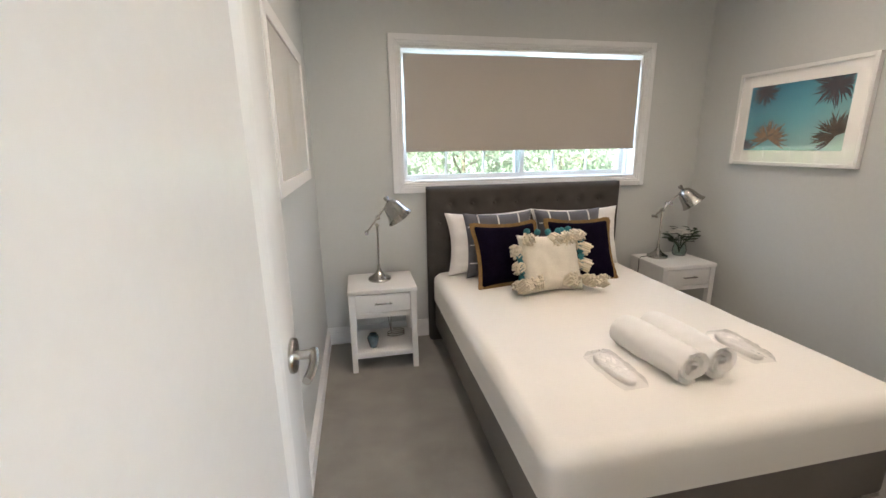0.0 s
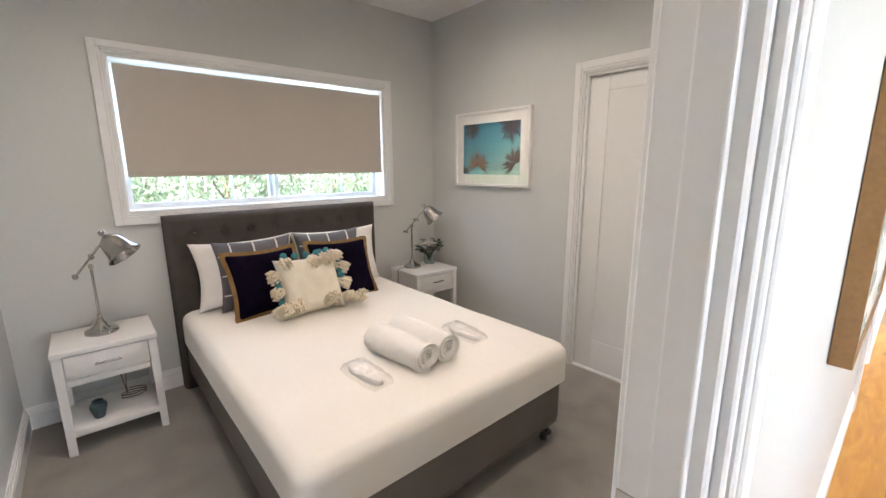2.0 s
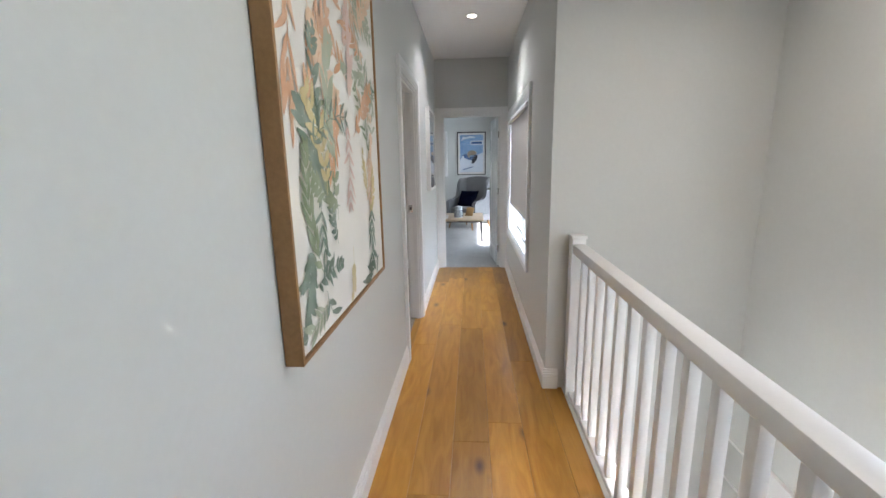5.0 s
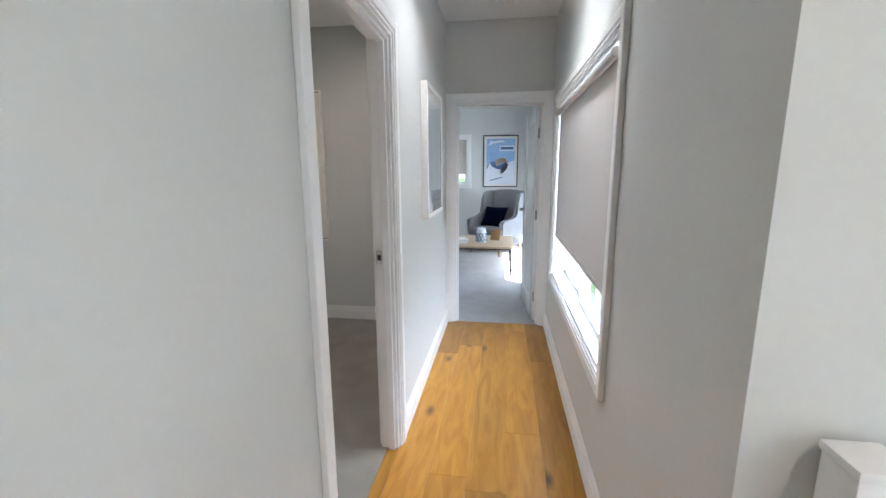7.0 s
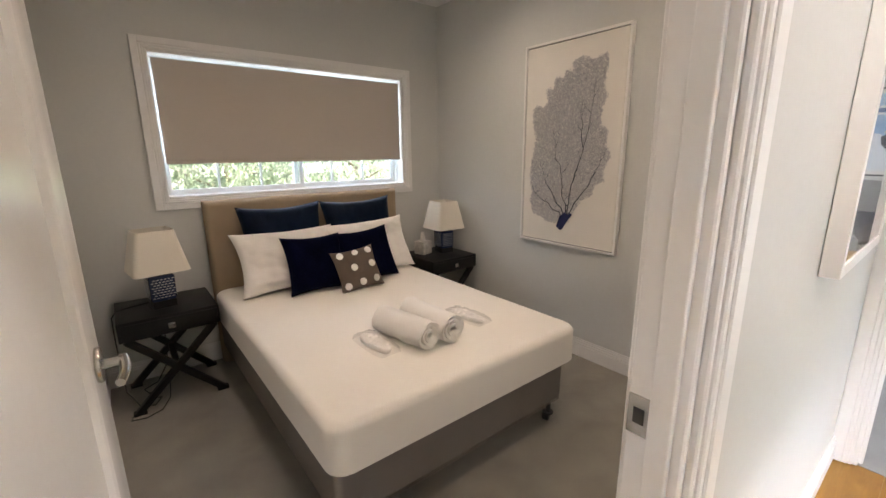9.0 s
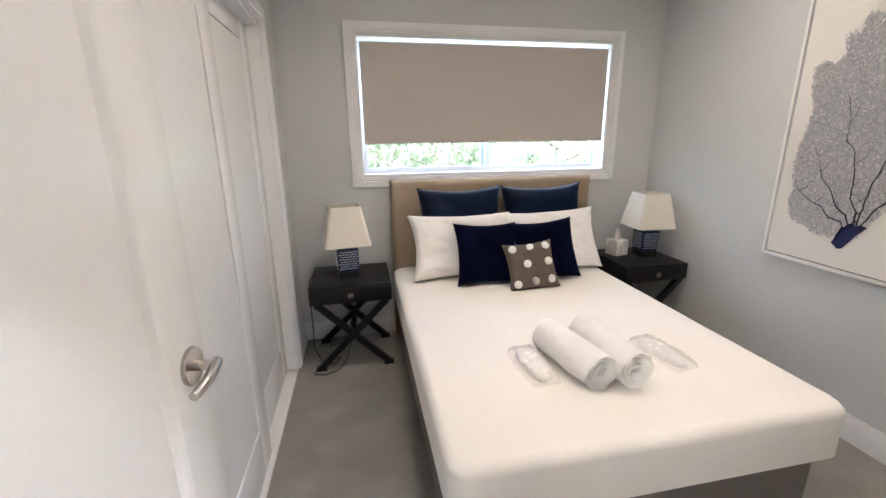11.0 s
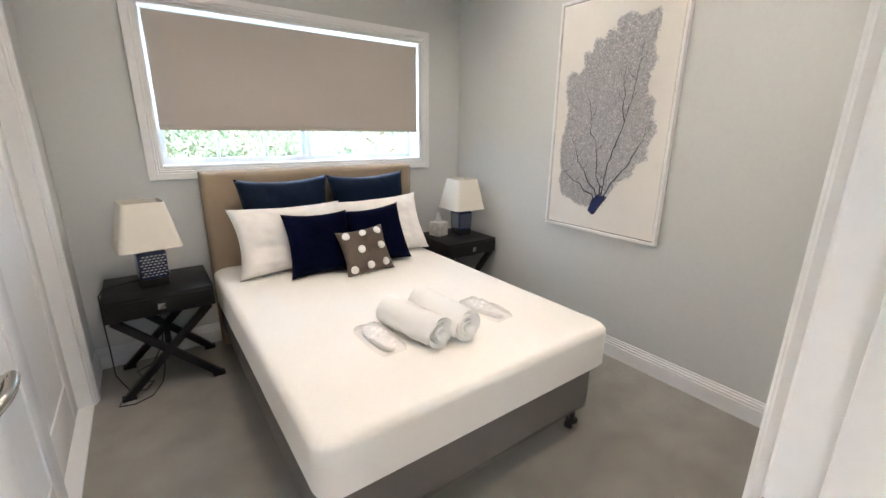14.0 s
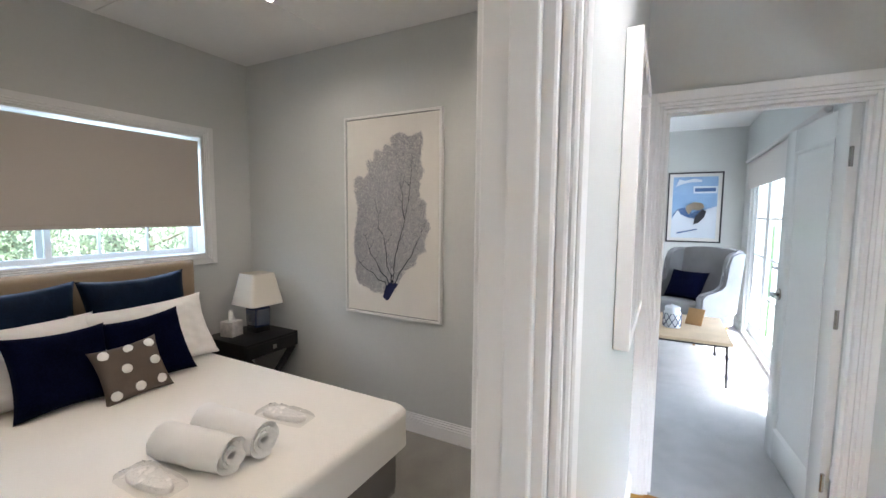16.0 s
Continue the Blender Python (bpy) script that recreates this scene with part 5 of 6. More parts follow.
def picture(name, w, h, depth, fw, frame_mat, board_mat, label, mat_w=0.0, image_mat=None, glass=True, shadow_gap=0.0):
    """A framed picture facing -y, centred on its origin, its back at y = 0. Returns the thing and the y of its image."""
    top = empty(name, 0, 0, 0, 0, label, "picture", "pictures")
    a, b = w / 2, h / 2
    bm = bmesh.new()
    for r in ((-a, -a + fw, -b, b), (a - fw, a, -b, b), (-a + fw, a - fw, b - fw, b), (-a + fw, a - fw, -b, -b + fw)):
        box(bm, r[0], r[1], -depth, 0.0, r[2], r[3], 0.0015, 1)
    part("frame", bm, frame_mat, top, smooth=40)
    yb = -depth + 0.012 if glass else -depth + 0.008
    g = shadow_gap
    boxes("board", board_mat, top, (-a + fw + g, a - fw - g, yb, -0.004, -b + fw + g, b - fw - g))
    if g:
        boxes("backing", FRAMEBLACK, top, (-a + fw, a - fw, -0.02, -0.003, -b + fw, b - fw))
    if image_mat:
        boxes("image", image_mat, top, (-a + fw + mat_w, a - fw - mat_w, yb - 0.0012, yb, -b + fw + mat_w, b - fw - mat_w))
    if glass:
        pane = boxes("pane", PGLASS, top, (-a + fw, a - fw, -depth + 0.004, -depth + 0.006, -b + fw, b - fw))
        pane.visible_shadow = False
    return top, yb - 0.0012


# palm photograph on the east wall of the first bedroom
SKYPRINT = mat("turquoise sky print", (0.10, 0.32, 0.40), 0.6, var=0.03, bump=0.02)
sp_n, sp_l = SKYPRINT.node_tree.nodes, SKYPRINT.node_tree.links
sp_tc, sp_g, sp_r = sp_n.new("ShaderNodeTexCoord"), sp_n.new("ShaderNodeMapping"), sp_n.new("ShaderNodeValToRGB")
sp_s = sp_n.new("ShaderNodeSeparateXYZ")
sp_g.inputs["Rotation"].default_value = (0, radians(28), 0)
sp_g.inputs["Location"].default_value = (0, 0, 0.5)
sp_l.new(sp_tc.outputs["Object"], sp_g.inputs["Vector"])
sp_l.new(sp_g.outputs[0], sp_s.inputs[0])
sp_l.new(sp_s.outputs["Z"], sp_r.inputs[0])
sp_e = sp_r.color_ramp.elements
sp_e[0].position, sp_e[0].color = 0.22, (0.33, 0.50, 0.45, 1)
sp_e[1].position, sp_e[1].color = 0.72, (0.03, 0.20, 0.30, 1)
sp_m = sp_e.new(0.46)
sp_m.color = (0.13, 0.37, 0.42, 1)
sp_l.new(sp_r.outputs[0], sp_n["Principled BSDF"].inputs["Base Color"])
PALM1 = ink("palm crown print, dark", (0.02, 0.025, 0.04), (0.06, 0.05, 0.06), scale=40)
PALM3 = ink("palm crown print, straw", (0.30, 0.20, 0.11), (0.10, 0.07, 0.05), scale=60)
PALM2 = ink("palm crown print, warm", (0.11, 0.08, 0.05), (0.06, 0.055, 0.05), scale=40)
pa, ya = picture("palm_photograph", 0.82, 0.61, 0.03, 0.022, FRAMEWHITE, PAPER, "white framed photograph of palm crowns on turquoise sky", 0.075, SKYPRINT)
pa.matrix_basis = pose(BX1 - 0.002, 2.285, 1.597, 0, 0, -90)
hw, hh = 0.82 / 2 - 0.097, 0.61 / 2 - 0.097


def palm(cx, cz, r, material, seed, up=(0, 360)):
    rnd = random.Random(seed)
    bm = bmesh.new()
    n = 70
    for k in range(n):
        a = radians(up[0] + (up[1] - up[0]) * k / n) + rnd.uniform(-0.1, 0.1)
        ln = r * rnd.uniform(0.7, 1.0)
        t = a + rnd.uniform(-0.2, 0.2)
        p0 = Vector((cx, 0, cz))
        p1 = p0 + Vector((math.cos(a), 0, math.sin(a))) * ln * 0.55
        p2 = p0 + Vector((math.cos(t), 0, math.sin(t))) * ln
        s = Vector((-math.sin(a), 0, math.cos(a))) * r * 0.032
        poly = []
        for q in (p0 - s * 0.3, p1 - s, p2, p1 + s, p0 + s * 0.3):
            poly.append((min(hw, max(-hw, q.x)), min(hh, max(-hh, q.z))))
        if len({(round(u, 5), round(v, 5)) for u, v in poly}) < 5:
            continue
        vs = [bm.verts.new((u, ya - 0.0006 - 0.00002 * k, v)) for u, v in poly]
        bm.faces.new(vs)
    part("palm_crown", bm, material, pa)


palm(-0.21, 0.17, 0.12, PALM1, 1)
palm(0.22, 0.165, 0.16, PALM1, 2)
palm(-0.14, -0.135, 0.15, PALM3, 3, (-25, 205))
palm(0.27, -0.12, 0.15, PALM2, 4, (20, 240))
palm(-0.30, -0.20, 0.08, PALM1, 5, (0, 180))

# pale shell print on the west wall
SHELL = ink("faded ochre print", (0.50, 0.42, 0.29), (0.66, 0.60, 0.50), scale=18)
pl, yl = picture("shell_print", 0.94, 0.615, 0.042, 0.05, FRAMEWHITE, PAPER, "deep white framed print of a faded ochre coral spray", 0.03, PAPER)
pl.matrix_basis = pose(BX0 + 0.002, 1.955, 1.595, 0, 0, 90)
rnd = random.Random(8)
outline = []
for k in range(40):
    a = 2 * math.pi * k / 40
    r = 1 + rnd.uniform(-0.13, 0.13)
    outline.append((0.075 * math.cos(a) * r * (1.0 - 0.25 * math.sin(a)), 0.165 * math.sin(a) * (1 + rnd.uniform(-0.05, 0.05))))
part("coral_spray", sheet(outline, yl - 0.0015), SHELL, pl, "faded ochre coral shape")

# sea fan canvas in the second bedroom
pc, yc = picture("sea_fan_canvas", 0.80, 1.40, 0.035, 0.016, FRAMEWHITE, CANVAS, "tall white framed canvas of a grey and navy sea fan", glass=False, shadow_gap=0.006)
pc.matrix_basis = pose(CX1 - 0.002, 1.555, 1.50, 0, 0, -90)
rnd = random.Random(21)


def fan_edge(j):
    """The outline of the fan about its upright axis: lobes up both sides from the foot."""
    base = [(0.0, -0.52), (0.05, -0.42), (0.10, -0.35), (0.17, -0.32), (0.19, -0.25), (0.25, -0.23), (0.24, -0.16), (0.285, -0.06), (0.25, 0.0), (0.255, 0.09), (0.20, 0.13), (0.205, 0.24), (0.24, 0.3), (0.205, 0.36), (0.225, 0.48), (0.22, 0.55), (0.12, 0.53), (0.05, 0.56), (-0.03, 0.54), (-0.02, 0.47), (-0.08, 0.50), (-0.10, 0.44), (-0.16, 0.46), (-0.17, 0.39), (-0.235, 0.39), (-0.22, 0.31), (-0.25, 0.26), (-0.30, 0.29), (-0.345, 0.26), (-0.335, 0.15), (-0.31, 0.06), (-0.33, -0.05), (-0.355, -0.2), (-0.33, -0.32), (-0.345, -0.40), (-0.31, -0.49), (-0.24, -0.50), (-0.18, -0.54), (-0.10, -0.53)]
    pts = []
    for i, p in enumerate(base):
        q = base[(i + 1) % len(base)]
        for s in range(9):
            t = s / 9
            pts.append((0.03 + p[0] + (q[0] - p[0]) * t + rnd.uniform(-j, j), p[1] + (q[1] - p[1]) * t + rnd.uniform(-j, j)))
    return pts


def inside(pts, x, z):
    hit = False
    for i in range(len(pts)):
        (x0, z0), (x1, z1) = pts[i], pts[i - 1]
        if (z0 > z) != (z1 > z) and x < (x1 - x0) * (z - z0) / (z1 - z0) + x0:
            hit = not hit
    return hit


edge = fan_edge(0.010)
smooth_edge = fan_edge(0.004)
WASH = ink("pale grey coral wash", (0.44, 0.435, 0.44), (0.56, 0.55, 0.545), scale=70)
bm = bmesh.new()
cell = 0.0068
for i in range(int(0.72 / cell)):
    for j in range(int(1.14 / cell)):
        x, z = -0.345 + cell * i, -0.56 + cell * j
        if rnd.random() < 0.86 and inside(smooth_edge, x + rnd.uniform(-0.01, 0.01), z + rnd.uniform(-0.01, 0.01)):
            y = yc - 0.0003 - 0.0003 * rnd.random()
            bm.faces.new([bm.verts.new((x + a * cell * 1.06, y, z + b * cell * 1.06)) for a, b in ((0, 0), (1, 0), (1, 1), (0, 1))])
wash = part("fan_wash", bm, WASH, pc, "soft grey wash of the fan")
wash["kind"] = "stuff"
# the lacy mesh: many short crossing strokes within the outline
bm = bmesh.new()
count = 0
while count < 22000:
    x, z = rnd.uniform(-0.34, 0.34), rnd.uniform(-0.56, 0.58)
    if not inside(edge, x, z):
        continue
    a = math.atan2(z + 0.6, x + 0.04) + rnd.choice((-0.7, 0.0, 0.7, 1.5)) + rnd.uniform(-0.3, 0.3)
    ln, wd = rnd.uniform(0.006, 0.013), rnd.uniform(0.0006, 0.0011)
    d, s = (math.cos(a) * ln / 2, math.sin(a) * ln / 2), (-math.sin(a) * wd, math.cos(a) * wd)
    y = yc - 0.0008 - rnd.random() * 0.0006
    bm.faces.new([bm.verts.new((x + p * d[0] + q * s[0], y, z + p * d[1] + q * s[1])) for p, q in ((-1, -1), (1, -1), (1, 1), (-1, 1))])
    count += 1
lace = part("fan_lace", bm, CORALGREY, pc, "fine grey coral lace")
lace["kind"] = "stuff"


def ink_line(bm, pts, r0, r1, lift):
    """A hand drawn line: jittered between its bends and tapering."""
    fine = []
    for (x0, z0), (x1, z1) in zip(pts, pts[1:]):
        m = max(2, int(math.dist((x0, z0), (x1, z1)) / 0.018))
        for k in range(m):
            t = k / m
            fine.append((x0 + (x1 - x0) * t + rnd.uniform(-0.003, 0.003), z0 + (z1 - z0) * t + rnd.uniform(-0.003, 0.003)))
    fine.append(pts[-1])
    n = len(fine) - 1
    side = []
    for k, (x, z) in enumerate(fine):
        p, q = fine[max(0, k - 1)], fine[min(n, k + 1)]
        d = Vector((q[0] - p[0], q[1] - p[1])).normalized()
        w = (r0 + (r1 - r0) * k / n) * rnd.uniform(0.8, 1.25)
        side.append([bm.verts.new((x + d.y * w * e, yc - 0.0018 - lift, z - d.x * w * e)) for e in (1, -1)])
    for p, q in zip(side, side[1:]):
        bm.faces.new((p[0], q[0], q[1], p[1]))
    return fine


STEMS = (
    [(-0.012, -0.50), (-0.045, -0.455), (-0.10, -0.445), (-0.145, -0.395), (-0.20, -0.38), (-0.276, -0.325), (-0.30, -0.27)],
    [(-0.005, -0.49), (-0.03, -0.42), (-0.085, -0.385), (-0.115, -0.32), (-0.17, -0.26), (-0.20, -0.175), (-0.235, -0.11)],
    [(0.005, -0.48), (0.012, -0.40), (-0.03, -0.34), (-0.035, -0.23), (-0.055, -0.13), (-0.10, -0.08), (-0.105, 0.03), (-0.13, 0.12)],
    [(0.022, -0.47), (0.03, -0.38), (0.045, -0.26), (0.085, -0.13), (0.12, -0.02), (0.15, 0.11), (0.165, 0.23), (0.18, 0.40)],
    [(0.12, -0.02), (0.098, 0.06), (0.105, 0.14), (0.085, 0.21), (0.095, 0.29)],
    [(0.04, -0.46), (0.085, -0.37), (0.13, -0.31), (0.175, -0.265), (0.21, -0.18), (0.245, -0.12), (0.255, -0.05)],
)
twig_bm = bmesh.new()
for q, stem in enumerate(STEMS):
    bm = bmesh.new()
    run = ink_line(bm, stem, 0.0042 if q != 4 else 0.0026, 0.0008, 0.0002 * q)
    part("fan_branch", bm, CORALDARK, pc, "dark slate coral branch")
    for k in range(6, len(run) - 2, 5):
        x, z = run[k]
        a = math.pi / 2 + rnd.choice((-1, 1)) * rnd.uniform(0.4, 0.9)
        ln = rnd.uniform(0.04, 0.11)
        ink_line(twig_bm, [(x, z), (x + math.cos(a) * ln * 0.5, z + math.sin(a) * ln * 0.5), (x + math.cos(a) * ln * 0.8, z + math.sin(a) * ln * 1.1)], 0.0014, 0.0006, 0.0014)
ink_line(twig_bm, [(0.013, -0.405), (0.030, -0.400)], 0.003, 0.003, 0.0016)
ink_line(twig_bm, [(0.010, -0.445), (0.026, -0.44)], 0.003, 0.003, 0.0016)
twigs = part("fan_twigs", twig_bm, CORALDARK, pc, "fine dark coral twigs")
twigs["kind"] = "stuff"
part("fan_foot", sheet([(-0.062, -0.562), (-0.030, -0.585), (-0.012, -0.578), (0.012, -0.54), (0.032, -0.505), (0.068, -0.462), (0.040, -0.478), (0.036, -0.455), (0.022, -0.472), (0.012, -0.448), (0.002, -0.474), (-0.014, -0.462), (-0.010, -0.482), (-0.034, -0.475), (-0.022, -0.50), (-0.040, -0.53)], yc - 0.0045), CORALNAVY, pc, "navy coral foot")

# leafy canvas in the hall
LEAFINK = [ink("botanical ink " + n, c, tuple(0.78 * u + 0.22 * v for u, v in zip(c, (0.74, 0.70, 0.62))), scale=11) for n, c in (("sage", (0.36, 0.40, 0.29)), ("olive", (0.20, 0.25, 0.14)), ("rust", (0.60, 0.33, 0.18)), ("peach", (0.70, 0.50, 0.34)), ("blush", (0.66, 0.48, 0.42)), ("ochre", (0.56, 0.46, 0.22)), ("slate", (0.15, 0.21, 0.16)))]
pt, yt = picture("leaf_canvas", 1.02, 1.42, 0.05, 0.012, OAKFRAME, CANVAS, "large oak framed canvas of green and rust painted leaves", glass=False, shadow_gap=0.004)
pt.matrix_basis = pose(2.385, -0.002, 1.645, 0, 0, 0)
rnd = random.Random(5)


def frond(cx, cz, a, ln, material, k, n=10, wd=0.007, reach=0.3, spread=0.7):
    """A painted palm frond: a bowed stem with loose rounded leaflets hanging off it."""
    bm = bmesh.new()
    bend = rnd.uniform(-0.9, 0.9)
    x, z = cx, cz

    def stroke(p, b, size, w):
        sag = rnd.uniform(-0.25, 0.25)
        left, right = [], []
        for i in range(6):
            t = i / 5
            c = b + sag * t
            hw = w * math.sin(math.pi * (0.12 + 0.80 * t)) * rnd.uniform(0.8, 1.15)
            q = (p[0] + math.cos(c) * size * t, p[1] + math.sin(c) * size * t)
            left.append((q[0] - math.sin(c) * hw, q[1] + math.cos(c) * hw))
            right.append((q[0] + math.sin(c) * hw, q[1] - math.cos(c) * hw))
        pts = left + right[::-1]
        y = yt - 0.0008 - 0.00005 * k - rnd.random() * 0.00004
        if all(abs(u) < 0.495 and abs(v) < 0.695 for u, v in pts):
            L1 = [bm.verts.new((u, y, v)) for u, v in left]
            R1 = [bm.verts.new((u, y, v)) for u, v in right]
            for i in range(5):
                bm.faces.new((L1[i], L1[i + 1], R1[i + 1], R1[i]))
    for i in range(n):
        t = i / n
        na = a + bend * t
        stroke((x, z), na, ln / n * 1.15, 0.0022)
        x, z = x + math.cos(na) * ln / n, z + math.sin(na) * ln / n
        size = ln * reach * math.sin(math.pi * min(0.95, 0.22 + 0.72 * t)) * rnd.uniform(0.75, 1.1)
        for s in (-1, 1):
            if rnd.random() < 0.88:
                stroke((x, z), na + s * spread * rnd.uniform(0.8, 1.2), size, wd)
    if bm.verts:
        part("leaf", bm, material, pt)
    else:
        bm.free()


for k in range(58):
    z = -0.66 + 1.32 * ((k * 0.618) % 1)
    pick = (0, 1, 6, 1, 5, 0, 6) if z < -0.12 else ((2, 3, 4, 3, 2, 0) if z < 0.38 else (0, 1, 3, 5, 0))
    x = rnd.uniform(-0.46, 0.46)
    ink_k = LEAFINK[6 if x > 0.3 and z < 0.25 and k % 2 else rnd.choice(pick)]
    frond(x, z, rnd.uniform(0.2, 2.9) * rnd.choice((-1, 1)), rnd.uniform(0.2, 0.42), ink_k, k, n=rnd.choice((7, 9, 12)), wd=rnd.choice((0.008, 0.011, 0.015)), reach=rnd.uniform(0.22, 0.36), spread=rnd.uniform(0.4, 0.9))

# glazed print in the hall
ph, yh = picture("hall_print", 0.66, 0.87, 0.042, 0.03, FRAMEWHITE, PAPER, "white framed pale print under glass", 0.07, ink("pale grey blue print", (0.60, 0.64, 0.66), (0.40, 0.46, 0.50), scale=5))
ph.matrix_basis = pose(5.71, -0.002, 1.585, 0, 0, 0)

# ski poster in the end room
SNOW = mat("snow print", (0.66, 0.72, 0.80), 0.6, var=0.05, bump=0)
BLUE1 = ink("poster sky blue", (0.20, 0.36, 0.62), (0.30, 0.48, 0.72), scale=3)
BLUE2 = mat("poster deep blue", (0.06, 0.13, 0.30), 0.6, var=0.2, bump=0)
DARKP = mat("poster dark", (0.03, 0.035, 0.05), 0.6, var=0.2, bump=0)
SAND = mat("poster sand", (0.62, 0.55, 0.42), 0.6, var=0.1, bump=0)
po, yo = picture("ski_poster", 0.68, 1.0, 0.025, 0.02, FRAMEBLACK, PAPER, "black framed blue and white ski poster", 0.045, BLUE1)
po.matrix_basis = pose(RX1 - 0.002, -0.465, 1.645, 0, 0, -90)
for k, (m, pts) in enumerate((
    (SNOW, [(-0.274, -0.434), (0.274, -0.434), (0.274, 0.02), (0.16, -0.02), (0.05, -0.11), (-0.02, -0.17), (-0.10, -0.13), (-0.16, -0.08), (-0.274, -0.16)]),
    (BLUE2, [(-0.274, -0.12), (-0.2, -0.02), (-0.12, 0.0), (-0.02, -0.08), (0.10, 0.0), (0.02, -0.16), (-0.08, -0.14), (-0.16, -0.10)]),
    (SNOW, [(-0.26, -0.14), (-0.2, -0.03), (-0.15, -0.12), (-0.10, -0.15), (-0.16, -0.22)]),
    (SAND, [(-0.10, 0.02), (0.0, 0.08), (0.10, 0.06), (0.13, 0.0), (0.06, -0.04), (-0.02, -0.03), (-0.06, -0.10), (-0.1, -0.04)]),
    (DARKP, [(0.02, -0.13), (0.10, -0.02), (0.15, -0.05), (0.13, -0.14), (0.06, -0.22), (0.0, -0.24)]),
    (SNOW, [(-0.02, 0.20), (0.27, 0.20), (0.27, 0.30), (-0.02, 0.30)]),
    (BLUE2, [(0.0, 0.225), (0.25, 0.225), (0.25, 0.275), (0.0, 0.275)]),
    (SNOW, [(-0.24, 0.30), (-0.20, 0.40), (-0.12, 0.38), (-0.02, 0.41), (0.08, 0.39), (0.08, 0.36), (-0.04, 0.36), (-0.14, 0.34)]),
    (BLUE2, [(-0.20, -0.36), (0.05, -0.30), (0.05, -0.315), (-0.2, -0.38)]),
)):
    part("print_shape", sheet(pts, yo - 0.0012 - 0.0012 * k), m, po)


# ---- balustrade ----
RAILPAINT = mat("satin white rail", (0.78, 0.77, 0.75), 0.35, var=0.03, bump=0.05, bscale=80)
bal = empty("balustrade", 2.3, -1.105, 0, 0, "white painted balustrade with square balusters along the hall", "balustrade")
bal_o = Matrix.Translation((-2.3, 1.105, 0))


def bal_part(name, rows, bevel=0.002):
    bm = bmesh.new()
    for r in rows:
        box(bm, *r, bevel=bevel)
    bmesh.ops.transform(bm, matrix=bal_o, verts=bm.verts)
    return part(name, bm, RAILPAINT, bal, smooth=40)


bal_part("handrail", [(1.355, 3.325, -1.142, -1.068, 0.912, 0.970)], 0.008)
bal_part("bottom_rail", [(1.355, 3.325, -1.13, -1.08, 0.001, 0.03)])
bal_part("newel", [(3.325, 3.403, -1.145, -1.065, -0.2, 1.0)], 0.004)
bal_part("newel_cap", [(3.318, 3.404, -1.151, -1.059, 0.9995, 1.018)], 0.005)
bal_part("newel", [(1.265, 1.355, -1.15, -1.06, -0.2, 0.966)], 0.004)
bal_part("newel_cap", [(1.258, 1.362, -1.157, -1.053, 0.9655, 0.984)], 0.006)
bal_part("return_rail", [(1.275, 1.345, VY0 + 0.003, -1.15, 0.905, 0.962)], 0.008)
for k in range(13):
    x = 1.463 + 0.1435 * k
    bal_part("baluster", [(x - 0.018, x + 0.018, -1.123, -1.087, 0.0302, 0.9118)], 0.002)
for k in range(6):
    y = VY0 + 0.1 + 0.14 * k
    bal_part("baluster", [(1.292, 1.328, y - 0.018, y + 0.018, 0.001, 0.9048)], 0.002)
slab("trim_landing_edge", TRIM, "white landing edge board", (1.2, VX1, -1.172, -1.1602, -0.26, 0.004), (1.2, VX1, -1.1602, -1.061, -0.014, 0.0008))
slab("floor_landing", OAK, "oak landing floor", (-0.9, 1.2, VY0, -1.16, -0.24, 0.0))

# stairs in the void
stair = empty("staircase", 2.3, -1.65, -2.75, 0, "white painted enclosed staircase with oak treads", "staircase")
for k in range(8):
    z = -0.7 + 0.175 * (7 - k) - 1.4
    boxes("tread", OAK, stair, (-0.9 + 0.25 * k, -0.65 + 0.25 * k, -0.47, 0.47, z + 2.75, z + 2.79), bevel=0.004)
    boxes("riser", TRIM, stair, (-0.67 + 0.25 * k, -0.652 + 0.25 * k, -0.47, 0.47, 0.0, z + 2.75))
lowframe = empty("framed_sign", 2.95, VY0 + 0.002, -0.62, 0, "black and white framed print low on the stair wall", "picture")
boxes("frame", FRAMEWHITE, lowframe, (-0.28, 0.28, 0.0, 0.025, -0.36, 0.36))
boxes("image", FRAMEBLACK, lowframe, (-0.2, 0.2, 0.0252, 0.027, -0.28, 0.20))
for zz, w in ((-0.18, 0.14), (-0.08, 0.16), (0.02, 0.12), (0.11, 0.15)):
    boxes("lettering_bar", FRAMEWHITE, lowframe, (-w, w, 0.0272, 0.0285, zz - 0.02, zz + 0.02))
for zz in (-0.35, -0.62, -0.89, -1.16):
    slab("trim_board_line", TRIM, "white lining board joint", (1.2, VX1, VY0, VY0 + 0.006, zz, zz + 0.012))

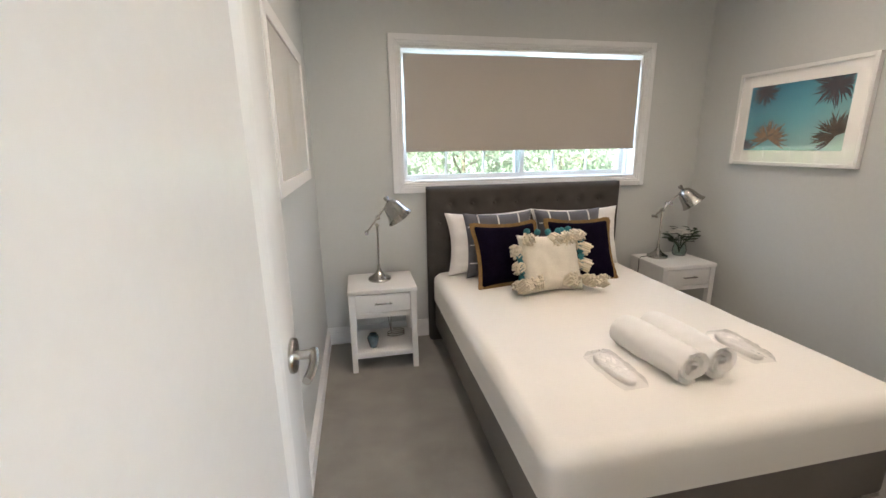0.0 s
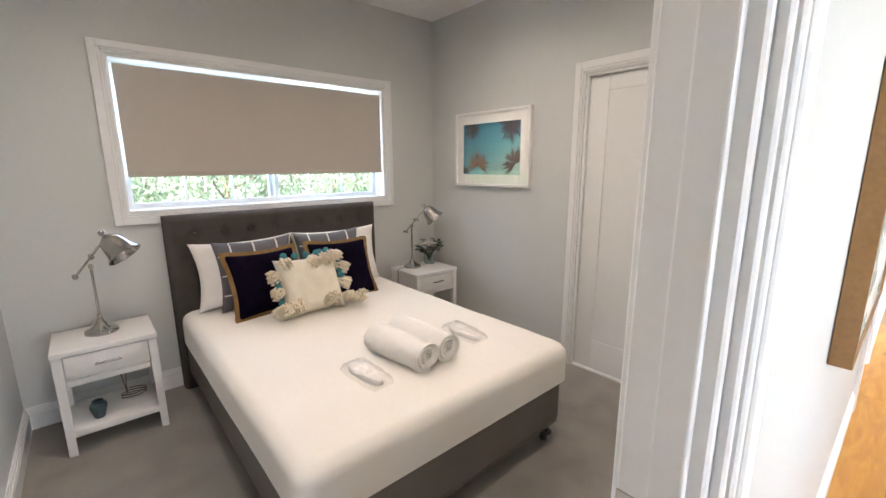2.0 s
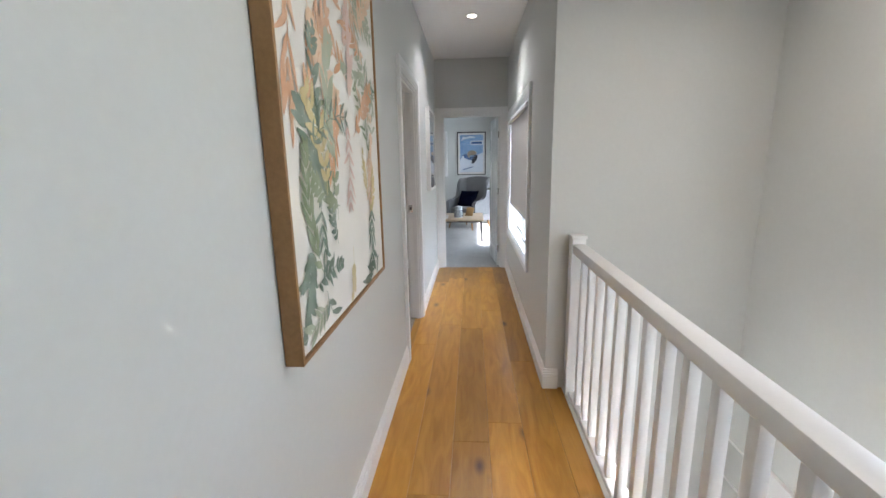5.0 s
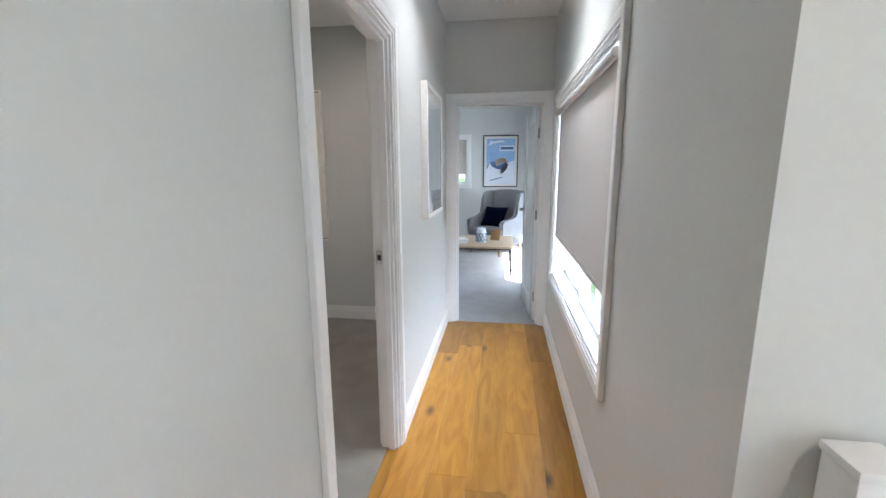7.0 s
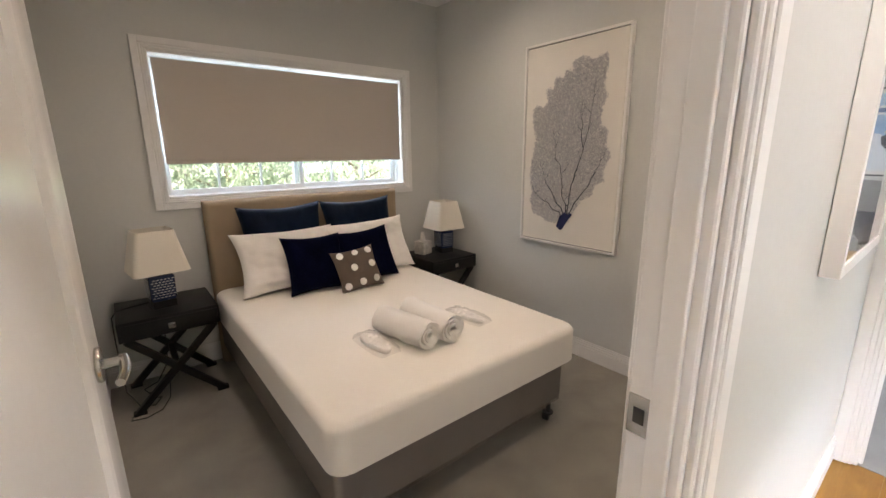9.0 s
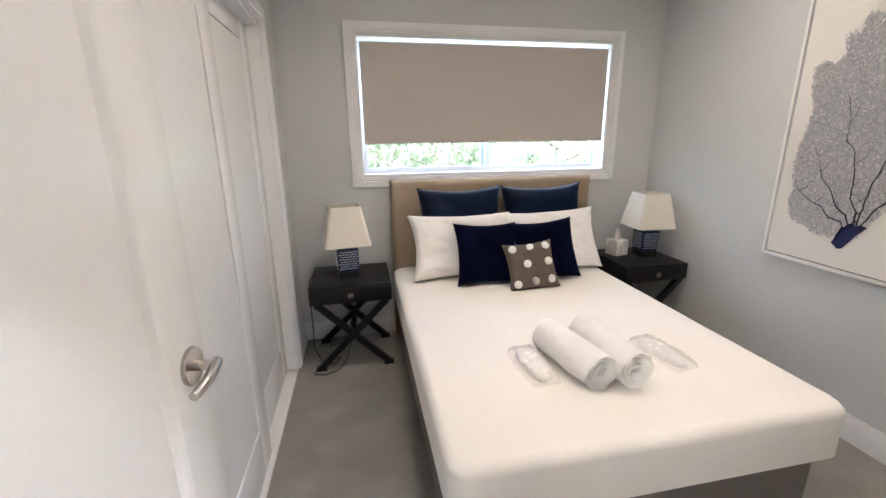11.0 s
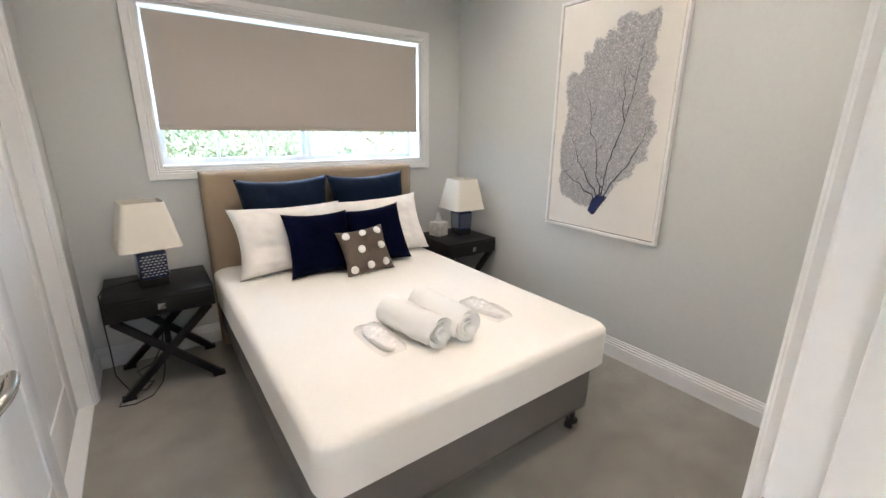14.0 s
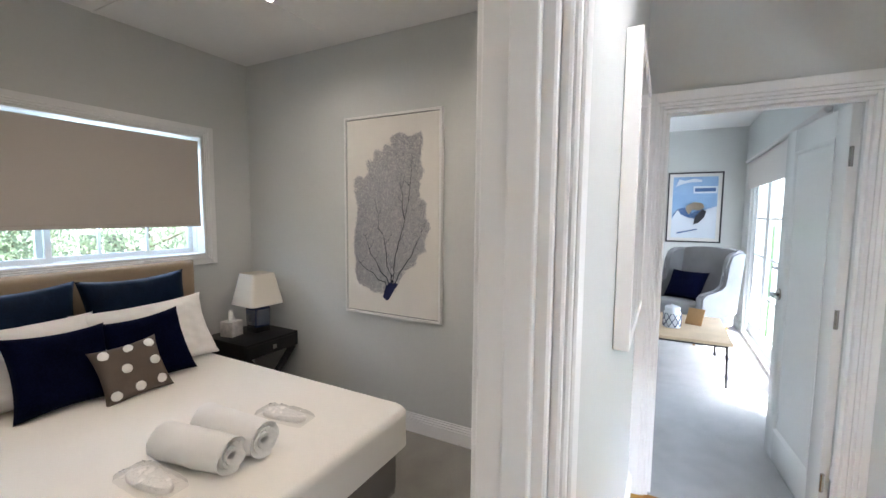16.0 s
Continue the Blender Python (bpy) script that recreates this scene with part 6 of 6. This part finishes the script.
# hall floor planks
PLANK_W = 0.19
rnd = random.Random(11)
row = 0
y = 0.0
while y > -1.16 + 0.01:
    w = min(PLANK_W, y + 1.1601)
    x = -0.9 - rnd.uniform(0.0, 1.6)
    while x < EX + 0.012:
        ln = rnd.uniform(1.5, 2.1)
        a, b = max(x, -0.899), min(x + ln, EX + 0.012)
        if b - a > 0.02:
            bm = bmesh.new()
            yb, yt2 = y - w + 0.0004, y - 0.0004
            lim = -1.0605
            yb = max(yb, lim) if b > 1.2 else yb
            if yt2 - yb > 0.01:
                box(bm, a + 0.0004, b - 0.0004, yb, yt2, -0.0138, 0.0, 0.0012, 1)
                pk = part("plank", bm, OAK, floor_hall)
            else:
                bm.free()
        x += ln
    y -= PLANK_W
    row += 1
for nm, d in (("threshold_1", D1), ("threshold_2", D2)):
    slab(nm, OAK, "oak threshold strip", (d[0] + 0.019, d[1] - 0.019, 0.0002, 0.058, -0.0138, 0.001))


# ---- end room ----
TABLEWOOD = mat("limed oak tabletop", (0.42, 0.32, 0.21), 0.5, var=0.2, s1=6, s2=70, bump=0.15)
ARMGREY = mat("grey wool upholstery", (0.20, 0.20, 0.21), 0.95, var=0.15, s1=6, s2=400, bump=0.5, bscale=600, bdist=0.002, sheen=0.2)
CTX, CTY = 8.98, -0.13
ct = empty("coffee_table", CTX, CTY, 0, 0, "low coffee table with a pale oak top and thin black legs", "coffee table")
boxes("tabletop", TABLEWOOD, ct, (-0.52, 0.52, -0.56, 0.6, 0.385, 0.415), bevel=0.004)
bm = bmesh.new()
for r in ((-0.49, 0.49, -0.53, -0.51), (-0.49, 0.49, 0.55, 0.57)):
    box(bm, *r, 0.362, 0.3848)
for r in ((-0.49, -0.47, -0.51, 0.55), (0.47, 0.49, -0.51, 0.55)):
    box(bm, *r, 0.362, 0.3848)
part("frame", bm, DARKMETAL, ct)
for sx in (-0.48, 0.48):
    for sy in (-0.52, 0.56):
        bm = bmesh.new()
        beam(bm, (sx * 1.02, sy * 1.02, 0), (sx, sy, 0.362), 0.016, 0.016)
        part("leg", bm, DARKMETAL, ct)

# ginger jar, stand and books on the table
jar2 = empty("ginger_jar", 8.85, -0.22, 0.415, 0, "white canister with a blue lattice pattern on the coffee table", "jar")
bm = bmesh.new()
lathe(bm, [(0.075, 0.0), (0.080, 0.006), (0.080, 0.145), (0.066, 0.165), (0.066, 0.17)], 28)
body = part("body", bm, PALEGLAZE, jar2, smooth=40)
bm = bmesh.new()
lathe(bm, [(0.069, 0.1702), (0.070, 0.20), (0.05, 0.212), (0.012, 0.216), (0.012, 0.228), (0.0, 0.232)], 28)
part("lid", bm, PALEGLAZE, jar2, "white lid", 40)
bm = bmesh.new()
for k in range(9):
    for s in (-1, 1):
        a = 2 * math.pi * k / 9
        tube(bm, [(0.0805 * math.cos(a + s * t * 0.12), 0.0805 * math.sin(a + s * t * 0.12), 0.012 + 0.0165 * t) for t in range(9)], 0.004, 5)
part("lattice", bm, BLUEGLAZE, body, "blue lattice lines", 50)
std = empty("book_stand", 9.05, -0.42, 0.415, -20, "brown wooden stand tilted on the coffee table", "stand")
bm = bmesh.new()
beam(bm, (-0.02, 0, 0.0), (0.09, 0, 0.15), 0.15, 0.015, 0.002)
part("board", bm, OAKFRAME, std, smooth=40)
bm = bmesh.new()
beam(bm, (0.10, 0, 0.0), (0.06, 0, 0.10), 0.05, 0.012, 0.002)
part("prop", bm, OAKFRAME, std, smooth=40)
for k, (w, d, h, c) in enumerate(((0.30, 0.23, 0.028, PAPER), (0.26, 0.20, 0.022, TISSUEBOX))):
    bk = empty("magazine", 8.8, 0.10, 0.415 + 0.0285 * k, 12 * k, "pale large format book lying on the coffee table", "book", "books on the coffee table")
    boxes("cover", c, bk, (-w / 2, w / 2, -d / 2, d / 2, 0, h), bevel=0.002)

# wing chair
ac = empty("wing_armchair", 10.22, -0.42, 0, -128, "grey upholstered wing armchair with timber legs and dark cushion", "armchair")


def chair_part(name, bm, m=ARMGREY, label="", parent=None):
    return part(name, bm, m, parent or ac, label, 60)


# local axes: x to the chair's side, -y is the front
bm = soft_block(-0.29, 0.29, -0.36, 0.22, 0.30, 0.47, 0.05, n=20)
chair_part("seat", bm)
bm = bmesh.new()
box(bm, -0.37, 0.37, -0.36, 0.32, 0.17, 0.32, 0.02)
chair_part("seat_frame", bm)
bm = bmesh.new()
n = 14
g = []
for j in range(n + 1):
    t = j / n
    z = 0.30 + 0.80 * t
    y = 0.20 + 0.16 * t
    hw = 0.30 + 0.05 * math.sin(t * 2.2)
    row = []
    for i in range(13):
        u = -1 + i / 6
        top_drop = 0.05 * (abs(u) ** 3) * (1 if j == n else 0)
        row.append((hw * u, y - 0.03 * (1 - u * u), z + (0.03 * (1 - u * u) if j == n else 0) - top_drop * 0))
    g.append(row)
f = [[bm.verts.new(p) for p in r] for r in g]
b = [[bm.verts.new((p[0], p[1] + 0.11, p[2])) for p in r] for r in g]
for j in range(n):
    for i in range(12):
        bm.faces.new((f[j][i], f[j][i + 1], f[j + 1][i + 1], f[j + 1][i]))
        bm.faces.new((b[j][i], b[j + 1][i], b[j + 1][i + 1], b[j][i + 1]))
    for i in (0, 12):
        bm.faces.new((f[j][i], f[j + 1][i], b[j + 1][i], b[j][i]))
for i in range(12):
    bm.faces.new((f[n][i], f[n][i + 1], b[n][i + 1], b[n][i]))
    bm.faces.new((f[0][i], b[0][i], b[0][i + 1], f[0][i + 1]))
chair_part("backrest", bm)
for s in (-1, 1):
    bm = bmesh.new()
    prof = [(-0.34, 0.32), (-0.35, 0.58), (-0.30, 0.63), (-0.05, 0.63), (0.05, 0.68), (0.08, 0.80), (0.06, 0.95), (0.12, 1.07), (0.24, 1.10), (0.40, 1.10), (0.34, 0.32)]
    vs = []
    for x in (0.315, 0.40):
        vs.append([bm.verts.new((s * (x + (0.03 if pz > 0.6 else 0.0)), py, pz)) for py, pz in prof])
    bm.faces.new(vs[0])
    bm.faces.new(vs[1][::-1])
    for k in range(len(prof)):
        q = (k + 1) % len(prof)
        bm.faces.new((vs[0][k], vs[0][q], vs[1][q], vs[1][k]))
    bmesh.ops.bevel(bm, geom=list(bm.edges), offset=0.022, segments=3, affect="EDGES")
    chair_part("wing_arm", bm)
    for fy in (-0.30, 0.28):
        bm = bmesh.new()
        tube(bm, [(s * 0.30, fy, 0.18), (s * 0.33, fy * 1.08, 0.0)], 0.024, 12, taper=0.014)
        chair_part("leg", bm, OAKFRAME, "turned timber leg")
cc = cushion("scatter_cushion", 10.16, -0.33, 0.46, 0.40, 0.14, 30, NAVY, "dark navy scatter cushion on the wing armchair", rz=-122, z=0.475)

# balcony doors: glazed leaves with a blind rolled above
bd = empty("door_4", 0, 0, 0, 0, "white framed glazed balcony doors with glazing bars", kind="structure")
n = 4
lw = (SD[1] - SD[0] - 0.08) / n
boxes("door_frame", ALU, bd, (SD[0], SD[0] + 0.04, RY0 - 0.13, RY0 - 0.03, SD[2], SD[3]), (SD[1] - 0.04, SD[1], RY0 - 0.13, RY0 - 0.03, SD[2], SD[3]), (SD[0] + 0.04, SD[1] - 0.04, RY0 - 0.13, RY0 - 0.03, SD[3] - 0.04, SD[3]), (SD[0] + 0.04, SD[1] - 0.04, RY0 - 0.13, RY0 - 0.03, SD[2], SD[2] + 0.03))
for k in range(n):
    a = SD[0] + 0.04 + lw * k
    b = a + lw
    yy = RY0 - 0.08
    lf = boxes("leaf", ALU, bd, (a + 0.002, a + 0.075, yy - 0.018, yy + 0.018, 0.075, 2.015), (b - 0.075, b - 0.002, yy - 0.018, yy + 0.018, 0.075, 2.015), (a + 0.075, b - 0.075, yy - 0.018, yy + 0.018, 0.075, 0.20), (a + 0.075, b - 0.075, yy - 0.018, yy + 0.018, 1.93, 2.015))
    pane = boxes("pane", GLASS, lf, (a + 0.075, b - 0.075, yy - 0.002, yy + 0.002, 0.20, 1.93))
    pane.visible_shadow = False
    for q in (0.63, 1.06, 1.50):
        boxes("glazing_bar", ALU, lf, (a + 0.075, b - 0.075, yy - 0.010, yy + 0.010, q - 0.01, q + 0.01))
    boxes("glazing_bar", ALU, lf, ((a + b) / 2 - 0.01, (a + b) / 2 + 0.01, yy - 0.0105, yy + 0.0105, 0.20, 1.93))
    if k in (1, 2):
        bm = bmesh.new()
        hx = b - 0.038 if k == 1 else a + 0.038
        box(bm, hx - 0.012, hx + 0.012, yy + 0.0182, yy + 0.026, 0.93, 1.09, 0.003)
        tube(bm, [(hx, yy + 0.02, 1.03), (hx, yy + 0.065, 1.03), (hx + (0.1 if k == 2 else -0.1), yy + 0.07, 1.03)], 0.009, 10)
        part("handle", bm, STEEL, lf, "nickel lever handle", 40)
blind(SD[0] - 0.05, SD[1] + 0.05, RY0 + 0.028, 1.88, 2.24, "pale roller blind pulled up above the balcony doors", BLIND2)
blind2 = empty("roller_blind", 0, 0, 0, 0, "pale roller blind drawn half down the far window", "roller blind", "roller blinds")
boxes("fabric", BLIND, blind2, (RX1 + 0.03, RX1 + 0.0315, WR[0] + 0.03, WR[1] - 0.03, 1.42, WR[3] - 0.02))
boxes("bottom_rail", BLIND, blind2, (RX1 + 0.024, RX1 + 0.036, WR[0] + 0.03, WR[1] - 0.03, 1.40, 1.4198))


# ---- outside ----
GRASS = mat("lawn", (0.07, 0.13, 0.035), 0.95, var=0.4, s1=1.2, s2=30, bump=0.8, bscale=60, bdist=0.03, spec=0.1)
PAVER = mat("weathered concrete pavers", (0.20, 0.195, 0.18), 0.85, var=0.15, s1=1.5, s2=30, bump=0.3)
BARK = mat("bark", (0.12, 0.085, 0.055), 0.95, var=0.4, s1=6, s2=40, bump=0.9, bscale=40, bdist=0.02)
FOLIAGE = mat("garden leaves", (0.19, 0.235, 0.15), 0.6, var=0.2, s1=0.9, s2=12, bump=0.1, spec=0.3)
# leaves let part of the light through
fo_n, fo_l = FOLIAGE.node_tree.nodes, FOLIAGE.node_tree.links
fo_t, fo_m = fo_n.new("ShaderNodeBsdfTranslucent"), fo_n.new("ShaderNodeMixShader")
fo_t.inputs[0].default_value = (0.32, 0.39, 0.25, 1)
fo_m.inputs[0].default_value = 0.5
fo_l.new(fo_n["Principled BSDF"].outputs[0], fo_m.inputs[1])
fo_l.new(fo_t.outputs[0], fo_m.inputs[2])
fo_l.new(fo_m.outputs[0], fo_n["Material Output"].inputs[0])
EAVE = mat("eave paint", (0.75, 0.75, 0.73), 0.7, var=0.05)
GZ = -3.0
tagged(boxes("ground", GRASS, None, (-250, 250, -250, 250, GZ - 0.5, GZ)), "green lawn round the house", kind="structure")
tagged(boxes("pavement", PAVER, None, (-6.0, 18.0, -14.0, -1.35, GZ, GZ + 0.05)), "pale paved terrace below the hall window", kind="structure")
bm = bmesh.new()
for i in range(24):
    for j in range(9):
        px, py = 3.8 + 0.405 * i, -5.2 + 0.405 * j
        box(bm, px, px + 0.39, py, py + 0.39, GZ + 0.05, GZ + 0.072 + 0.004 * ((i * 7 + j * 5) % 3))
pavers = tagged(part("paver_grid", bm, PAVER), "square weathered concrete pavers with open joints", "pavers", kind="stuff")
# house shell below and roof over it
slab("wall_lower_storey", EAVE, "", (-1.0, RX1 + 0.15, NY, NY + 0.2, GZ, -0.1), (3.53, RX1 + 0.15, -1.25, -1.06, GZ, -0.1), (RX1, RX1 + 0.15, -1.06, NY, GZ, -0.1))
# the south eaves are unseen, added at a depth that cuts the sun indoors
slab("roof", EAVE, "white lined roof out of view, south eaves added to cut the sun", (-2.0, 3.56, VY0 - 0.11 - 1.44, -1.15, CZ + 0.115, CZ + 0.25), (-2.0, RX1 + 1.2, -1.15, NY + 0.28, CZ + 0.115, CZ + 0.25), (3.565, RX1 + 1.2, -2.9, -1.155, CZ - 0.14, CZ + 0.1))
slab("wall_corner_infill", EAVE, "", (3.53, 3.56, VY0 - 0.11, -1.06, -2.9, CZ + 0.1))


def tree(x, y, height, spread, seed, label, leaves=10000):
    rnd = random.Random(seed)
    top = empty("tree", x, y, GZ, 0, label, "tree", "garden trees")
    bm = bmesh.new()
    tips = []
    tube(bm, [(0, 0, 0), (0.05, 0.03, height * 0.25), (-0.05, 0.05, height * 0.5), (0.03, 0, height * 0.75)], 0.14, 10, taper=0.05)
    for k in range(14):
        a, z0 = k * 2.4, height * (0.3 + 0.04 * k)
        ln = spread * rnd.uniform(0.6, 1.0) * (1.1 - 0.04 * k)
        e = Vector((math.cos(a) * ln, math.sin(a) * ln, z0 + ln * rnd.uniform(0.15, 0.6)))
        m = Vector((math.cos(a) * ln * 0.5, math.sin(a) * ln * 0.5, z0 + ln * 0.2))
        tube(bm, [(0, 0, z0), m, e], 0.045, 7, taper=0.012)
        tips += [e, (e + m) / 2, m]
    part("trunk", bm, BARK, top, smooth=60)
    bm = bmesh.new()
    for k in range(leaves):
        c = rnd.choice(tips) + Vector((rnd.gauss(0, 0.42), rnd.gauss(0, 0.42), rnd.gauss(0, 0.34)))
        d = Vector((rnd.gauss(0, 1), rnd.gauss(0, 1), rnd.gauss(-0.3, 0.7)))
        leaf_blade(bm, c, d, rnd.uniform(0.06, 0.13), rnd.uniform(0.03, 0.055), 0.3)
    part("crown", bm, FOLIAGE, top, "loose crown of many green leaves", 60)


tree(0.2, 10.8, 5.6, 2.0, 1, "leafy green garden tree outside the bedroom windows")
tree(3.2, 11.4, 6.2, 2.3, 2, "tall leafy green garden tree beyond the bedrooms")
tree(6.4, 12.0, 5.4, 2.1, 3, "leafy green garden tree outside the bedroom windows")
tree(9.8, 11.2, 5.2, 2.0, 4, "leafy green garden tree at the corner of the house")
tree(1.7, 13.0, 5.8, 2.1, 6, "dense green garden tree behind the others")
tree(4.9, 13.6, 6.0, 2.2, 7, "dense green garden tree behind the others")
tree(8.1, 13.8, 5.8, 2.1, 8, "dense green garden tree behind the others")
tree(7.6, -7.4, 4.2, 1.5, 5, "small garden tree beyond the terrace", 2200)



def shrub(x, y, size, seed, label):
    """A low garden shrub: bare stems in a loose heap of leaves."""
    rnd = random.Random(seed)
    top = empty("shrub", x, y, GZ + 0.07, 0, label, "shrub", "terrace shrubs")
    bm = bmesh.new()
    tips = []
    for k in range(9):
        a = k * 2.4
        e = Vector((math.cos(a) * size * rnd.uniform(0.2, 0.6), math.sin(a) * size * rnd.uniform(0.2, 0.6), size * rnd.uniform(0.7, 1.5)))
        tube(bm, [(0, 0, 0), e * 0.5 + Vector((0, 0, 0.1)), e], 0.014, 6, taper=0.005)
        tips += [e, e * 0.7]
    part("stems", bm, BARK, top, smooth=60)
    bm = bmesh.new()
    for k in range(1500):
        c = rnd.choice(tips) + Vector((rnd.gauss(0, 0.17), rnd.gauss(0, 0.17), rnd.gauss(0, 0.15)))
        leaf_blade(bm, c, (rnd.gauss(0, 1), rnd.gauss(0, 1), rnd.gauss(0.2, 0.7)), rnd.uniform(0.06, 0.12), rnd.uniform(0.03, 0.05), 0.3)
    part("foliage", bm, FOLIAGE, top, "loose green leaves", 60)


shrub(9.49, -3.61, 1.1, 31, "bright green garden shrub below the hall window")

# pale neighbouring house behind the garden trees
nh = empty("neighbour_house", 6.0, 19.0, GZ, 0, "long cream rendered house beyond the garden trees", "house")
boxes("wall", mat("weathered cream render", (0.40, 0.39, 0.34), 0.9, var=0.12, s1=0.8, s2=20, bump=0.3), nh, (-14, 14, 0, 6, 0, 4.6))
bm = bmesh.new()
vs = [bm.verts.new(p) for p in ((-14.5, -0.5, 4.6), (14.5, -0.5, 4.6), (14.5, 6.5, 4.6), (-14.5, 6.5, 4.6), (-11, 3, 6.4), (11, 3, 6.4))]
for q in ((0, 1, 5, 4), (1, 2, 5), (2, 3, 4, 5), (3, 0, 4), (3, 2, 1, 0)):
    bm.faces.new([vs[i] for i in q])
part("roof", bm, mat("grey roof tiles", (0.22, 0.21, 0.20), 0.8, var=0.2), nh, "grey hipped roof")
for wx in (-9, -4, 1, 6, 10.5):
    wnd = boxes("window", ALU, nh, (wx - 0.8, wx + 0.8, -0.04, 0.02, 2.4, 3.7))
    boxes("pane", BLACKPLASTIC, wnd, (wx - 0.72, wx - 0.03, -0.05, -0.041, 2.48, 3.62))
    boxes("pane", BLACKPLASTIC, wnd, (wx + 0.03, wx + 0.72, -0.05, -0.041, 2.48, 3.62))
